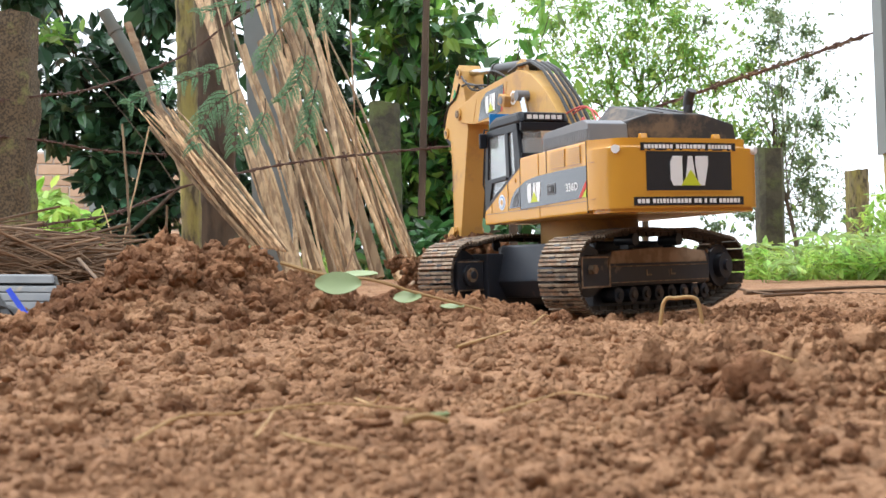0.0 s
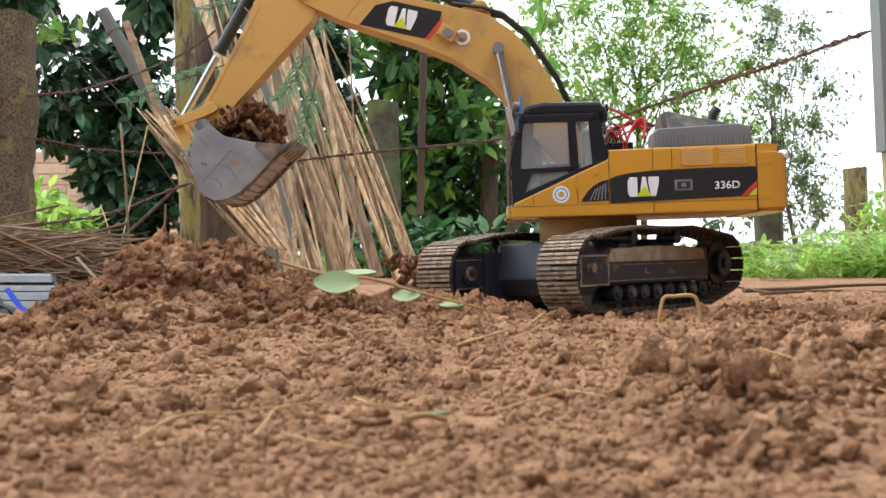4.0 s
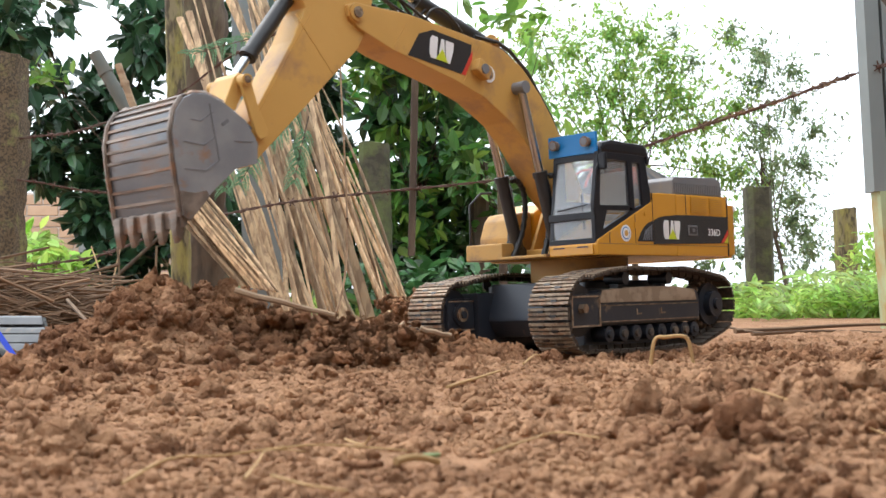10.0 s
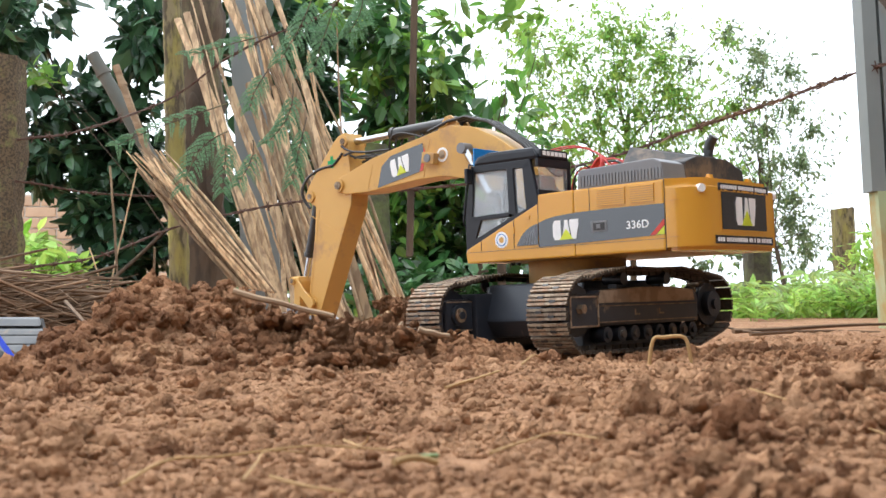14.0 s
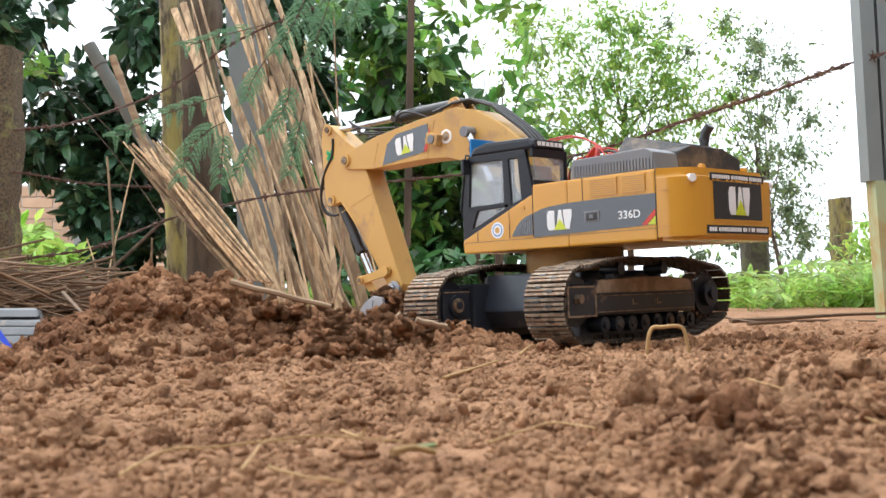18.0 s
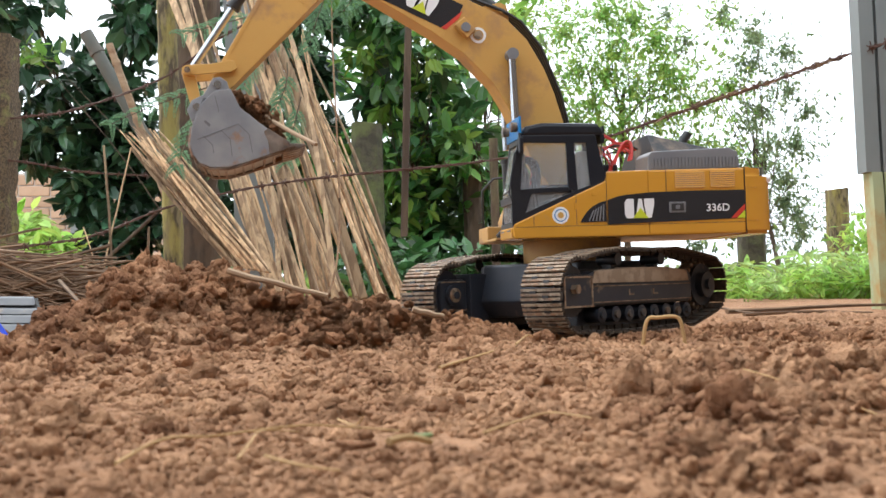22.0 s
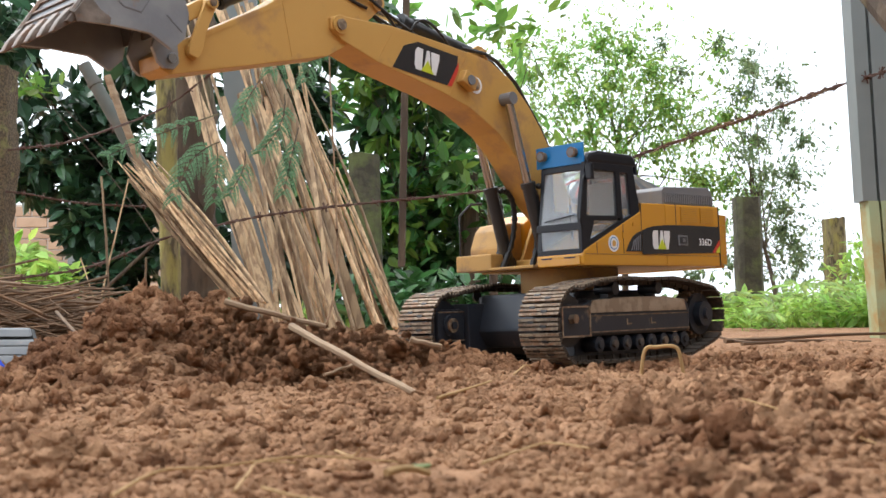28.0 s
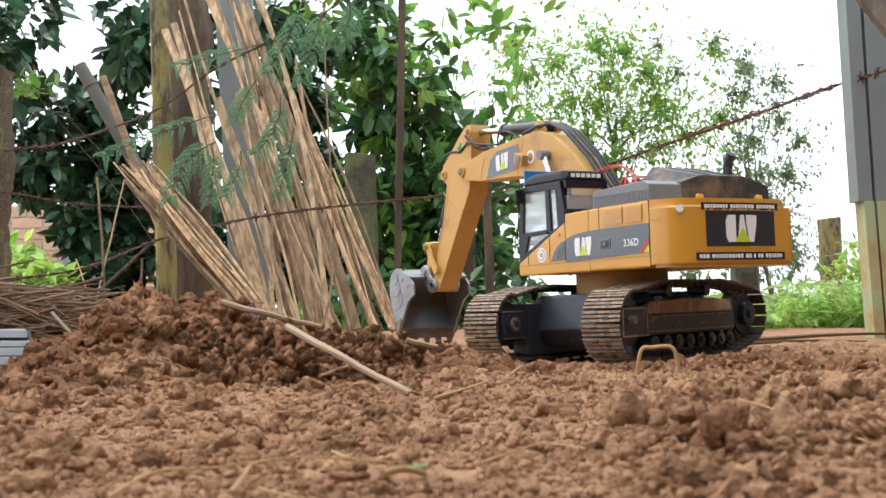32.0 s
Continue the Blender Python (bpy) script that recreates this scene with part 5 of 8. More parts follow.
        part("rim_band", tube(bmesh.new(), pts, 0.0026, 6), WORN, bu, "rubbed rim band", True)
    part("cutting_lip", prism(bmesh.new(), [(0.0080, -0.1040), (0.0090, -0.1105), (-0.0040, -0.1175), (-0.0050, -0.1140), (0.0010, -0.1050)], -w, w, 0.0006), WORN, bu, "worn cutting lip")
    for k in range(5):
        y = -w + 0.009 + k * (2 * w - 0.018) / 4
        bm = prism(bmesh.new(), [(0.0090, -0.1045), (0.0100, -0.1130), (-0.0030, -0.1215), (-0.0140, -0.1260), (-0.0130, -0.1215), (-0.0050, -0.1130), (0.0005, -0.1050)], y - 0.0060, y + 0.0060, 0.0014)
        for v in bm.verts:
            if v.co.z < -0.119:
                v.co.y = y + (v.co.y - y) * 0.72
        part("tooth", bm, WORN, bu, "rusty worn bucket tooth", True)
    return bu


def cylinder(name, barrel_r, rod_r, barrel_len, rod_len, y_list=(0.0,), label="black hydraulic cylinder barrel"):
    """Barrel and rod along +x from their own ends."""
    got = []
    for y in y_list:
        bm = rod(bmesh.new(), (0.004, 0, 0), (barrel_len, 0, 0), barrel_r, seg=16)
        rod(bm, (barrel_len - 0.006, 0, 0), (barrel_len, 0, 0), barrel_r * 1.16, seg=16)
        rod(bm, (0.0, -barrel_r * 0.9, 0), (0.0, barrel_r * 0.9, 0), barrel_r * 0.95, seg=14)
        b = part(name + "_barrel", bm, BLACK, excavator, label, True)
        if name == "boom_cylinder":
            for k, dy in enumerate((-0.006, 0.006)):
                c = bezier((barrel_len - 0.008, dy, barrel_r), (barrel_len - 0.002, dy * 2.2, barrel_r + 0.022), (0.035, dy * 2.0, barrel_r + 0.020), (-0.002, dy, -0.020), 26)
                bm = tube(bmesh.new(), c, 0.0032, 8)
                for i, v in enumerate(bm.verts):
                    v.co = c[i // 8] + (v.co - c[i // 8]) * (1.25 if (i // 8) % 2 else 0.9)
                part("ribbed_hose", bm, RUBBER, b, "black ribbed hydraulic hose", True)
            c = bezier((barrel_len - 0.004, 0, barrel_r), (barrel_len + 0.004, -0.012, barrel_r + 0.016), (barrel_len - 0.03, -0.014, barrel_r + 0.012), (0.03, -0.008, barrel_r + 0.002), 12)
            part("cable", tube(bmesh.new(), c, 0.0013), REDHOSE, b, "thin red cable", True)
        bm = rod(bmesh.new(), (-rod_len, 0, 0), (0, 0, 0), rod_r, seg=14)
        r = part(name + "_rod", bm, CHROME, excavator, "shiny chrome piston rod", True)
        part("rod_eye", rod(bmesh.new(), (0, -rod_r * 1.7, 0), (0, rod_r * 1.7, 0), rod_r * 1.45, seg=14), FADED if name != "boom_cylinder" else GREYHOOD, r)
        got.append((b, r, y))
    return got


def links():
    arms = []
    for a, b in ((0.0215, 0.0255), (-0.0255, -0.0215)):
        bm = prism(bmesh.new(), [(-0.0065, -0.005), (0.0, -0.0075), (ROCKER, -0.0060), (ROCKER + 0.0055, -0.003), (ROCKER + 0.0055, 0.004), (ROCKER, 0.0065), (ROCKER * 0.45, 0.0045), (0.0, 0.0070), (-0.006, 0.004)], a, b, 0.0008)
        arms.append(part("rocker_link", bm, FADED, arms[0] if arms else excavator, "yellow side link of the bucket linkage"))
    rocker = arms[0]
    part("joint_pin", rod(bmesh.new(), (ROCKER, -0.029, 0), (ROCKER, 0.029, 0), 0.0056, seg=14), FADED, rocker)
    part("joint_pin_end", rod(bmesh.new(), (ROCKER, 0.029, 0), (ROCKER, 0.0300, 0), 0.0036, seg=12), SHOE, rocker)
    bm = prism(bmesh.new(), [(-0.007, -0.005), (0.0, -0.0075), (LINK, -0.0062), (LINK + 0.006, 0.0), (LINK, 0.0062), (0.0, 0.0075), (-0.007, 0.005)], -0.0175, 0.0175, 0.0012)
    link = part("bucket_link", bm, FADED, excavator, "broad yellow bucket link")
    return rocker, link


SHOE_ROWS = undercarriage()
SHAPING = True
HOUSE = house()
SHAPING = False
BOOM = boom_shape()
STICK = stick_shape()
BUCKET = bucket_shape()
BOOM_CYL = cylinder("boom_cylinder", 0.0078, 0.0050, 0.095, 0.110, (-0.030, 0.030))
STICK_CYL = cylinder("stick_cylinder", 0.0088, 0.0048, 0.118, 0.120)
BUCKET_CYL = cylinder("bucket_cylinder", 0.0078, 0.0046, 0.092, 0.098)
ROCKER_PART, LINK_PART = links()
_shoe = shoe_mesh()
_me = bpy.data.meshes.new("track_shoe")
_shoe.to_mesh(_me)
_shoe.free()
for _m in (PLATE, SHOE, RUBBER):
    _me.materials.append(_m)
TRACK_SHOES = []
for _s, _y in SHOE_ROWS:
    for _k in range(SHOES):
        ob = new("track_shoe", _me)
        ob.parent = excavator
        TRACK_SHOES.append((ob, _k * LOOP_LEN[-1] / SHOES, _y))


# ---------------------------------------------------------------- ground
# heaps: centre x, y, crest height, half widths in x and y
HEAPS = [
    (-0.2616, 1.0520, 0.0652, 0.052, 0.075), (-0.2335, 1.0914, 0.0676, 0.045, 0.07), (-0.1831, 1.0914, 0.0600, 0.035, 0.06), (-0.2944, 0.9994, 0.0222, 0.034, 0.06),
    (-0.2975, 0.8416, -0.0139, 0.060, 0.07), (-0.1325, 1.0520, 0.0329, 0.040, 0.065), (-0.0866, 1.1046, 0.0227, 0.045, 0.06), (-0.0358, 1.1572, 0.0225, 0.045, 0.05),
    (0.0080, 1.1309, 0.0180, 0.04, 0.04), (0.1579, 0.6049, 0.0285, 0.052, 0.045), (0.1963, 0.5786, 0.0242, 0.045, 0.04), (0.2969, 1.2755, 0.0143, 0.034, 0.03), (0.3539, 1.1046, 0.0060, 0.032, 0.03),
    (-0.1561, 0.4734, 0.0072, 0.03, 0.025), (-0.1666, 0.7232, -0.0036, 0.09, 0.06), (0.1337, 0.4668, 0.0190, 0.045, 0.03), (0.0850, 0.3480, 0.0125, 0.022, 0.018), (0.0480, 1.1650, 0.0165, 0.032, 0.035),
]


TRUCK_DIP = (-0.4055, 1.1309)


def rough(x, y, high):
    """Crumbly relief at four sizes; high is 0 on the flat and 1 on the heaps."""
    far = 1.0 / (1.0 + max(0.0, y - 1.9) ** 2 * 2)
    v = Vector((x, y, 0.0))
    if far < 0.25:
        return 0.012 * (1 - far) * noise.noise(v * 0.8)
    a = noise.fractal(v * 22.0, 1.0, 2.1, 3)
    w = v + Vector((noise.noise(v * 60), noise.noise(v * 60 + Vector((7, 3, 1))), 0)) * 0.006
    b = 0.62 - noise.voronoi(w * 62.0)[0][0]
    c = 0.62 - noise.voronoi(w * 150.0)[0][0]
    k = 0.42 + 1.3 * max(0.0, noise.noise(v * 9.0 + Vector((3, 3, 3))) + 0.2)
    d = 0.62 - noise.voronoi(w * 260.0)[0][0]
    near = min(1.0, 0.42 + 0.50 * y)
    lumps = high * 0.034 * (0.45 - noise.voronoi(w * 27.0)[0][0]) if high > 0.02 else 0.0
    return far * (0.0050 * near * a + near * k * (0.0100 * b + 0.0066 * c + 0.0026 * d) + lumps - 0.003) + 0.012 * (1 - far) * noise.noise(v * 0.8)


def ground_z(x, y, detail=True):
    s = 0.0
    for hx, hy, h, rx, ry in HEAPS:
        d = ((x - hx) / rx) ** 2 + ((y - hy) / ry) ** 2
        if d < 9:
            s += (max(h - 0.005, 0.0) * math.exp(-0.5 * d)) ** 3
    z = s ** (1 / 3) - 0.004
    z -= 0.010 * math.exp(-((x - 0.0) / 0.2) ** 2 - ((y - 0.45 * NEAR) / 0.14) ** 2)
    z -= 0.010 * math.exp(-((x - 0.15) / 0.17) ** 2 - ((y - 1.22) / 0.15) ** 2)
    z -= 0.016 * math.exp(-((x - TRUCK_DIP[0]) / 0.075) ** 2 - ((y - TRUCK_DIP[1]) / 0.14) ** 2)
    if detail:
        z += rough(x, y, min(1.0, max(0.0, z - 0.006) / 0.03)) * (1.0 + 10 * min(max(z, 0.0), 0.06))
    # a level bed pressed down under the tracks
    c = (x - BASE_START[0] - 0.035, y - BASE_START[1] - 0.035)
    k = min(1.0, max(0.0, (math.hypot(*c) - 0.19) / 0.08))
    return z * k + (1 - k) * (BED + 0.25 * min(z, 0.004))


BED = -0.0125
NEAR = 1.315


def spread(lo, hi, step, reach_lo, reach_hi):
    out = list(np.arange(lo, hi, step))
    q, a = step, lo
    while a > reach_lo:
        q *= 1.32
        a -= q
        out.insert(0, a)
    q, b = step, out[-1]
    while b < reach_hi:
        q *= 1.32
        b += q
        out.append(b)
    return out


def ground():
    xs = spread(-0.46 * NEAR, 0.50 * NEAR, 0.0029, -60, 60)
    ys = [y for y in spread(0.17 * NEAR, 0.62 * NEAR, 0.0021, -4, 0.62 * NEAR) if y < 0.62 * NEAR] + [y for y in spread(0.62 * NEAR, 1.32 * NEAR, 0.0034, 0.62 * NEAR, 160)]
    verts = [(x, y, ground_z(x, y)) for y in ys for x in xs]
    w = len(xs)
    faces = [(j * w + i, j * w + i + 1, (j + 1) * w + i + 1, (j + 1) * w + i) for j in range(len(ys) - 1) for i in range(w - 1)]
    me = bpy.data.meshes.new("ground")
    me.from_pydata(verts, [], faces)
    me.materials.append(SOIL)
    me.shade_smooth()
    tagged(new("ground", me), "loose crumbly red-brown soil ground with heaps", "ground", kind="structure")


ground()

# lumps on balls of 20, 80 and 320 faces
BALLS = []
for _k in (1, 2, 3):
    _ico = bmesh.new()
    bmesh.ops.create_icosphere(_ico, subdivisions=_k, radius=1.0)
    BALLS.append(([v.co.copy() for v in _ico.verts], [tuple(v.index for v in f.verts) for f in _ico.faces]))
    _ico.free()


def lump(r, seed, fine=1):
    """A knobbly clod: vertices and faces."""
    vs, fs = BALLS[fine]
    o = Vector((seed * 3.7, seed * 1.3, seed * 2.9))
    st = Vector((1 + 0.35 * math.sin(seed), 1 + 0.3 * math.sin(seed * 2.3), 0.8 + 0.2 * math.sin(seed * 1.7)))
    out = []
    for v in vs:
        k = 1 + 0.55 * noise.noise(v * 1.4 + o) + 0.45 * noise.noise(v * 2.9 + o) - 0.30 * abs(noise.noise(v * 5.5 + o))
        if fine > 1:
            k += 0.34 * (0.5 - noise.voronoi(v * 2.6 + o)[0][0]) + 0.12 * noise.noise(v * 9.0 + o)
        out.append(Vector((v.x * st.x, v.y * st.y, v.z * st.z)) * (r * k))
    return out, fs


class Heap:
    """Many lumps gathered into one mesh."""

    def __init__(self):
        self.verts, self.faces, self.count = [], [], 0

    def drop(self, kinds, x, y, r, sink):
        vs, fs = random.choice(kinds)
        turn = np.array(Euler((random.uniform(0, 6), random.uniform(0, 6), random.uniform(0, 6))).to_matrix()) * r
        self.verts.append(vs @ turn.T + np.array((x, y, ground_z(x, y) + r * (0.5 - sink))))
        self.faces.append(fs + self.count)
        self.count += len(vs)

    def build(self, name, mat, label, smooth):
        me = bpy.data.meshes.new(name)
        me.from_pydata(np.concatenate(self.verts), [], np.concatenate(self.faces))
        me.materials.append(mat)
        if smooth:
            me.shade_smooth()
        tagged(new(name, me), label, "soil", kind="stuff")


def scatter_clods():
    """Crumbs and clods lying all over the near ground, as sheets of stuff."""
    random.seed(5)
    as_arrays = lambda q: (np.array([tuple(v) for v in q[0]]), np.array(q[1]))
    big = [as_arrays(lump(1.0, 1 + k, 2)) for k in range(18)]
    small = [as_arrays(lump(1.0, 21 + k, 1)) for k in range(14)]
    grit = [as_arrays(([v * random.uniform(0.55, 1.35) for v in BALLS[0][0]], BALLS[0][1])) for k in range(14)]
    tiny = [as_arrays(lump(1.0, 41 + k, 0)) for k in range(14)]
    fit = lambda r: big if r > 0.0058 else small if r > 0.0019 else tiny
    dry, wet = Heap(), Heap()
    for _ in range(5200):
        y = NEAR * (0.45 + 0.9 * random.random())
        x = random.uniform(-0.46, 0.50) * y
        r = 0.0008 + 0.0042 * random.random() ** 3
        dry.drop(fit(r), x, y, r, 0.35)
    for _ in range(1500):
        y = NEAR * (0.36 + 0.60 * random.random())
        x = random.uniform(-0.43, 0.45) * y
        r = (0.0022 + 0.0060 * random.random() ** 2.4) * min(1.0, 0.35 + y)
        dry.drop(fit(r), x, y, r, 0.45)
    for _ in range(27000):
        y = NEAR * (0.185 + 0.80 * random.random() ** 1.5)
        x = random.uniform(-0.43, 0.45) * y
        if noise.noise(Vector((x * 14, y * 10, 0.0))) < -0.28:
            continue
        dry.drop(grit, x, y, (0.0007 + 0.0024 * random.random() ** 3) * (0.7 + 0.5 * y), 0.3)
    for _ in range(260):
        y = NEAR * (0.21 + 0.20 * random.random())
        x = random.uniform(-0.42, 0.42) * y
        dry.drop(small, x, y, (0.0016 + 0.0040 * random.random() ** 2) * (0.4 + y), 0.5)
    for _ in range(900):
        hx, hy, h, rx, ry = random.choice(HEAPS[9:11])
        x, y = random.gauss(hx, rx * 0.9), random.gauss(hy - 0.02, ry * 0.9)
        r = 0.0010 + 0.0050 * random.random() ** 3
        dry.drop(fit(r), x, y, r, 0.35)
    for _ in range(3400):
        hx, hy, h, rx, ry = random.choice(HEAPS[:9] + HEAPS[17:])
        x, y = random.gauss(hx, rx * 0.9), random.gauss(hy - 0.02, ry * 0.8)
        r = 0.0014 + 0.0098 * random.random() ** 2.4
        (dry if y < hy - 0.085 and random.random() < 0.6 else wet).drop(fit(r), x, y, r, 0.38)
    for _ in range(1300):
        hx, hy, h, rx, ry = random.choice((HEAPS[9], HEAPS[10], HEAPS[15], HEAPS[15], HEAPS[16]))
        x, y = random.gauss(hx, rx * 0.9), random.gauss(hy - 0.01, ry * 0.9)
        r = (0.0009 + 0.0056 * random.random() ** 3.4) * min(1.0, 1.6 * y)
        (wet if random.random() < 0.5 else dry).drop(fit(r), x, y, r, 0.35)
    for _ in range(190):
        hx, hy, h, rx, ry = random.choice((HEAPS[9], HEAPS[10], HEAPS[15], HEAPS[16], HEAPS[13]))
        x, y = random.gauss(hx, rx * 0.8), random.gauss(hy, ry * 0.8)
        r = (0.0034 + 0.0066 * random.random() ** 1.8) * min(1.0, 0.3 + 1.3 * y)
        (wet if random.random() < 0.3 else dry).drop(big, x, y, r, 0.42)
    for _ in range(500):
        hx, hy, h, rx, ry = random.choice(HEAPS[11:13])
        x, y = random.gauss(hx, rx), random.gauss(hy, ry)
        r = 0.002 + 0.007 * random.random() ** 2
        wet.drop(fit(r), x, y, r, 0.35)
    for _ in range(420):
        k = random.random()
        x, y = BASE_START[0] + random.uniform(-0.20, 0.12), BASE_START[1] - random.uniform(0.13, 0.22) - 0.06 * (k < 0.3)
        r = 0.002 + 0.006 * random.random() ** 2
        wet.drop(fit(r), x, y, r, 0.35)
    wet.build("moist_soil_crumbs", MOIST, "countless moist dark crumbs and clods on the heaps", True)
    dry.build("soil_crumbs", CLOD, "countless crumbs and clods of red-brown soil", True)


scatter_clods()


def mesh_thing(name, verts, faces, mat, label, category, group="", smooth=True):
    me = bpy.data.meshes.new(name)
    me.from_pydata([tuple(v) for v in verts], [], faces)
    me.materials.append(mat)
    if smooth:
        me.shade_smooth()
    return tagged(new(name, me), label, category, group)


# ---------------------------------------------------------------- loads of soil that the bucket carries


CRUMBS = []
for _k in range(9):
    _v, _f = lump(1.0, 30 + _k, 0)
    _me = bpy.data.meshes.new("crumb")
    _me.from_pydata([tuple(p) for p in _v], [], _f)
    _me.materials.append(DARK_CLOD)
    _me.shade_smooth()
    CRUMBS.append(_me)


def load(seed, count, dug_at, let_go, spots, heap):
    """Clods that lie where they are dug, ride in the bucket and fall on the heap; gives things with their rows' data."""
    random.seed(seed)
    out = []
    for k in range(count):
        r = 0.0036 + 0.0068 * random.random() ** 1.6
        v, f = lump(r, seed * 10 + k, 2)
        ob = mesh_thing("soil_clod", v, f, DARK_CLOD, "moist dark red-brown clod with crumbs of dug soil", "soil clod", "dug soil clods")
        for j in range(9):
            bit = new("crumb", random.choice(CRUMBS))
            bit.parent = ob
            bit.location = Vector((random.gauss(0, 1), random.gauss(0, 1), random.gauss(0, 1))).normalized() * r * random.uniform(0.8, 1.7)
            bit.scale = (r * random.uniform(0.25, 0.62),) * 3
        # a place inside the bucket, heaped at its mouth
        u = random.random()
        local = Vector((random.uniform(0.010, 0.042), random.uniform(-0.036, 0.036), -0.030 - 0.040 * u))
        if k % 4:
            local = Vector((0.008 - heap * (1 - abs((u - 0.5) * 2) ** 2.5) * random.random() ** 0.5, random.uniform(-0.043, 0.043), -0.020 - 0.078 * u))
        spin = Euler((random.uniform(0, 6), random.uniform(0, 6), random.uniform(0, 6))).to_matrix().to_4x4()
        sx, sy = random.choice(spots)
        x, y = random.gauss(sx, 0.022), random.gauss(sy, 0.02)
        rest = Vector((x, y, ground_z(x, y, False) + r * 0.5 + 0.014 * random.random() * (k % 2)))
        out.append((ob, Matrix.Translation(local) @ spin, let_go + (0.50 + 0.42 * random.random() ** 0.85 if k % 9 else 0.2 + 0.3 * random.random()), rest, dug_at))
    return out


LOADS = load(3, 180, 1.2, 8.09, [(-0.1097, 1.0257), (-0.0825, 1.0520), (-0.0538, 1.0783), (-0.0289, 1.1046), (-0.0856, 0.9731)], 0.050) \
    + load(4, 118, 19.1, 25.75, [(-0.1686, 0.9994), (-0.1353, 0.9994), (-0.1069, 0.9994), (-0.0856, 0.9731), (-0.1378, 0.9205)], 0.024)

# ---------------------------------------------------------------- fence, posts and shed


def column(name, low, high, w, d, mat, label, category, group="", wob=0.06, kind="", soft=0.72):
    """A worn square post from its foot to its head."""
    low, high = Vector(low), Vector(high)
    bm = bmesh.new()
    n = 44
    rings = []
    for i in range(n + 1):
        c = low.lerp(high, i / n)
        ring = []
        for k in range(16):
            a = 2 * math.pi * (k + 0.5) / 16
            cx, cy = math.cos(a), math.sin(a)
            q = 0.5 / max(abs(cx), abs(cy), soft)
            v = Vector((cx * q * w, cy * q * d, 0))
            e = 1 + wob * noise.noise(Vector((c.x + v.x, c.y + v.y, c.z * 0.45)) * 14) + wob * 0.6 * noise.noise((c + v) * 45)
            ring.append(bm.verts.new(c + v * e + Vector((0, 0, 0.01 * noise.noise((c + v) * 30) if i == n else 0))))
        rings.append(ring)
    for a, b in zip(rings, rings[1:]):
        for k in range(16):
            bm.faces.new((a[k], a[(k + 1) % 16], b[(k + 1) % 16], b[k]))
    bm.faces.new(rings[-1])
    bm.faces.new(rings[0][::-1])
    return tagged(part(name, bm, mat, None, label, True), "", category, group, kind)


def span(a, b):
    return (Vector(b) - Vector(a)).length


def foot(p):
    """The point's foot on the ground."""
    return (p[0], p[1], ground_z(p[0], p[1], False) - 0.03)


column("fence_post", foot((-0.9870, 2.6299, 0.0785)), (-0.9771, 2.6299, 0.6010), span((-1.0201, 2.6299, 0.6088), (-0.9342, 2.6299, 0.6082)), 0.10, CONCRETE, "crumbling weathered concrete fence post beside a brush pile", "fence post", "concrete fence posts", 0.20)
column("fence_post", foot((-0.2334, 4.2079, 0.0854)), (-0.2451, 4.2079, 0.6128), span((-0.2978, 4.2079, 0.5282), (-0.1871, 4.2079, 0.5274)), 0.11, LICHEN, "dark mossy concrete fence post among leaves", "fence post", "concrete fence posts")
column("fence_post", foot((1.0881, 4.0764, 0.0268)), (1.0803, 4.0764, 0.4353), span((1.0390, 4.0764, 0.3088), (1.1207, 4.0764, 0.3082)), 0.11, LICHEN, "grey-green concrete fence post behind the machine", "fence post", "concrete fence posts")
column("fence_post", foot((1.9248, 5.6544, 0.0816)), (1.9149, 5.6544, 0.4809), span((1.8754, 5.6544, 0.4054), (1.9644, 5.6544, 0.4048)), 0.11, MOSSY, "lichen-covered concrete fence post in undergrowth", "fence post", "concrete fence posts")
column("mossy_post", foot((-0.7092, 3.2217, 0.1041)), (-0.7367, 3.2217, 0.9812), span((-0.7554, 3.2217, 0.5751), (-0.7045, 3.2217, 0.5748)), 0.06, MOSSY, "tall timber post covered with yellow-green moss", "post", wob=0.20, soft=0.9)
TRUNK = empty("tree_trunk", "rough brown tree trunk behind dry stalks", "tree trunk")
_stem = column("stem", foot((-0.6778, 3.4189, 0.1068)), (-0.7060, 3.4189, 1.0376), span((-0.7490, 3.4189, 0.5245), (-0.6197, 3.4189, 0.5236)), 0.12, BARK, "rough brown bark", "", wob=0.30, soft=1.0)
_stem.parent = TRUNK
for _k, (_p, _r) in enumerate((((-0.6448, 3.3466, 0.3853), 0.018), ((-0.7014, 3.3466, 0.6272), 0.014), ((-0.6266, 3.3532, 0.2254), 0.020))):
    _bm = bmesh.new()
    bmesh.ops.create_icosphere(_bm, subdivisions=3, radius=_r)
    for _v in _bm.verts:
        _v.co = Vector((_v.co.x, _v.co.y * 0.3, _v.co.z * 1.7)) * (1 + 0.5 * noise.noise(_v.co * 70)) + Vector(_p)
    part("knot", _bm, BARK, TRUNK, "swollen knot", True)
column("grey_plank", foot((-0.5413, 3.6162, 0.1002)), (-0.5986, 3.6162, 1.0582), span((-0.6139, 3.6162, 0.4636), (-0.4997, 3.6162, 0.4628)), 0.03, POSTGREY, "upright grey-blue weathered board behind dry stalks", "board", wob=0.01)
column("thin_stake", foot((0.1951, 3.8134, 0.0975)), (0.1844, 3.8134, 0.5078), span((0.1752, 3.8134, 0.2977), (0.2025, 3.8134, 0.2975)), 0.03, BARK, "thin grey wooden stake in the fence", "stake", wob=0.12)
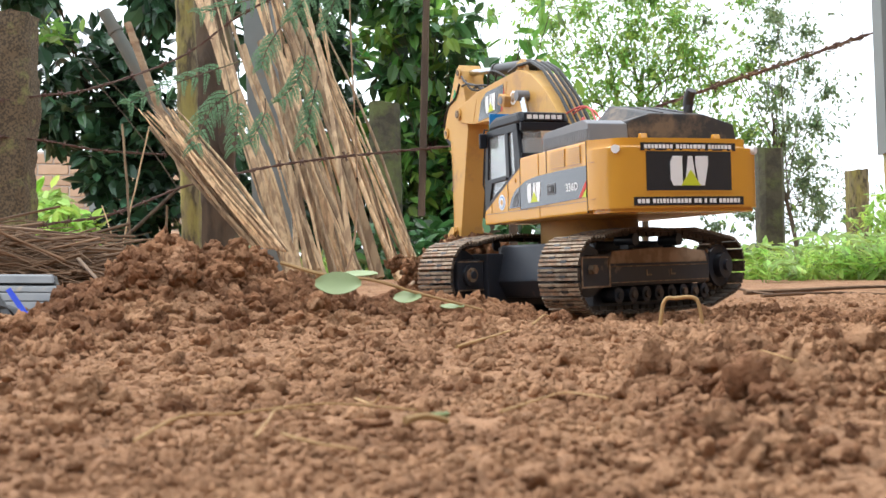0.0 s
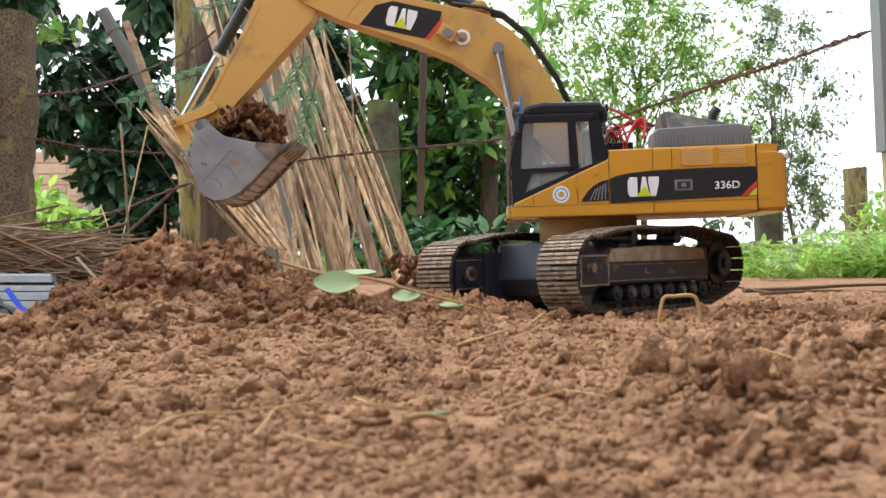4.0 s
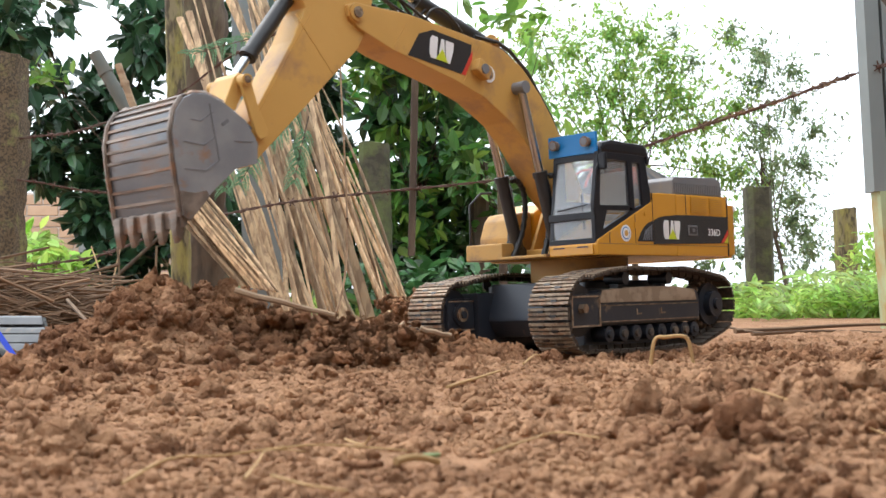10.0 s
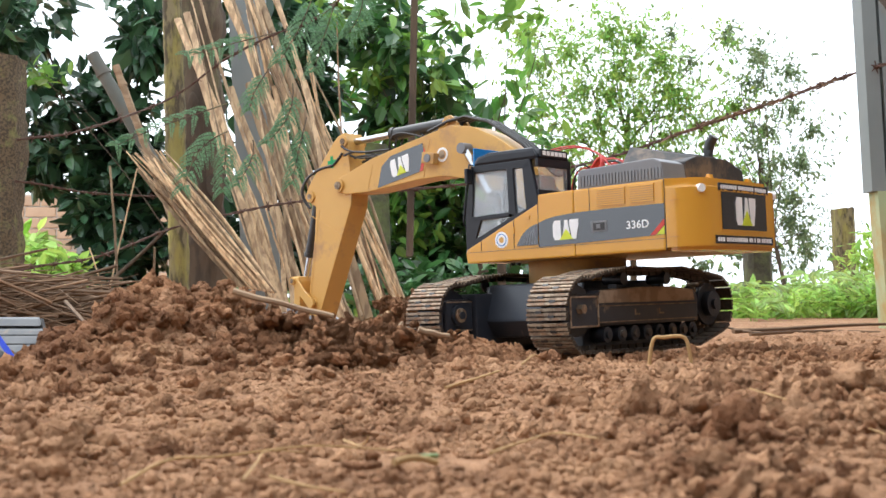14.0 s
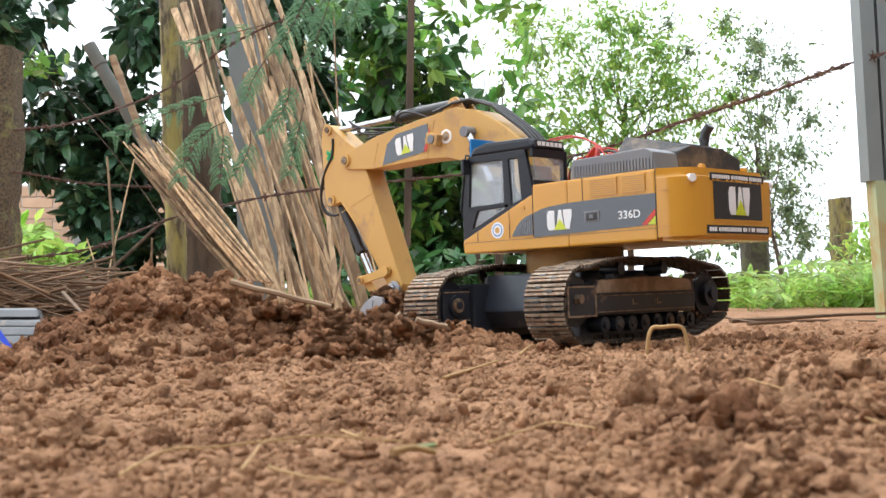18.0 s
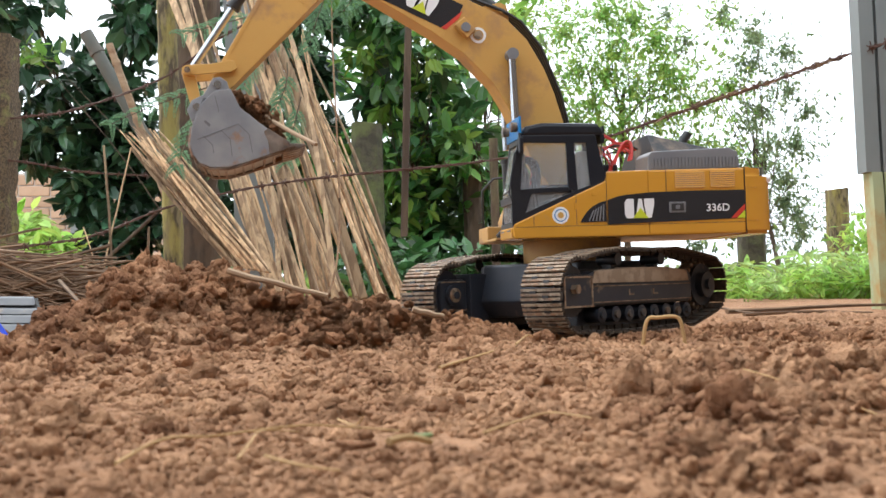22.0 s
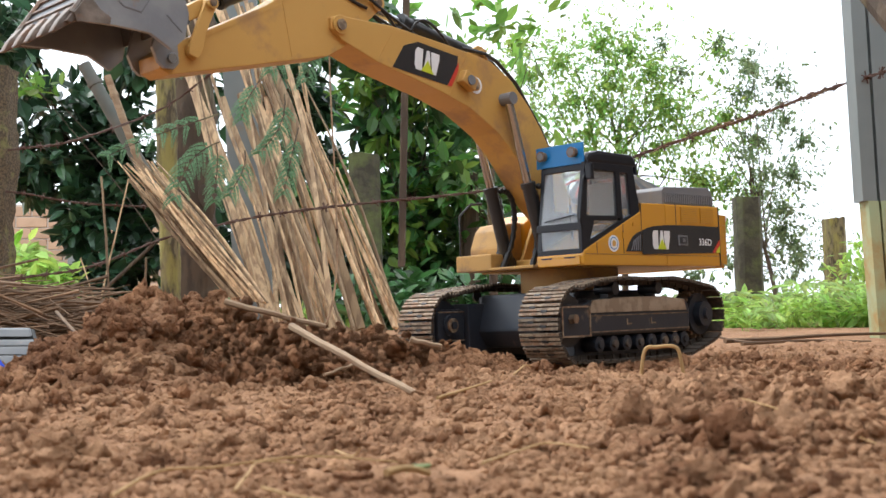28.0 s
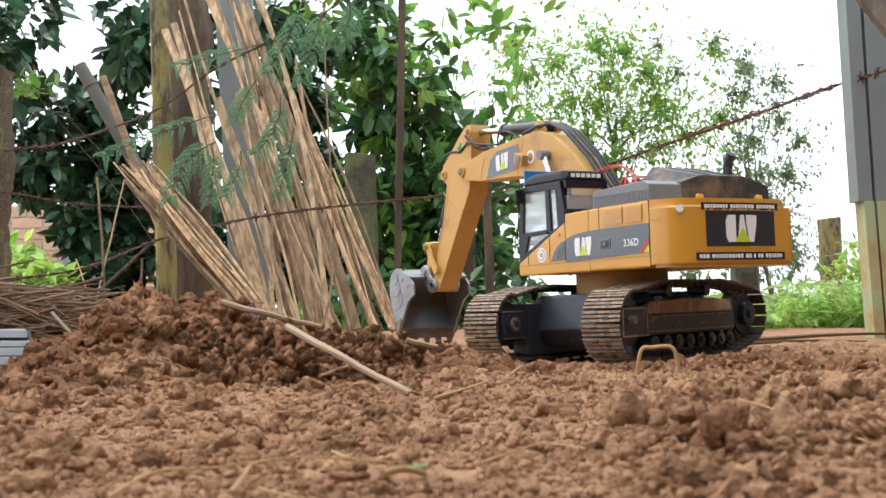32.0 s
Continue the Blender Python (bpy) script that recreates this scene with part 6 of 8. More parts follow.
column("dark_stump", foot((0.1435, 4.4709, 0.0848)), (0.1348, 4.4709, 0.5763), span((0.1115, 4.4709, 0.3409), (0.1798, 4.4709, 0.3404)), 0.07, BARK, "dark shaded young tree stem", "tree stem", wob=0.1)
column("hanging_pole", (-0.0766, 2.8140, 0.1593), (-0.0589, 2.8140, 0.8869), span((-0.0727, 2.8140, 0.3694), (-0.0552, 2.8140, 0.3692)), 0.016, BARK, "brown weathered pole tied to the barbed wire", "pole", wob=0.10)
for _a, _b, _w in (((-0.9239, 3.8792, 0.5421), (-1.1469, 3.8792, 0.8749), 24), ((-0.8981, 3.7477, 0.5489), (-1.0340, 3.7477, 0.8102), 13)):
    _bm = bmesh.new()
    _r = _w * 2.9 * NEAR / 4200
    _p = [Vector(foot(_a)).lerp(Vector(_b), i / 12) for i in range(13)]
    _p[0] = Vector(foot((_a[0] + (_a[0] - _b[0]) * 1.3, _a[1], _a[2])))
    _q = [_p[0].lerp(Vector(_b), i / 14) for i in range(15)]
    tube(_bm, _q, _r, 10)
    for _i in (10, 13):
        rod(_bm, _q[_i] - (_q[1] - _q[0]).normalized() * 0.006, _q[_i] + (_q[1] - _q[0]).normalized() * 0.006, _r * 1.18, seg=10)
    tagged(part("bamboo_pole", _bm, BAMBOO if _w > 20 else DRYWOOD, None, "leaning cut bamboo pole, weathered grey" if _w > 20 else "leaning split bamboo pole, pale brown", True), "", "bamboo pole", "bamboo poles")


def shed():
    """Steel column, brace and sheet of the open shed beside the yard; unseen walls added to cut light."""
    a, b = (0.8773, 2.2617, 0.0005), (0.8462, 2.2617, 0.6946)
    col = empty("shed_column", "grey painted steel column with a pale green rusty foot", "column", kind="structure")
    w = span((0.7964, 2.2617, 0.5191), (0.8724, 2.2617, 0.5185))
    m = (0.8619, 2.2617, 0.2572)
    for name, lo, hi, ww, mat, lab in (("upper_sleeve", m, b, w, POSTGREY, "grey painted upper sleeve"), ("lower_post", foot(a), m, w * 0.72, POSTGREEN, "pale green post with a rusty foot")):
        lo, hi = Vector(lo), Vector(hi)
        bm = bmesh.new()
        dx = 0.10 * w
        for o in ((-ww / 2, -ww / 2 + ww * 0.36), (-ww / 2 + ww * 0.44, ww / 2)):
            vs = []
            for c in (lo, hi):
                for y in (0.0, 0.05):
                    for x in o:
                        vs.append(bm.verts.new(c + Vector((x, y, 0))))
            for q in ((0, 1, 3, 2), (4, 6, 7, 5), (0, 4, 5, 1), (2, 3, 7, 6), (0, 2, 6, 4), (1, 5, 7, 3)):
                bm.faces.new([vs[i] for i in q])
        bmesh.ops.recalc_face_normals(bm, faces=bm.faces)
        part(name, bm, mat, col, lab)
    bm = bmesh.new()
    tube(bm, [(0.7817, 2.1039, 0.6293), (0.8233, 1.9724, 0.4782), (0.8574, 1.8410, 0.3520)], 0.022, 8)
    tagged(part("shed_brace", bm, BARK, None, "rough wooden brace under the shed roof", True), "", "brace", kind="structure")
    # three unseen walls, added only to block sky light and darken reflections
    tagged(part("wall_unseen_end", box(bmesh.new(), 1.02, 5.1, 2.5, 2.58, -0.05, 2.1), UNSEENWALL, None, "unseen brown wall added past the column to darken reflections"), "", "wall", kind="structure")
    tagged(part("wall_unseen_rear", box(bmesh.new(), -3.4, 3.4, -1.8, -1.7, -0.05, 1.95), UNSEENWALL, None, "unseen brown wall added at the rear to block low sky light"), "", "wall", kind="structure")
    tagged(part("wall_unseen_right", box(bmesh.new(), 1.6, 1.68, -1.69, 2.49, -0.05, 1.45), UNSEENWALL, None, "unseen brown wall added on the right to darken reflections"), "", "wall", kind="structure")
    p, q = (0.8767, 2.3406, 0.8085), (1.1392, 2.3406, 0.3502)
    bm = box(bmesh.new(), p[0], q[0], p[1], p[1] + 0.012, q[2], p[2] + 0.3, 0.002)
    tagged(part("shed_side_sheet", bm, GREENSHEET, None, "green painted sheet wall of the shed"), "", "wall", kind="structure")


shed()

# ---------------------------------------------------------------- barbed wire


def wire(points, r, label, seed):
    """A two-strand rusty wire with barbs."""
    random.seed(seed)
    pts = [Vector(p) for p in points]
    line = []
    for i in range(len(pts) - 1):
        p0, p1, p2, p3 = pts[max(i - 1, 0)], pts[i], pts[i + 1], pts[min(i + 2, len(pts) - 1)]
        for k in range(14):
            t = k / 14
            line.append(0.5 * ((2 * p1) + (p2 - p0) * t + (2 * p0 - 5 * p1 + 4 * p2 - p3) * t * t + (3 * p1 - p0 - 3 * p2 + p3) * t ** 3))
    line.append(pts[-1])
    th = empty("barbed_wire", label, "barbed wire", "barbed wires")
    for s in (0, math.pi):
        bm = bmesh.new()
        tube(bm, [p + Vector((0, math.cos(i * 1.1 + s), math.sin(i * 1.1 + s))) * r * 1.1 for i, p in enumerate(line)], r, 5)
        part("strand", bm, RUST, th, smooth=True)
    for i in range(4, len(line) - 2, 5):
        p = line[i]
        bm = bmesh.new()
        for _ in range(3):
            d = Vector((random.uniform(-1, 1), random.uniform(-0.6, 0.6), random.uniform(-1, 1))).normalized() * r * 7
            rod(bm, p - d, p + d, r * 0.7, seg=5)
        rod(bm, p - Vector((r * 2.4, 0, 0)), p + Vector((r * 2.4, 0, 0)), r * 2.3, seg=7)
        part("barb", bm, RUST, th)
    return th


wire([(-0.9943, 2.5642, 0.1024), (-0.9073, 2.6299, 0.1343), (-0.7950, 2.7614, 0.1636), (-0.6836, 3.0244, 0.2452), (-0.4397, 2.7614, 0.2707), (-0.2946, 2.7614, 0.2921), (-0.1363, 2.7614, 0.3082), (0.0924, 2.8929, 0.3424), (0.2865, 2.7614, 0.3609), (0.3990, 2.6299, 0.3769), (0.5124, 2.5642, 0.4110), (0.6798, 2.4984, 0.4607), (0.8040, 2.3669, 0.4952), (0.8436, 2.2354, 0.4959), (0.8944, 2.1697, 0.5044)],
     0.0018, "rusty twisted barbed wire hung with dry tendrils", 1)
wire([(-1.0097, 2.5642, 0.3995), (-0.9098, 2.6299, 0.4227), (-0.8365, 2.7614, 0.4590), (-0.6991, 3.0244, 0.5751), (-0.5422, 2.9587, 0.6628), (-0.4051, 2.8929, 0.7129), (-0.3077, 2.8929, 0.7501), (-0.1961, 2.8929, 0.8408)], 0.0017, "dark barbed wire slanting up past the mossy post", 2)
wire([(-1.0089, 2.5642, 0.3255), (-0.9090, 2.6299, 0.3216), (-0.8223, 2.7614, 0.3117), (-0.7127, 3.0244, 0.3250)], 0.0014, "thin old barbed wire before dark leaves", 3)


def tendrils():
    """Dry tendrils and seed husks wound round the wire."""
    random.seed(8)
    bm = bmesh.new()
    a = [Vector(p) for p in ((0.4889, 2.5708, 0.4022), (0.5805, 2.5379, 0.4337), (0.6798, 2.4984, 0.4607), (0.7558, 2.4327, 0.4822), (0.8040, 2.3669, 0.4952))]
    for _ in range(150):
        i = random.randrange(len(a) - 1)
        p = a[i].lerp(a[i + 1], random.random())
        k = random.uniform(-0.035, 0.035)
        q = p + (a[i + 1] - a[i]).normalized() * k + Vector((0, random.uniform(-0.006, 0.006), random.uniform(-0.007, 0.009)))
        rod(bm, p, q, 0.0017, 0.0008, seg=4)
    tagged(part("dry_tendrils", bm, BRUSH, None, "dry brown tendrils and husks clinging to the wire"), "", "dry vine", kind="stuff")


tendrils()

# ---------------------------------------------------------------- dry stalks and brush


def stalk(a, b, r, parent, seed, mat=None, jag=True):
    random.seed(seed)
    a, b = Vector(a), Vector(b)
    n = 9
    off = Vector((random.uniform(-1, 1), random.uniform(-1, 1), 0)) * span(a, b) * 0.035
    thin_by = random.uniform(0.35, 0.8)
    pts = [a.lerp(b, i / n) + off * math.sin(math.pi * i / n) for i in range(n + 1)]
    for p in pts[1:-1]:
        p += Vector((random.uniform(-1, 1), random.uniform(-1, 1), 0)) * (r * 0.3)
    bm = tube(bmesh.new(), pts, r, 6, random.uniform(0.35, 0.9))
    for i, v in enumerate(bm.verts):
        c = pts[i // 6]
        v.co.y = c.y + (v.co.y - c.y) * thin_by
    for v in bm.verts:
        v.co += Vector((noise.noise(v.co * 60), noise.noise(v.co * 60 + Vector((9, 9, 9))), 0)) * r * 0.4
    return part("dry_stalk", bm, mat or STALK, parent, smooth=True)


tall = empty("stalk_bundle", "sheaf of tall dry pale-brown stalks leaning on the fence", "stalk bundle", "stalk bundles")
# foot, head, count, spread at the foot and at the head, radius
SHEAVES = [
    ((-0.3744, 2.814, 0.0382), (-0.7431, 3.1559, 0.9932), 5, 0.02, 0.035, 0.0085),
    ((-0.3374, 2.8403, 0.027), (-0.668, 3.1822, 1.0005), 3, 0.02, 0.035, 0.0076),
    ((-0.2749, 2.8929, 0.0178), (-0.6092, 3.1559, 0.9923), 4, 0.02, 0.035, 0.0114),
    ((-0.2377, 2.8929, 0.0176), (-0.5452, 3.1822, 0.9996), 4, 0.02, 0.035, 0.0095),
    ((-0.201, 2.9192, 0.0198), (-0.5265, 3.2085, 1.0073), 4, 0.02, 0.035, 0.0085),
    ((-0.1118, 2.9455, 0.0188), (-0.3738, 3.1559, 0.6838), 20, 0.04, 0.03, 0.0048),
    ((-0.2519, 2.8666, 0.0207), (-0.4234, 3.1296, 0.4977), 3, 0.048, 0.048, 0.0065),
    ((-0.3444, 2.7877, 0.0355), (-0.4744, 3.0244, 0.4104), 3, 0.04, 0.04, 0.007),
    ((-0.3477, 2.7614, 0.033), (-0.6888, 3.1033, 0.9772), 2, 0.048, 0.048, 0.0045),
    ((-0.2607, 2.814, 0.0214), (-0.5766, 3.1033, 0.9764), 3, 0.048, 0.056, 0.005),
    ((-0.1956, 2.8403, 0.0206), (-0.4985, 3.1296, 0.9531), 2, 0.048, 0.056, 0.0045),
    ((-0.3, 2.78, 0.03), (-0.61, 3.06, 0.98), 4, 0.072, 0.08, 0.0034),
    ((-0.28, 2.85, 0.02), (-0.59, 3.14, 0.99), 2, 0.056, 0.08, 0.0058),
]
random.seed(21)
_n = 0
for _lo, _hi, _c, _u, _v, _r in SHEAVES:
    for _k in range(_c):
        _a = Vector(_lo) + Vector((random.uniform(-_u, _u), random.uniform(-0.03, 0.03), random.uniform(-0.02, 0.0)))
        _b = Vector(_hi) + Vector((random.uniform(-_v, _v), random.uniform(-0.03, 0.03), random.uniform(-0.05, 0.05)))
        stalk(_a, _a.lerp(_b, random.choice((1, 1, 1, 0.85, 0.62, 0.45))), _r * random.choice((0.5, 0.7, 0.9, 1.0, 1.1, 1.55)), tall, 100 + _n)
        _n += 1
        random.seed(500 + _n)
thin = empty("stalk_bundle", "slanting sheaf of thin dry reeds tied below the trunk", "stalk bundle", "stalk bundles")
random.seed(22)
for _k in range(70):
    _f = random.random()
    _a = Vector((-0.3753, 2.6957, 0.0747)).lerp(Vector((-0.4791, 2.7614, 0.0917)), _f) + Vector((0, random.uniform(-0.03, 0.03), 0))
    _b = Vector((-0.6439, 2.7877, 0.3945)).lerp(Vector((-0.7341, 2.8272, 0.3863)), min(1, max(0, _f + random.uniform(-0.3, 0.3)))) + Vector((0, random.uniform(-0.03, 0.03), 0))
    stalk(_a, _a.lerp(_b, random.uniform(0.66, 1.12)), random.uniform(0.0016, 0.0044), thin, 200 + _k)
    random.seed(700 + _k)
for _k, (_a, _b, _r) in enumerate((((-0.6028, 2.2354, 0.0813), (-0.6264, 2.2354, 0.3122), 0.0026), ((-0.6518, 2.2354, 0.0944), (-0.5819, 2.2617, 0.3106), 0.0020), ((-0.6166, 2.2354, 0.0782), (-0.6650, 2.2354, 0.1584), 0.0016), ((-0.5650, 2.3669, 0.0904), (-0.5732, 2.3669, 0.1638), 0.003))):
    _th = stalk(foot(_a), _b, _r, None, 300 + _k)
    tagged(_th, "single dry grass stem standing before dark leaves", "dry stem", "dry stems")


def brush():
    """A heap of dry twigs beside the soil heap."""
    random.seed(31)
    bm = bmesh.new()
    for _ in range(620):
        f = random.random()
        p = Vector((-0.7736, 1.9724, 0.0344)).lerp(Vector((-0.5851, 2.1039, 0.0316)), f) + Vector((0, random.uniform(-0.16, 0.18), 0))
        p.z = random.random() ** 1.3 * 0.095 * (1 - 0.55 * f) * NEAR - 0.005
        d = Vector((random.choice((-1, 1)) * random.uniform(0.5, 1), random.uniform(-0.7, 0.7), random.uniform(-0.18, 0.22))).normalized() * random.uniform(0.05, 0.17)
        bend = Vector((0, 0, random.uniform(-0.012, 0.02)))
        tube(bm, [p - d, p + bend, p + d], 0.0008 + 0.0030 * random.random() ** 2, 5, 0.6)
    tagged(part("brush_pile", bm, BRUSH, None, "tangled pile of dry brown twigs and stems", True), "", "brush pile", kind="stuff")


brush()

# ---------------------------------------------------------------- leaves and trees


def add_leaf(verts, faces, p, way, up, size, width):
    side = way.cross(up)
    if side.length < 1e-4:
        side = way.orthogonal()
    side.normalize()
    n = side.cross(way).normalized()
    b = len(verts)
    h = side * width * size
    drop = n * size * 0.07
    verts.extend(q[:] for q in (p, p + way * size * 0.32 + h * 0.46, p + way * size * 0.32 - drop, p + way * size * 0.32 - h * 0.46,
                                p + way * size * 0.68 + h * 0.40 - drop, p + way * size * 0.68 - drop * 2, p + way * size * 0.68 - h * 0.40 - drop, p + way * size - drop * 3.2))
    faces.extend(((b, b + 2, b + 1), (b, b + 3, b + 2), (b + 1, b + 2, b + 5, b + 4), (b + 2, b + 3, b + 6, b + 5), (b + 4, b + 5, b + 7), (b + 5, b + 6, b + 7)))


def any_way(flat_z=1.0):
    while True:
        v = Vector((random.uniform(-1, 1), random.uniform(-1, 1), random.uniform(-1, 1)))
        if 0.1 < v.length < 1:
            return Vector((v.x, v.y, v.z * flat_z)).normalized()


def tree(name, trunk_foot, blobs, per, size, width, mat, label, seed, airy=False, category="tree", trunk_r=0.035):
    """Trunk and limbs to each clump, and a crown of single leaves set in tufts."""
    random.seed(seed)
    th = empty(name, label, category)
    base = Vector(trunk_foot)
    mid = sum((Vector(b[:3]) for b in blobs), Vector()) / len(blobs)
    bm = bmesh.new()
    top = Vector((mid.x, mid.y + 0.1, mid.z))
    tube(bm, bezier(base, base.lerp(top, 0.4) + Vector((0.05, 0, 0)), base.lerp(top, 0.7) + Vector((-0.06, 0.05, 0)), top, 10), trunk_r, 9, 0.5)
    part("trunk", bm, BARK, th, "thin shaded trunk", True)
    bm = bmesh.new()
    for x, y, z, r in blobs:
        c = Vector((x, y, z))
        k = random.uniform(0.35, 0.95)
        s = base.lerp(top, k)
        tube(bm, bezier(s, s.lerp(c, 0.3) + Vector((0, 0, 0.05)), s.lerp(c, 0.7) + any_way() * r * 0.5, c + any_way() * r * 0.6, 7), trunk_r * 0.28, 5, 0.35)
    part("limbwork", bm, BARK, th, "thin bare limbs", True)
    verts, faces = [], []
    for x, y, z, r in blobs:
        c = Vector((x, y, z))
        n = 0
        want = per * min(1.0, max(0.12, (r / 0.15) ** 2)) if airy else per
        while n < want:
            d = any_way() * r * (abs(random.gauss(0, 0.95)) if airy else random.random() ** 0.42 * 1.2)
            p = c + Vector((d.x, d.y * 1.6, d.z))
            out = (d.normalized() + any_way() * 0.7).normalized()
            for _ in range(random.randint(3, 7) if not airy else random.randint(2, 6)):
                w = (out + any_way() * 1.0 + Vector((0, 0, -0.25))).normalized()
                q = p + any_way() * size * 0.35
                add_leaf(verts, faces, q, w, (Vector((0, 0, 1)) + any_way() * 0.7).normalized(), size * random.uniform(0.4, 1.2), width * random.uniform(0.8, 1.15))
                n += 1
    me = bpy.data.meshes.new("crown")
    me.from_pydata(verts, [], faces)
    me.materials.append(mat)
    cr = new("crown", me)
    cr.parent = th
    return th


def blob(p, q):
    """A clump: its centre and a point on its edge."""
    return (*p, span(p, q))


tree("leafy_tree", foot((-1.5487, 5.1284, 0.1017)), [blob((-1.5510, 4.4709, 1.1714), (-1.4219, 4.4709, 1.1705)), blob((-1.5885, 4.3394, 1.0969), (-1.4841, 4.3394, 1.0961)), blob((-1.2095, 4.7339, 1.2342), (-1.0956, 4.7339, 1.2334)), blob((-1.1633, 4.7339, 1.0960), (-1.0610, 4.7339, 1.0953)), blob((-1.5271, 4.6024, 0.8250), (-1.4058, 4.6024, 0.8241)), blob((-1.4119, 4.7339, 0.8460), (-1.2757, 4.7339, 0.8450)), blob((-1.2877, 4.8654, 0.8434), (-1.1478, 4.8654, 0.8424)), blob((-1.5038, 4.6024, 0.6585), (-1.3826, 4.6024, 0.6577)), blob((-1.3425, 4.7339, 0.6176), (-1.1840, 4.7339, 0.6165)), blob((-1.2168, 4.8654, 0.6088), (-1.0772, 4.8654, 0.6078)), blob((-1.3373, 4.6024, 0.4476), (-1.2493, 4.6024, 0.4470)), blob((-1.3187, 4.7339, 0.4132), (-1.1605, 4.7339, 0.4121)), blob((-1.1924, 4.8654, 0.3523), (-1.0532, 4.8654, 0.3513)), blob((-1.2701, 4.6024, 0.2272), (-1.1604, 4.6024, 0.2264)), blob((-1.2272, 4.7339, 0.1865), (-1.1145, 4.7339, 0.1857)), blob((-1.3026, 4.6024, 0.1572), (-1.2259, 4.6024, 0.1567)), (-1.603, 4.7, 0.59, 0.067), (-1.267, 4.7, 0.735, 0.067), (-1.198, 4.7, 0.588, 0.067), (-1.31, 4.7, 0.521, 0.067)], 170, 0.095, 0.62, DARKLEAF, "dense broad-leaved tree with dark glossy leaves behind the fence", 41)
tree("leafy_tree", foot((-0.6787, 5.3914, 0.0976)), [blob((-0.6045, 4.4709, 1.1430), (-0.4755, 4.4709, 1.1421)), blob((-0.4897, 4.6024, 1.1072), (-0.3790, 4.6024, 1.1064)), blob((-0.8198, 4.9969, 1.1997), (-0.6757, 4.9969, 1.1987)), blob((-0.5949, 4.7339, 0.9774), (-0.4585, 4.7339, 0.9765)), blob((-0.7478, 4.9969, 0.9090), (-0.6041, 4.9969, 0.9080)), blob((-0.5182, 4.8654, 0.9085), (-0.4482, 4.8654, 0.9080)), blob((-0.6044, 4.9969, 0.7154), (-0.4609, 4.9969, 0.7144)), blob((-0.4612, 4.9969, 0.5944), (-0.3418, 4.9969, 0.5936)), blob((-0.7921, 5.1284, 0.6355), (-0.6450, 5.1284, 0.6345)), blob((-0.9391, 5.1284, 0.5136), (-0.7921, 5.1284, 0.5126)), blob((-0.3903, 4.9969, 0.3785), (-0.2473, 4.9969, 0.3775)), blob((-0.5573, 4.9969, 0.3319), (-0.3905, 4.9969, 0.3307)), blob((-0.2408, 4.8654, 0.3689), (-0.1247, 4.8654, 0.3681)), blob((-0.7432, 5.1284, 0.2670), (-0.5965, 5.1284, 0.2660)), blob((-0.2879, 4.8654, 0.2067), (-0.1488, 4.8654, 0.2057)), blob((-0.9387, 5.1284, 0.2684), (-0.7921, 5.1284, 0.2674))], 170, 0.090, 0.6, DARKLEAF, "shady broad-leaved tree behind the dry stalks", 42)
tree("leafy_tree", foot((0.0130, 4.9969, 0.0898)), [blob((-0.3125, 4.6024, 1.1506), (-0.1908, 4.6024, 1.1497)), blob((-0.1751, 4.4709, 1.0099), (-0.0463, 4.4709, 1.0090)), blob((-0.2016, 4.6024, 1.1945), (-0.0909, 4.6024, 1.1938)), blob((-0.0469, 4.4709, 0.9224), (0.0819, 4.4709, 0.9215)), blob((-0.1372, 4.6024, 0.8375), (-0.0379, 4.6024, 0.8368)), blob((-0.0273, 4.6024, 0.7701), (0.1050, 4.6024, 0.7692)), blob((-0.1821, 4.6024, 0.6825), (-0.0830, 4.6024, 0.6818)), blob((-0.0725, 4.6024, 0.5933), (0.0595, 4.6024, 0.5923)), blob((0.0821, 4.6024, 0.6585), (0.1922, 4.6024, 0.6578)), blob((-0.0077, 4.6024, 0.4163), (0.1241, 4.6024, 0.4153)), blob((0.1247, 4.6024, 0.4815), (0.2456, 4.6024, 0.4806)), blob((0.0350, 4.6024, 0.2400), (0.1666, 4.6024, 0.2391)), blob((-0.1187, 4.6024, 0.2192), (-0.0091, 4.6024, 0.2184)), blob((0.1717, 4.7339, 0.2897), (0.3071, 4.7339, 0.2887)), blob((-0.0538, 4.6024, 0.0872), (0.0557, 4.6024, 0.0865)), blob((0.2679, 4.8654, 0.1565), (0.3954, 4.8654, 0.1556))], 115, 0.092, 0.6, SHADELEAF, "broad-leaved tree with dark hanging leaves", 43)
tree("leafy_shrub", foot((0.2890, 5.2599, 0.0899)), [blob((0.2707, 5.2599, 0.8200), (0.3840, 5.2599, 0.8192)), blob((0.2378, 5.1284, 0.6283), (0.3604, 5.1284, 0.6275)), blob((0.3950, 5.2599, 0.6673), (0.5208, 5.2599, 0.6665)), blob((0.2850, 5.1284, 0.4314), (0.4196, 5.1284, 0.4305)), blob((0.4165, 5.2599, 0.3146), (0.5544, 5.2599, 0.3136)), blob((-0.2633, 4.4709, 0.4933), (-0.1671, 4.4709, 0.4926)), blob((0.0767, 4.3394, 0.5404), (0.1597, 4.3394, 0.5399)), blob((-0.1357, 4.4709, 0.3853), (-0.0503, 4.4709, 0.3847)), blob((-0.4910, 4.6024, 0.4637), (-0.4031, 4.6024, 0.4631)), blob((-0.4232, 5.1284, 0.9539), (-0.3691, 5.1284, 0.9536))], 90, 0.085, 0.6, MIDLEAF, "fresh green shrub growing through the fence", 44, category="shrub")
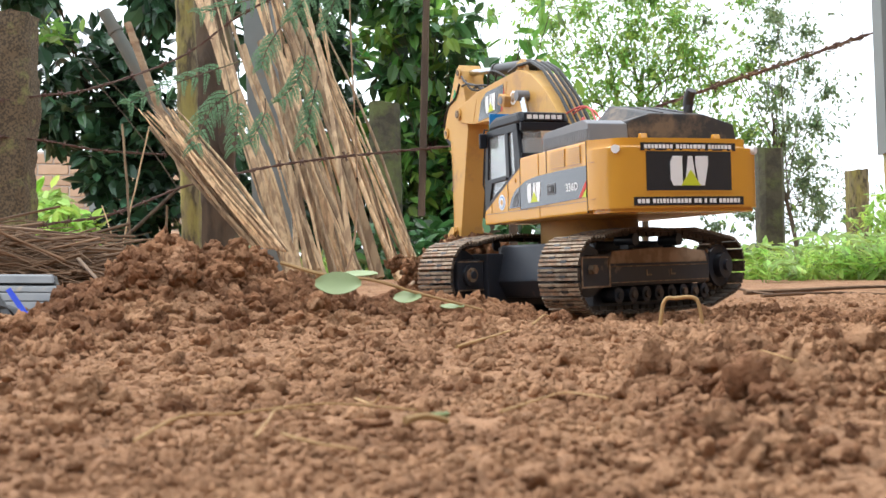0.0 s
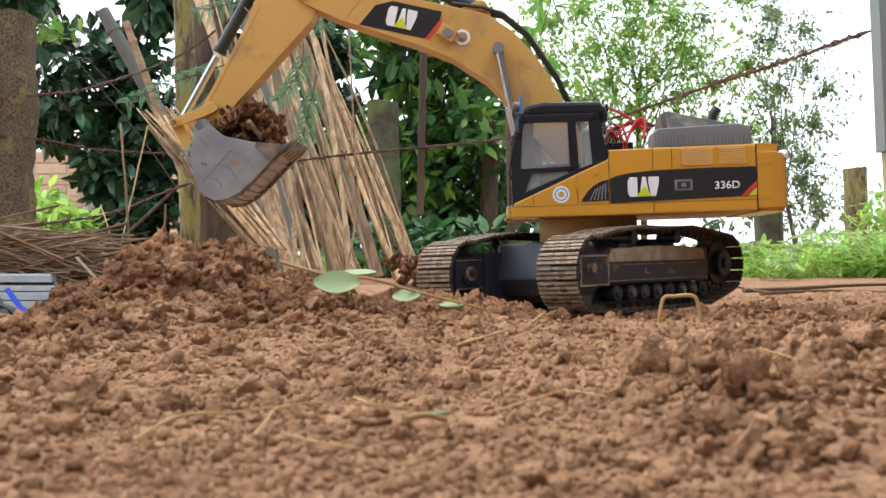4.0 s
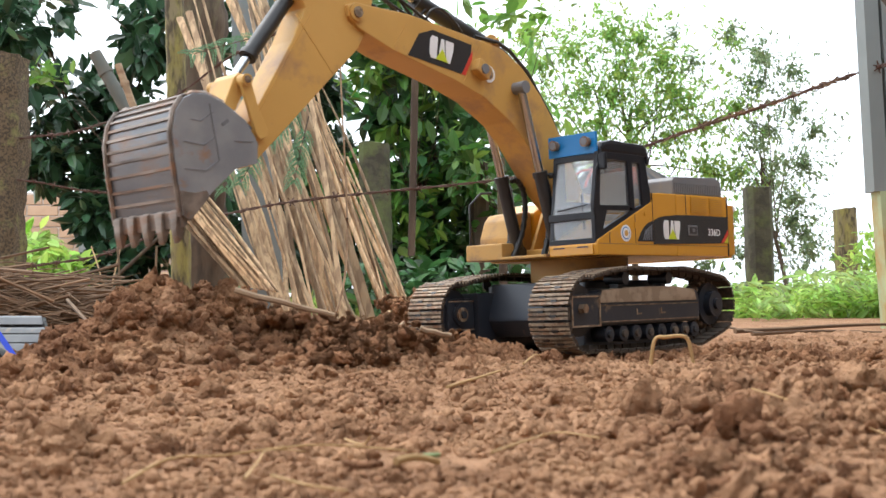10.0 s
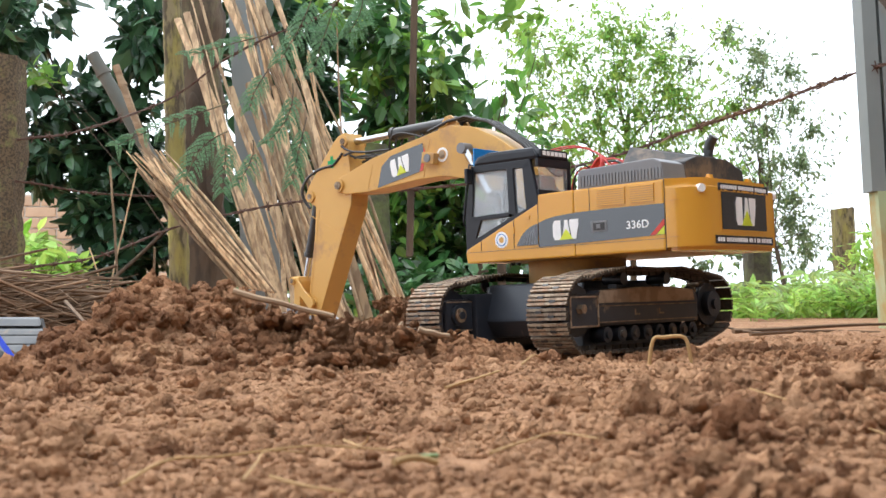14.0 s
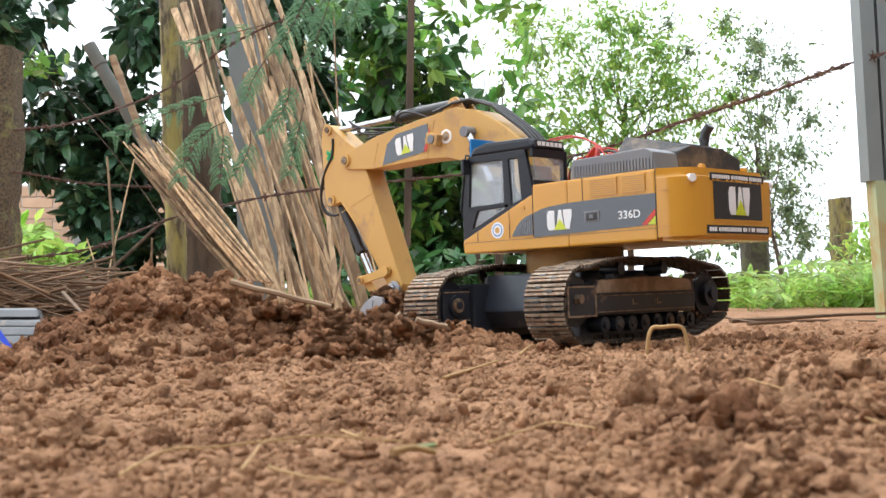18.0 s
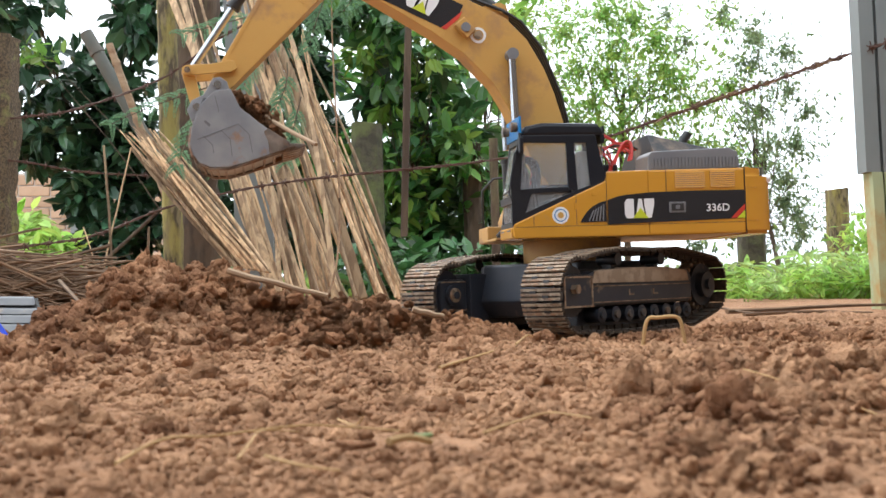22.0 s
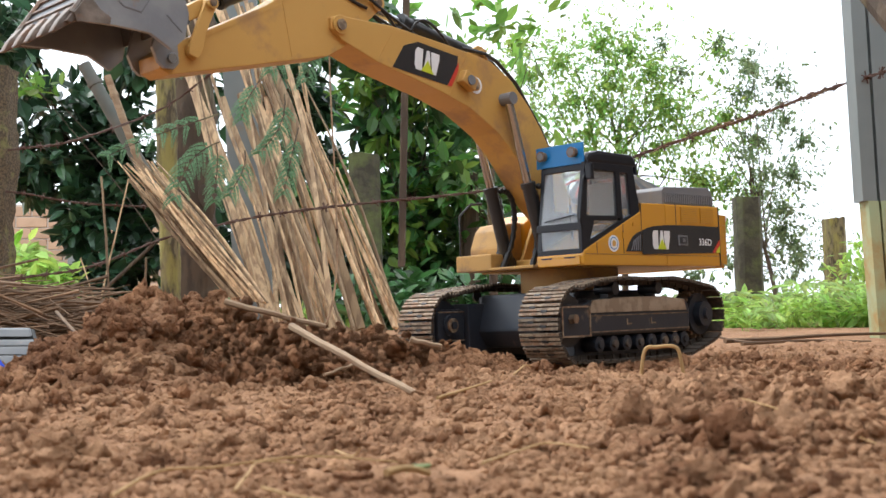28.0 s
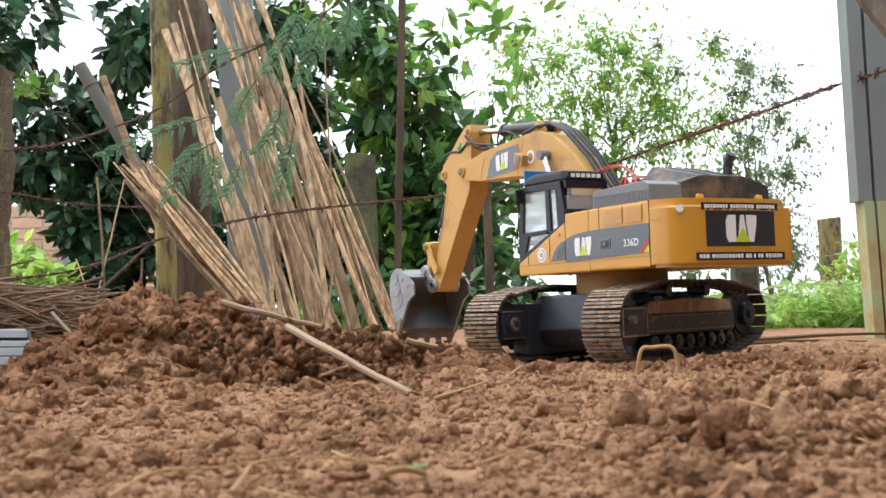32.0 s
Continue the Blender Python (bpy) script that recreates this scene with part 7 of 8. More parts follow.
tree("acacia_tree", foot((1.1124, 6.9693, 0.0974)), [blob((0.5309, 6.5748, 1.3599), (0.7565, 6.5748, 1.3583)), blob((0.7214, 6.5748, 1.4541), (0.9266, 6.5748, 1.4526)), blob((0.9437, 6.5748, 1.5481), (1.1080, 6.5748, 1.5470)), blob((0.7818, 6.5748, 1.2310), (1.0277, 6.5748, 1.2293)), blob((1.0038, 6.5748, 1.3248), (1.2294, 6.5748, 1.3232)), blob((1.2256, 6.5748, 1.3869), (1.3897, 6.5748, 1.3857)), blob((0.5597, 6.5748, 1.1057), (0.7850, 6.5748, 1.1041)), blob((0.8739, 6.5748, 1.0401), (1.1195, 6.5748, 1.0384)), blob((1.0953, 6.5748, 1.1019), (1.3410, 6.5748, 1.1002)), blob((1.3168, 6.5748, 1.1638), (1.5421, 6.5748, 1.1622)), blob((0.7150, 6.5748, 0.9146), (0.9604, 6.5748, 0.9129)), blob((0.9977, 6.5748, 0.8810), (1.2430, 6.5748, 0.8793)), blob((1.2503, 6.5748, 0.9425), (1.4957, 6.5748, 0.9408)), blob((0.8690, 6.5748, 0.6610), (1.0732, 6.5748, 0.6596)), blob((0.6181, 6.5748, 0.6943), (0.8223, 6.5748, 0.6929)), blob((0.4697, 6.5748, 1.5515), (0.5847, 6.5748, 1.5507)), blob((1.1012, 6.5748, 1.5152), (1.2655, 6.5748, 1.5140)), blob((1.2547, 6.5748, 1.2277), (1.4801, 6.5748, 1.2261)), blob((0.9390, 6.5748, 1.1982), (1.1849, 6.5748, 1.1965)), blob((1.4407, 6.5748, 1.0361), (1.6454, 6.5748, 1.0347)), blob((1.6313, 6.5748, 1.1299), (1.7460, 6.5748, 1.1291)), blob((1.4679, 6.5748, 0.7830), (1.6518, 6.5748, 0.7817)), blob((1.6245, 6.5748, 0.7503), (1.7960, 6.5748, 0.7491)), blob((1.5566, 6.5748, 0.4674), (1.7605, 6.5748, 0.4660)), blob((1.6066, 6.5748, 1.5116), (1.6970, 6.5748, 1.5110))], 900, 0.031, 0.5, LIGHTLEAF, "airy tree with small light green leaves", 45, True, trunk_r=0.022)
tree("wispy_tree", foot((1.799, 6.2, 0.026)), [blob((1.7864, 6.5748, 1.0020), (1.9174, 6.5748, 1.0011)), blob((1.9621, 6.5748, 1.1276), (2.0604, 6.5748, 1.1269)), blob((1.8118, 6.5748, 0.6860), (1.9955, 6.5748, 0.6847)), blob((1.9336, 6.5748, 0.4962), (2.1049, 6.5748, 0.4950)), blob((2.0244, 6.5748, 0.3386), (2.1466, 6.5748, 0.3377)), blob((1.7628, 6.5748, 1.4149), (1.8695, 6.5748, 1.4142)), blob((1.9502, 6.5748, 1.3182), (2.0487, 6.5748, 1.3175)), blob((1.7282, 6.5748, 1.2562), (1.8512, 6.5748, 1.2553)), blob((2.0697, 6.5748, 1.0001), (2.1598, 6.5748, 0.9994)), blob((2.0029, 6.5748, 0.8108), (2.1336, 6.5748, 0.8099))] + [(1.754, 6.2, 0.767, 0.077), (1.869, 6.3, 0.596, 0.089), (1.675, 6.2, 0.485, 0.077), (1.925, 6.3, 0.4, 0.077), (1.653, 6.2, 0.886, 0.065), (1.524, 6.2, 0.308, 0.077), (1.831, 6.4, 0.254, 0.071), (1.382, 6.3, 0.238, 0.083), (1.876, 6.2, 0.202, 0.053), (1.514, 6.2, 1.456, 0.041), (1.676, 6.2, 1.35, 0.053), (1.318, 6.2, 1.307, 0.053), (1.216, 6.2, 1.458, 0.035)], 950, 0.030, 0.46, GREYLEAF, "wispy tree with sparse grey-green leaves beyond the fence", 48, True, trunk_r=0.013)
tree("leafy_tree", foot((0.28, 4.9, 0.062)), [(0.042, 4.7, 1.169, 0.103), (0.162, 4.8, 1.088, 0.09), (0.268, 4.7, 1.202, 0.09), (0.353, 4.8, 1.11, 0.067), (0.415, 4.7, 1.208, 0.058), (0.11, 4.8, 0.937, 0.076), (0.265, 4.7, 0.917, 0.063), (0.484, 5.0, 0.827, 0.067), (0.543, 5.0, 0.706, 0.058), (0.038, 4.7, 0.579, 0.081), (0.127, 4.7, 0.466, 0.076), (0.036, 4.7, 0.354, 0.076), (0.148, 4.7, 0.286, 0.067), (-0.053, 4.7, 0.49, 0.067)], 80, 0.085, 0.46, LITFRESHLEAF, "broad-leaved branches with fresh leaves in a green lightened as if lit", 49, True, trunk_r=0.012)
tree("low_bush", foot((-0.095, 4.0, 0.034)), [(-0.18, 4.0, 0.12, 0.057), (-0.085, 4.0, 0.096, 0.057), (0.01, 4.0, 0.109, 0.057), (-0.275, 4.0, 0.098, 0.046), (0.105, 4.0, 0.118, 0.05), (-0.117, 3.8, 0.044, 0.042), (-0.009, 3.8, 0.029, 0.042), (-0.208, 3.8, 0.035, 0.038), (0.181, 4.0, 0.079, 0.042)], 80, 0.075, 0.52, SHADELEAF, "low bush in shade-darkened green under the trees behind the soil heap", 53, category="bush", trunk_r=0.008)
tree("leafy_shrub", foot((-0.085, 4.5, 0.063)), [(-0.271, 4.45, 1.069, 0.064), (-0.167, 4.45, 0.874, 0.072), (-0.044, 4.45, 0.755, 0.076), (-0.198, 4.45, 0.617, 0.068), (-0.082, 4.45, 0.509, 0.081), (0.036, 4.55, 0.486, 0.089), (0.17, 4.55, 0.448, 0.081), (0.08, 4.45, 0.295, 0.081), (-0.051, 4.45, 0.271, 0.072), (-0.221, 4.45, 0.34, 0.064)], 34, 0.085, 0.5, MIDLEAF, "mid-green leaves, lightened in colour as if catching light, before the dark tree", 50, category="shrub", trunk_r=0.010)
tree("leafy_tree", foot((-0.104, 4.4, 0.063)), [(-0.172, 4.38, 1.116, 0.083), (-0.063, 4.38, 0.988, 0.075), (-0.13, 4.38, 0.946, 0.063), (-0.015, 4.38, 0.86, 0.063), (-0.174, 4.38, 0.724, 0.054), (-0.027, 4.38, 0.607, 0.063), (-0.133, 4.38, 0.44, 0.063), (-0.018, 4.38, 0.376, 0.067), (0.098, 4.38, 0.543, 0.063), (-0.176, 4.38, 0.272, 0.05), (-0.278, 4.38, 0.925, 0.042)], 26, 0.082, 0.48, LITFRESHLEAF, "sprays of fresh leaves, sunlight put into their green, between the stalks and the machine", 52, category="tree", trunk_r=0.009)
tree("leafy_shrub", foot((-1.378, 4.2, 0.071)), [(-1.435, 4.2, 0.873, 0.032), (-1.369, 4.2, 0.836, 0.036), (-0.341, 3.2, 0.862, 0.036), (-0.295, 3.2, 0.83, 0.032), (0.125, 4.6, 0.568, 0.048), (-0.373, 4.5, 0.344, 0.04), (-0.277, 4.5, 0.354, 0.044)], 13, 0.070, 0.46, LITFRESHLEAF, "young shoots with light green leaves behind the fence post", 51, category="shrub", trunk_r=0.008)
tree("leafy_shrub", foot((-1.2521, 3.6819, 0.0884)), [blob((-1.2590, 3.5504, 0.1974), (-1.2083, 3.5504, 0.1970)), blob((-1.1910, 3.5504, 0.1546), (-1.1318, 3.5504, 0.1542)), blob((-1.1954, 3.4189, 0.1104), (-1.1466, 3.4189, 0.1101)), blob((-1.1401, 3.5504, 0.1373), (-1.0979, 3.5504, 0.1370)), blob((-1.2709, 3.6819, 0.2377), (-1.2358, 3.6819, 0.2374))], 110, 0.06, 0.45, GRASS, "bright green shrub in front of a brick wall", 46, category="shrub", trunk_r=0.01)
tree("undergrowth", foot((1.1293, 3.6819, 0.0019)), [blob((0.8864, 3.4189, 0.0228), (0.9352, 3.4189, 0.0225)), blob((0.9839, 3.4189, 0.0189), (1.0424, 3.4189, 0.0185)), blob((1.0815, 3.4189, 0.0215), (1.1400, 3.4189, 0.0210)), blob((1.1791, 3.4189, 0.0240), (1.2376, 3.4189, 0.0236)), blob((1.4005, 3.9449, 0.1284), (1.4756, 3.9449, 0.1278)), blob((1.4878, 4.0764, 0.2083), (1.5539, 4.0764, 0.2079)), blob((0.8696, 3.5504, 0.0052), (0.9033, 3.5504, 0.0050)), blob((1.2122, 3.2874, 0.0370), (1.2591, 3.2874, 0.0367))], 190, 0.05, 0.34, GRASS, "bright green ferny undergrowth along the yard", 47, category="undergrowth", trunk_r=0.008)


def fern(p, seed):
    """A low plant of arching feathered leaves."""
    random.seed(seed)
    th = empty("fern", "low bright green plant with feathered leaves at the yard's edge", "fern", "ferns")
    base = Vector(foot(p))
    for k in range(5):
        a = random.uniform(0, 6.28)
        ln = random.choice((0.07, 0.10, 0.13, 0.16, 0.20))
        out = Vector((math.cos(a), 0.6 * math.sin(a), 0))
        c = bezier(base, base + Vector((0, 0, ln * 0.7)) + out * ln * 0.15, base + Vector((0, 0, ln * 0.95)) + out * ln * 0.5, base + Vector((0, 0, ln * 0.65)) + out * ln, 14)
        verts, faces = [], []
        for i in range(3, 15):
            way = (c[i] - c[i - 1]).normalized()
            side = way.cross(Vector((0, -0.5, 1))).normalized()
            for s in (-1, 1):
                w = (side * s + way * 0.45 + any_way() * 0.15).normalized()
                add_leaf(verts, faces, c[i], w, Vector((0, -0.3, 1)), 0.040 * math.sin(math.pi * (i + 1) / 17) ** 0.7, 0.36)
        me = bpy.data.meshes.new("leaf")
        me.from_pydata(verts, [], faces)
        me.materials.append(GRASS)
        leaf = new("leaf", me)
        leaf.parent = th
        part("leaf_stem", tube(bmesh.new(), c, 0.0010, 5, 0.5), GRASS, leaf)


for _k, _p in enumerate(((0.784, 3.0, -0.029), (0.942, 3.2, -0.03), (1.05, 3.3, -0.032), (1.163, 3.4, -0.031), (1.207, 3.3, -0.026), (1.183, 3.8, -0.022), (1.3, 3.6, -0.008))):
    fern(_p, 900 + _k)


def frond(points, n, leaflet, seed):
    """A twice-feathered leaf along a bent stem."""
    random.seed(seed)
    c = bezier(*points, n=n)
    th = empty("feathery_leaf", "hanging blue-green feathery leaf", "leaf", "feathery leaves")
    part("leaf_stem", tube(bmesh.new(), c, 0.0016, 5, 0.4), BARK, th, smooth=True)
    verts, faces = [], []
    for i in range(2, n + 1):
        way = (c[i] - c[i - 1]).normalized()
        for s in (-1, 1):
            out = (way.cross(Vector((0, -1, 0.25))).normalized() * s + way * 0.6).normalized()
            ln = leaflet * 1.25 * (1.1 - 0.6 * abs(i / n - 0.45)) * random.uniform(0.75, 1.1)
            lead = Vector((random.uniform(-0.2, 0.2), random.uniform(-0.3, 0.3), 0))
            p, d = c[i].copy(), (out + lead).normalized()
            for k in range(22):
                d = (d + Vector((0, 0, -0.055))).normalized()
                p = p + d * ln / 22
                for u in (-1, 1):
                    w = (d.cross(Vector((0, -1, 0))).normalized() * u + d * 0.35 + any_way() * 0.25).normalized()
                    add_leaf(verts, faces, p, w, Vector((random.uniform(-0.5, 0.5), -1, 0.5)), leaflet * 0.22 * (1.15 - k / 26), 0.34)
    me = bpy.data.meshes.new("leaf_blade")
    me.from_pydata(verts, [], faces)
    me.materials.append(FERN)
    new("leaf_blade", me).parent = th


frond(((-0.4518, 2.4984, 0.4747), (-0.5121, 2.4721, 0.4468), (-0.5769, 2.4458, 0.4254), (-0.6681, 2.4458, 0.3813)), 9, 0.035, 1)
frond(((-0.4517, 2.4984, 0.4145), (-0.4765, 2.4721, 0.3990), (-0.5124, 2.4458, 0.3779), (-0.5292, 2.4327, 0.2945)), 8, 0.040, 2)
frond(((-0.4625, 2.5247, 0.4123), (-0.4516, 2.4984, 0.3784), (-0.4528, 2.4721, 0.3453), (-0.4574, 2.4721, 0.2919)), 7, 0.036, 3)
frond(((-0.3591, 2.5642, 0.6402), (-0.4264, 2.5247, 0.6133), (-0.4699, 2.4984, 0.5956), (-0.5243, 2.4721, 0.5724)), 8, 0.034, 4)
frond(((-0.2726, 2.5642, 0.7393), (-0.2867, 2.5247, 0.6674), (-0.3018, 2.4984, 0.6247), (-0.3379, 2.4984, 0.5705)), 9, 0.042, 5)
frond(((-0.2255, 2.5905, 0.7460), (-0.2358, 2.5642, 0.6642), (-0.2578, 2.5379, 0.6211), (-0.2688, 2.5247, 0.5571)), 9, 0.042, 6)
frond(((-0.3810, 2.6299, 0.5789), (-0.3959, 2.6036, 0.5423), (-0.4104, 2.5773, 0.5188), (-0.4166, 2.5773, 0.4815)), 7, 0.036, 7)
frond(((-0.3305, 2.6299, 0.5404), (-0.3210, 2.6036, 0.4852), (-0.3364, 2.5773, 0.4437), (-0.3734, 2.5773, 0.4067)), 8, 0.040, 8)
frond(((-0.2991, 2.6299, 0.4640), (-0.3087, 2.6036, 0.4098), (-0.3118, 2.5773, 0.3815), (-0.3242, 2.5773, 0.3197)), 8, 0.038, 9)
frond(((-0.4125, 2.5905, 0.4088), (-0.4042, 2.5773, 0.3697), (-0.4206, 2.5642, 0.3436), (-0.4389, 2.5642, 0.3130)), 6, 0.034, 10)
frond(((-0.1782, 2.6299, 0.7690), (-0.1641, 2.6036, 0.7111), (-0.1758, 2.5905, 0.6826), (-0.2009, 2.5905, 0.6451)), 8, 0.042, 11)
tagged(part("climbing_stem", tube(bmesh.new(), bezier((-0.2411, 2.6299, 0.0233), (-0.1806, 2.6299, 0.1480), (-0.2424, 2.6299, 0.4763), (-0.2289, 2.6299, 0.7822), 16), 0.003, 6, 0.6), DRYWOOD, None, "thin grey-brown climbing stem on the stalks", True), "", "stem")


def brick_wall():
    """A pale brick wall far behind the leaves."""
    p, q = Vector((-3.2370, 8.5473, 0.6289)), Vector((-1.8503, 8.5473, 0.6192))
    y = p.y
    th = empty("brick_wall", "pale unplastered brick wall seen through leaves", "wall", kind="structure")
    part("mortar", box(bmesh.new(), p.x, q.x, y, y + 0.1, -0.05, 0.85), MORTAR, th)
    me = bpy.data.meshes.new("brick")
    bm = box(bmesh.new(), -0.108, 0.108, -0.012, 0.02, -0.035, 0.035, 0.003)
    bm.to_mesh(me)
    bm.free()
    me.materials.append(BRICK)
    for row in range(11):
        x = p.x + (0.115 if row % 2 else 0.0)
        while x < q.x:
            ob = new("brick", me)
            ob.parent = th
            ob.location = (x, y, row * 0.08)
            x += 0.23
    part("wall_pillar", box(bmesh.new(), p.x + 0.62, p.x + 0.72, y - 0.06, y + 0.1, -0.05, 1.0, 0.005), POSTGREY, th)


brick_wall()


def far_fields():
    """A low belt of distant trees on the horizon."""
    random.seed(61)
    verts, faces = [], []
    for _ in range(7000):
        x = random.uniform(-40, 60)
        y = random.uniform(60, 80)
        add_leaf(verts, faces, Vector((x, y, random.random() ** 1.5 * (0.8 + 0.7 * noise.noise(Vector((x * 0.12, 0, 0)))))), any_way(), any_way(), random.uniform(0.25, 0.7), 0.8)
    me = bpy.data.meshes.new("far_trees")
    me.from_pydata(verts, [], faces)
    # pale grey-green leaves stand in for haze over the distance
    me.materials.append(GREYLEAF)
    tagged(new("far_trees", me), "distant belt of trees beyond the field, haze put into their pale colour", "far trees", kind="stuff")
    random.seed(62)
    verts, faces = [], []
    for _ in range(6000):
        y = NEAR * (3.3 + 12 * random.random() ** 2)
        x = random.uniform(-0.5, 0.62) * y
        p = Vector((x, y, ground_z(x, y, False) - 0.01))
        add_leaf(verts, faces, p, (Vector((random.uniform(-0.5, 0.5), random.uniform(-0.5, 0.5), 1))).normalized(), any_way(), random.uniform(0.04, 0.12), 0.16)
    me = bpy.data.meshes.new("field_grass")
    me.from_pydata(verts, [], faces)
    me.materials.append(GRASS)
    tagged(new("field_grass", me), "bright green grass and weeds beyond the fence", "grass", kind="stuff")


far_fields()

# ---------------------------------------------------------------- toy truck at the edge of the heap


def toy_truck():
    """The rear of a model truck: slatted ramp, blue rails, wheel."""
    th = empty("toy_truck", "grey and blue model truck with a slatted loading ramp", "toy truck")
    a, b = Vector((-0.6144, 1.3676, 0.0362)), Vector((-0.4648, 1.3676, 0.0352))
    c, d = Vector((-0.5899, 1.3150, -0.0230)), Vector((-0.4314, 1.3150, -0.0241))
    n = 6
    for i in range(n):
        t0, t1 = i / n, (i + 0.86) / n
        if i == 1:
            t0 += 0.05
        v = [a.lerp(c, t0), b.lerp(d, t0), b.lerp(d, t1), a.lerp(c, t1)]
        bm = bmesh.new()
        lo = [bm.verts.new(p) for p in v]
        hi = [bm.verts.new(p + Vector((0, 0.006, 0.002))) for p in v]
        bm.faces.new(lo)
        bm.faces.new(hi[::-1])
        for k in range(4):
            bm.faces.new((lo[(k + 1) % 4], lo[k], hi[k], hi[(k + 1) % 4]))
        bmesh.ops.recalc_face_normals(bm, faces=bm.faces)
        bmesh.ops.bevel(bm, geom=bm.edges[:], offset=0.0008, segments=1, affect="EDGES")
        part("slat", bm, TRUCKGREY, th, "scuffed grey metal slat")
    bm = bmesh.new()
    back = [a + Vector((0, 0.008, 0)), b + Vector((0, 0.008, 0)), d + Vector((0, 0.008, 0)), c + Vector((0, 0.008, 0))]
    lo = [bm.verts.new(p) for p in back]
    hi = [bm.verts.new(p + Vector((0, 0.01, 0))) for p in back]
    bm.faces.new(lo)
    bm.faces.new(hi[::-1])
    for k in range(4):
        bm.faces.new((lo[(k + 1) % 4], lo[k], hi[k], hi[(k + 1) % 4]))
    part("ramp_back", bm, BLACK, th)
    for p, q, m, w, lab in (((-0.4918, 1.3084, 0.0201), (-0.4524, 1.2755, -0.0174), TRUCKBLUE, 0.0085, "bright blue side rail"), ((-0.5041, 1.3018, 0.0154), (-0.4705, 1.2755, -0.0251), BLACK, 0.011, "")):
        p, q = Vector(p), Vector(q)
        bm = tube(bmesh.new(), [p, q], w * 0.5, 4)
        part("side_rail", bm, m, th, lab)
    w = Vector((-0.4987, 1.2952, -0.0212))
    bm = rod(bmesh.new(), w + Vector((0, -0.008, 0)), w + Vector((0, 0.016, 0)), 0.026, seg=24)
    part("wheel", bm, RUBBER, th, "black rubber wheel", True)
    part("bed", box(bmesh.new(), a.x - 0.25, a.x + 0.03, a.y - 0.02, a.y + 0.10, 0.012, a.z - 0.004, 0.003), TRUCKGREY, th, "grey truck bed")


toy_truck()

# ---------------------------------------------------------------- straw, twigs, leaves and stones on the ground


def lay(points, lift=0.002):
    """Points laid on the ground."""
    out = []
    for p in points:
        g = ground_z(p[0], p[1]) + lift
        out.append((p[0], p[1], min(max(p[2], g), g + 0.006)))
    return out


def smooth_line(points, n=6):
    pts = [Vector(p) for p in points]
    line = []
    for i in range(len(pts) - 1):
        p0, p1, p2, p3 = pts[max(i - 1, 0)], pts[i], pts[i + 1], pts[min(i + 2, len(pts) - 1)]
        for k in range(n):
            t = k / n
            line.append(0.5 * ((2 * p1) + (p2 - p0) * t + (2 * p0 - 5 * p1 + 4 * p2 - p3) * t * t + (3 * p1 - p0 - 3 * p2 + p3) * t ** 3))
    return line + [pts[-1]]


def straw(points, r, label="thin dry straw lying on the soil", mat=None, taper=0.6, name="dry_straw"):
    return tagged(part(name, tube(bmesh.new(), smooth_line(points), r, 7, taper), mat or STRAW, None, label, True), "", "straw" if name == "dry_straw" else "twig", "straws on the soil")


straw([(0.1813, 1.0520, -0.0156), (0.1858, 1.0520, 0.0152), (0.1963, 1.0520, 0.0186), (0.2133, 1.0520, 0.0185), (0.2181, 1.0520, 0.0055), (0.2208, 1.0520, -0.0144)], 0.0018, "dry straw arching out of the soil", taper=1.0)
straw(lay([(-0.0959, 0.3550, -0.0023), (-0.0877, 0.3813, 0.0017), (-0.0765, 0.4076, 0.0045), (-0.0610, 0.4208, 0.0048), (-0.0465, 0.4339, 0.0067), (-0.0300, 0.4339, 0.0052), (-0.0134, 0.4274, 0.0042)]), 0.00056, "long bent dry straw lying on the soil")
straw(lay([(-0.0595, 0.3550, -0.0009), (-0.0598, 0.3813, 0.0024), (-0.0591, 0.4011, 0.0046), (-0.0498, 0.4274, 0.0064)]), 0.00043)
straw(lay([(0.0161, 0.4076, 0.0023), (0.0304, 0.4471, 0.0044), (0.0446, 0.4734, 0.0071), (0.0571, 0.4405, 0.0039)]), 0.00056, "forked dry straw on the soil")
straw(lay([(-0.0515, 0.3550, -0.0001), (-0.0394, 0.3445, -0.0014), (-0.0276, 0.3393, -0.0022)]), 0.00056)
straw(lay([(-0.0406, 0.4865, 0.0070), (-0.0305, 0.4405, 0.0045), (-0.0266, 0.4274, 0.0032)]), 0.00050)
straw(lay([(0.0016, 0.7364, 0.0074), (0.0242, 0.7890, 0.0123), (0.0386, 0.8153, 0.0167)]), 0.0011)
straw(lay([(0.1459, 0.5654, 0.0091), (0.1580, 0.5260, 0.0064), (0.1605, 0.4339, 0.0022)]), 0.00037)
straw(lay([(0.0610, 0.9205, 0.0091), (0.0719, 0.9468, 0.0177), (0.0775, 0.9599, 0.0226)]), 0.0008, "dry twig sticking up beside the track")
straw(lay([(-0.3468, 1.1309, 0.0490), (-0.2924, 1.0257, 0.0272), (-0.2681, 0.9731, 0.0182)]), 0.0016)
straw([(-0.4588, 1.4465, 0.0553), (-0.3651, 1.2492, 0.0220), (-0.3363, 1.2098, 0.0142)], 0.0022, "dry twig on the flank of the heap", BRUSH, name="dry_twig")
straw(lay([(0.4665, 1.9067, -0.0024), (0.5576, 1.9724, 0.0018), (0.6441, 2.0382, 0.0045), (0.7349, 2.1039, 0.0055), (0.8252, 2.1302, 0.0094)], 0.006), 0.0042, "dry vine lying at the edge of the yard", BRUSH, name="dry_vine")
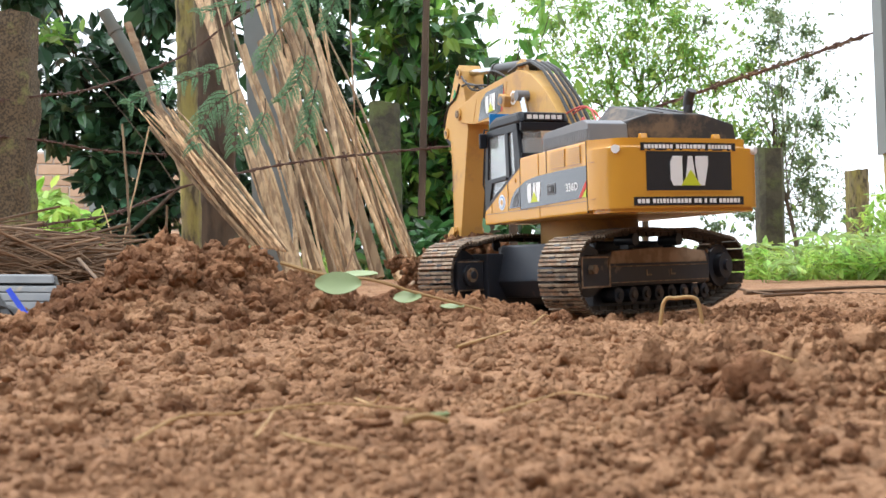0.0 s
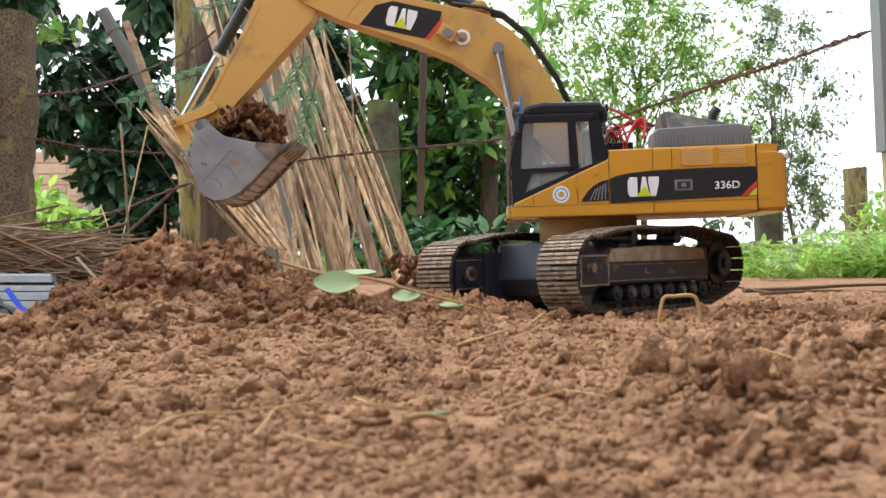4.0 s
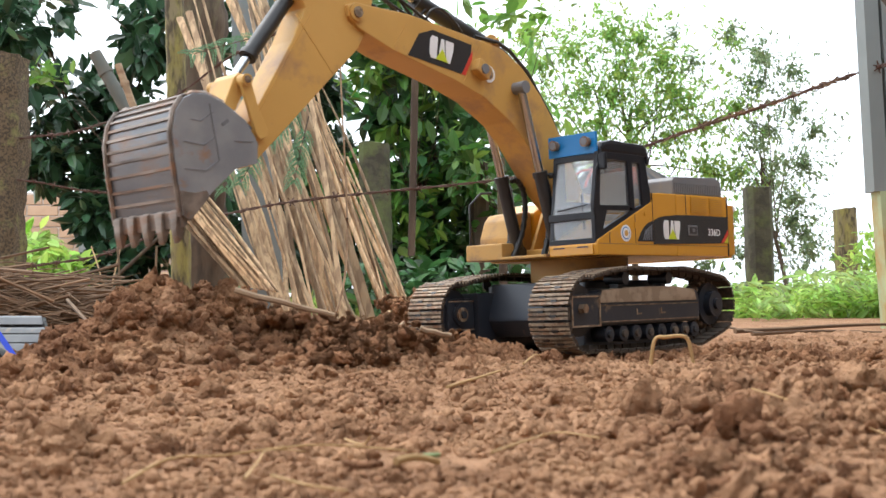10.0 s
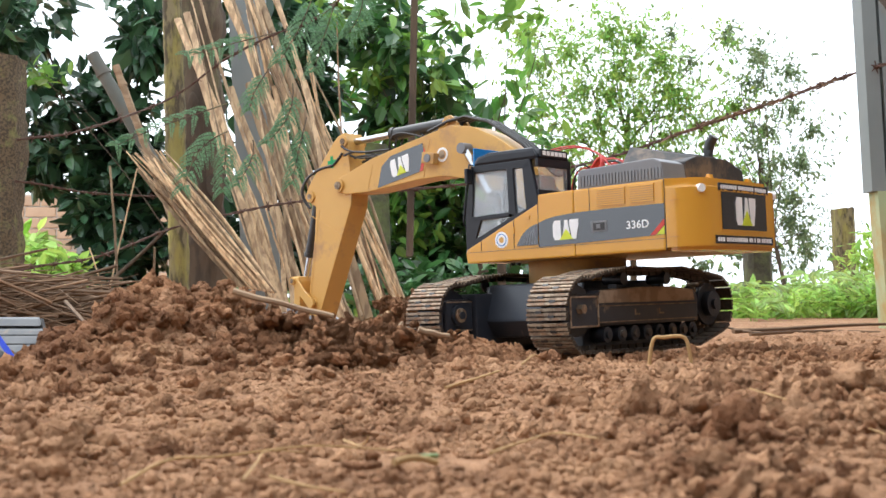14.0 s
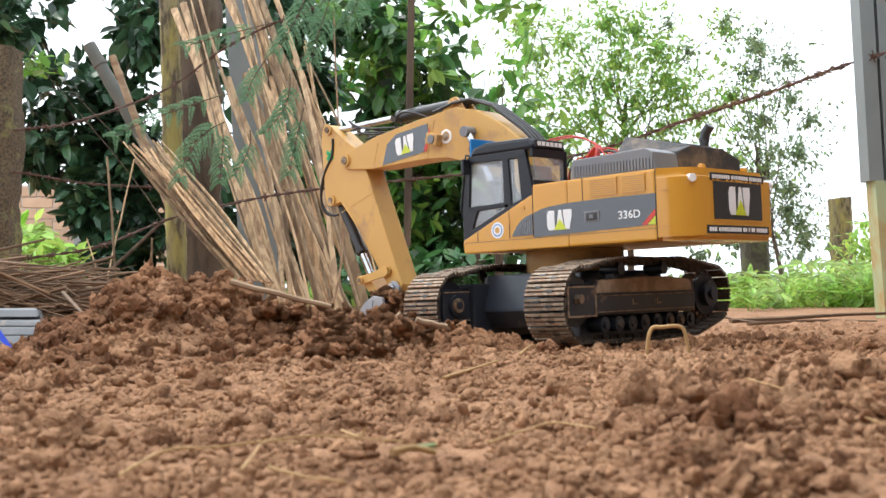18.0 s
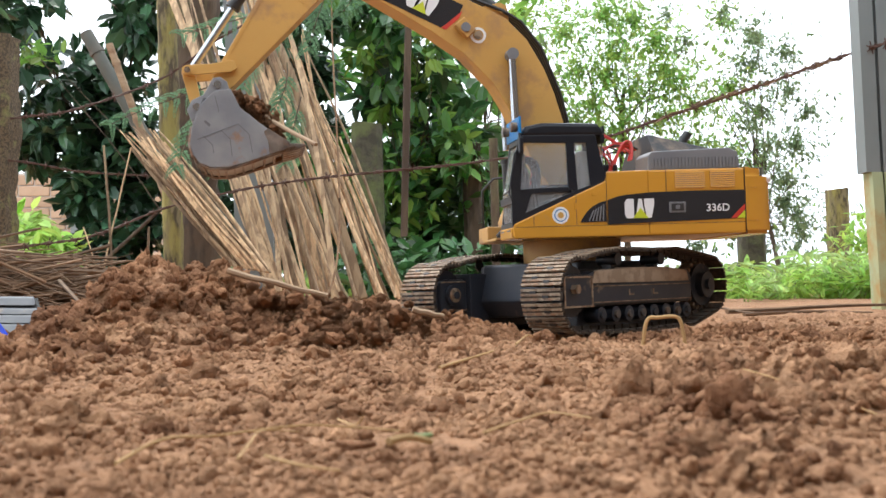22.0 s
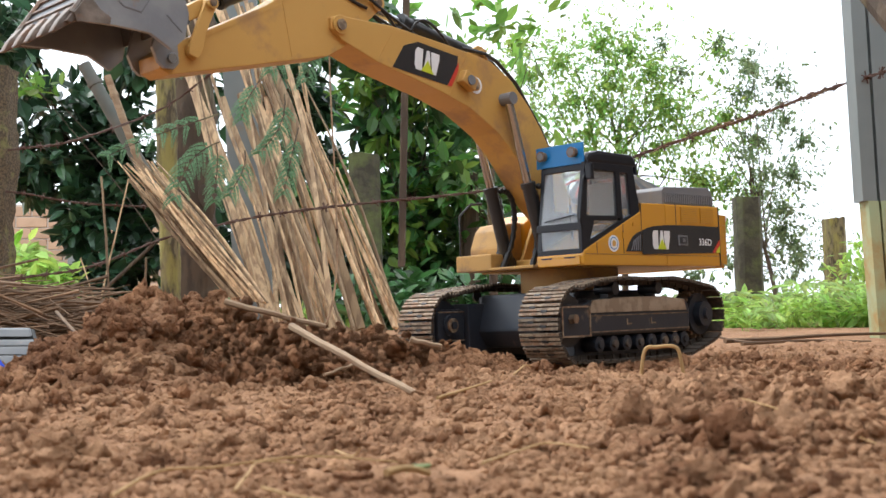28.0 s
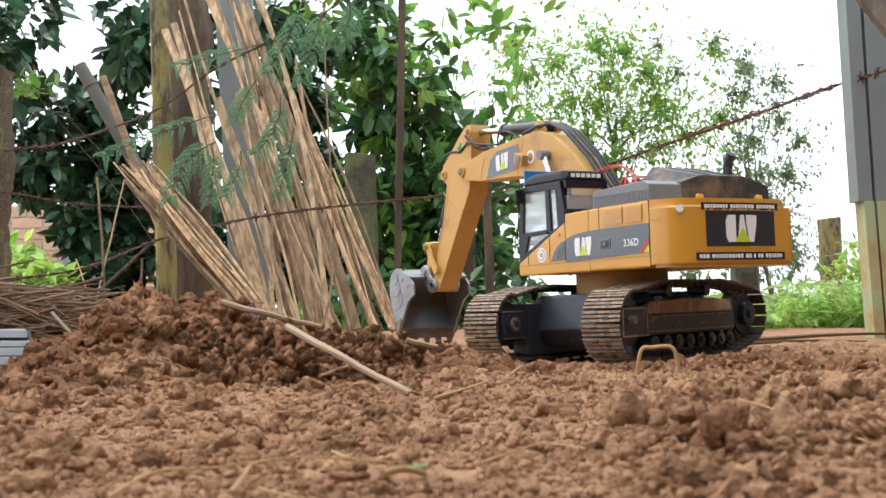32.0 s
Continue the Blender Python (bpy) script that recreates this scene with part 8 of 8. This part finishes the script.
straw(lay([(0.4765, 1.8410, -0.0094), (0.5609, 1.9199, -0.0034), (0.6505, 1.9987, -0.0023), (0.7262, 1.9724, -0.0041)], 0.004), 0.0030, "dry vine lying at the edge of the yard", BRUSH, name="dry_vine")
straw(lay([(0.4735, 1.9724, 0.0117), (0.4846, 1.9067, 0.0011), (0.5010, 1.8673, -0.0087)], 0.005), 0.0025, "dry vine lying at the edge of the yard", BRUSH, name="dry_vine")
straw(lay([(-0.0313, 0.3748, 0.0009), (-0.0257, 0.3708, 0.0004), (-0.0195, 0.3735, 0.0007)]), 0.0013, "short dark rotten twig", DARK_CLOD, 0.8, name="dark_twig")
straw(lay([(-0.0154, 0.3748, 0.0012), (-0.0093, 0.3813, 0.0017), (-0.0021, 0.3879, 0.0024)]), 0.0014, "short grass blade, green at the tip", STRAW, 0.7)
straw(lay([(-0.0094, 0.3840, 0.0021), (-0.0019, 0.3892, 0.0026)], 0.0026), 0.0012, "green tip of a grass blade", CUTLEAF, 0.7)


def stone(p, r, seed, mat=None, label="small pale brown stone in the soil"):
    v, f = lump(r, seed, 2)
    ob = mesh_thing("stone", v, f, mat or CLOD, label, "stone", "stones")
    x, y = p[0], p[1]
    ob.location = (x, y, ground_z(x, y) + r * 0.25)


for _i, (_p, _r) in enumerate((((0.0587, 0.3813), 0.0042), ((0.0635, 0.3748), 0.003), ((-0.0195, 0.8153), 0.006), ((0.1990, 0.8153), 0.004), ((-0.0372, 0.9205), 0.006),
                               ((-0.1899, 0.6838), 0.005), ((-0.1630, 0.7890), 0.006), ((-0.0532, 0.8942), 0.006), ((-0.1300, 0.3945), 0.006), ((-0.1401, 0.4076), 0.005), ((0.0883, 0.4734), 0.003))):
    stone(_p, _r, 70 + _i)


def cut_leaf(p, yaw, tilt_x, size, bend=0.0):
    """An oval cut leaf with a stalk."""
    bm = bmesh.new()
    n = 9
    rows = []
    for i in range(n):
        t = i / (n - 1)
        w = size * 0.30 * math.sin(math.pi * (0.06 + 0.90 * t)) ** 0.75
        rows.append([bm.verts.new((size * (t - 0.5), w * s, -abs(s) * 0 + 0.04 * size * s * s + bend * size * (t - 0.5) ** 2)) for s in (-1, -0.5, 0, 0.5, 1)])
    for a, b in zip(rows, rows[1:]):
        for k in range(4):
            bm.faces.new((a[k], b[k], b[k + 1], a[k + 1]))
    ext = bmesh.ops.extrude_face_region(bm, geom=bm.faces[:])
    for v in [q for q in ext["geom"] if isinstance(q, bmesh.types.BMVert)]:
        v.co.z -= 0.0006
    bmesh.ops.recalc_face_normals(bm, faces=bm.faces)
    ob = tagged(part("cut_leaf", bm, CUTLEAF, None, "pale green oval leaf lying on the heap", True), "", "leaf", "cut leaves")
    ob.matrix_world = Matrix.Translation(p) @ Matrix.Rotation(yaw, 4, "Z") @ Matrix.Rotation(tilt_x, 4, "X")
    return ob


LEAVES = [(cut_leaf(Vector((-0.0929, 0.9534, 0.0335)), 0.05, 0.95, 0.037), 8.5), (cut_leaf(Vector((-0.0377, 0.9665, 0.0223)), -0.35, 0.75, 0.024), 8.6),
          (cut_leaf(Vector((-0.0015, 0.9665, 0.0147)), -0.3, 0.30, 0.020), 8.65), (cut_leaf(Vector((-0.0777, 0.9796, 0.0408)), -0.18, 0.25, 0.030), 8.55)]
TWIG = tagged(part("leafy_twig", tube(bmesh.new(), smooth_line([(-0.1420, 0.9731, 0.0506), (-0.1033, 0.9665, 0.0402), (-0.0666, 0.9665, 0.0363), (-0.0299, 0.9665, 0.0259), (0.0242, 0.9665, 0.0118)]), 0.0019, 6, 0.6), STRAW, None, "thin twig with cut leaves lying on the heap", True), "", "twig")


def carried_stick(a, b, r, label):
    a, b = Vector(a), Vector(b)
    n = span(a, b)
    bm = tube(bmesh.new(), [(-n / 2 + n * i / 8, 0.0006 * math.sin(i), 0.0005 * math.cos(i * 1.7)) for i in range(9)], r * 0.8, 7, 0.75)
    ob = tagged(part("dry_stick", bm, DRYWOOD, None, label, True), "", "stick", "sticks from the bucket")
    c = (a + b) / 2
    rest = Matrix.Translation(c) @ (b - a).to_track_quat("X", "Z").to_matrix().to_4x4()
    return ob, rest


STICKS = [
    (*carried_stick((-0.1769, 1.0059, 0.0613), (-0.0910, 0.9928, 0.0398), 0.0036, "peeled dry stick lying across the heap"), 1.2, 8.35, (-0.0094, 0.078, -0.080), (0, 0, 97)),
    (*carried_stick((-0.0215, 1.0520, 0.0266), (0.0060, 1.0520, 0.0204), 0.0040, "short pale piece of wood on the heap"), 1.2, 8.9, (0.010, 0.020, -0.050), (20, 30, 10)),
    (*carried_stick((-0.1138, 0.9468, 0.0405), (-0.0126, 0.7890, -0.0031), 0.0038, "long peeled dry stick slanting down the heap"), 19.1, 26.25, (-0.0100, 0.056, -0.088), (0, 31, 90)),
    (*carried_stick((-0.0805, 0.8679, 0.0059), (-0.0574, 0.8942, 0.0141), 0.0016, "thin dry twig on the heap"), 19.1, 26.35, (0.012, -0.02, -0.06), (50, 10, 30)),
]


# ---------------------------------------------------------------- what moves


def fall(m, t0, rest, t):
    """A clod let go at t0 from the pose m, dropping to its rest."""
    a = m.translation
    drop = max(0.02, a.z - rest.z)
    span = math.sqrt(2 * drop / 9.8) * 1.25
    k = min(1.0, max(0.0, (t - t0) / span))
    p = Vector((a.x + (rest.x - a.x) * k, a.y + (rest.y - a.y) * k, a.z + (rest.z - a.z) * k * k))
    return Matrix.Translation(p) @ (m.to_quaternion().to_matrix().to_4x4() @ Matrix.Rotation(1.3 * k, 4, "X")), k >= 1.0


def motions():
    walk(excavator, [(t, base_pose(t)) for t in (0, 29.1, 29.2, 29.3, 29.4, 29.5, 29.6, 29.7, 29.8, 29.9, 30.0, 32)])
    at = {t: (swing_turn(t), arm(t)) for t in STEPS}

    def keyed(ob, pose_of):
        walk(ob, [(t, at[t][0] @ pose_of(at[t][1])) for t in STEPS])
    walk(HOUSE, [(t, at[t][0]) for t in STEPS])
    keyed(BOOM, lambda a: in_plane(a["foot"], a["be"]))
    keyed(STICK, lambda a: in_plane(a["tip"], a["st"]))
    keyed(BUCKET, lambda a: in_plane(a["end"], a["bu"]))
    keyed(ROCKER_PART, lambda a: in_plane(a["hinge"], toward(a["hinge"], a["joint"])))
    keyed(LINK_PART, lambda a: in_plane(a["joint"], toward(a["joint"], a["ear"])))
    low = (0.066, 0.112)
    for b, r, y in BOOM_CYL:
        keyed(b, lambda a, y=y: in_plane(low, toward(low, a["boom_pin"]), y))
        keyed(r, lambda a, y=y: in_plane(a["boom_pin"], toward(low, a["boom_pin"]), y))
    for b, r, y in STICK_CYL:
        keyed(b, lambda a: in_plane(a["lug"], toward(a["lug"], a["stick_top"])))
        keyed(r, lambda a: in_plane(a["stick_top"], toward(a["lug"], a["stick_top"])))
    for b, r, y in BUCKET_CYL:
        keyed(b, lambda a: in_plane(a["stick_lug"], toward(a["stick_lug"], a["joint"])))
        keyed(r, lambda a: in_plane(a["joint"], toward(a["stick_lug"], a["joint"])))
    # the tracks run while it drives back
    drive = (0, 29.1, 29.2, 29.3, 29.4, 29.5, 29.6, 29.7, 29.8, 29.9, 30.0, 32)
    way = math.hypot(BASE_END[0] - BASE_START[0], BASE_END[1] - BASE_START[1])
    for ob, s, y in TRACK_SHOES:
        walk(ob, [(t, shoe_pose(s + way * eased(((29.12, 0.0), (29.5, 0.42), (29.98, 1.0)), t, 1), y)) for t in drive])
    for ob, local, off, rest, dug in LOADS:
        first = bucket_world(dug) @ local
        rows = [(0.0, first), (dug, first)]
        t = dug + 0.1
        while t < off:
            rows.append((round(t, 3), bucket_world(t) @ local))
            t += 0.1
        m = bucket_world(off) @ local
        t = off
        while True:
            p, done = fall(m, off, rest, t)
            rows.append((round(t, 3), p))
            if done:
                break
            t += 0.0667
        rows.append((32.0, p))
        walk(ob, rows)

    # sticks ride in the bucket and fall with the soil
    for ob, rest, dug, off, place, turn in STICKS:
        local = pose(*place, *turn)
        first = bucket_world(dug) @ local
        rows = [(0.0, first), (dug, first)]
        t = dug + 0.1
        while t < off:
            rows.append((round(t, 3), bucket_world(t) @ local))
            t += 0.1
        m = bucket_world(off) @ local
        q0, q1 = m.to_quaternion(), rest.to_quaternion()
        for k in range(1, 9):
            f = k / 8
            p = m.translation.lerp(rest.translation, f)
            p.z = m.translation.z + (rest.translation.z - m.translation.z) * f * f
            rows.append((round(off + 0.045 * k, 3), Matrix.LocRotScale(p, q0.slerp(q1, f), None)))
        rows.append((32.0, rest))
        walk(ob, rows)
    # the cut leaves and their twig are pressed under by the falling soil
    for ob, t in LEAVES + [(TWIG, 8.6)]:
        m = ob.matrix_world.copy()
        low = Matrix.Translation((0.0, 0.020, -0.050)) @ m
        walk(ob, [(0.0, m), (t, m), (t + 0.25, low), (32.0, low)])


motions()
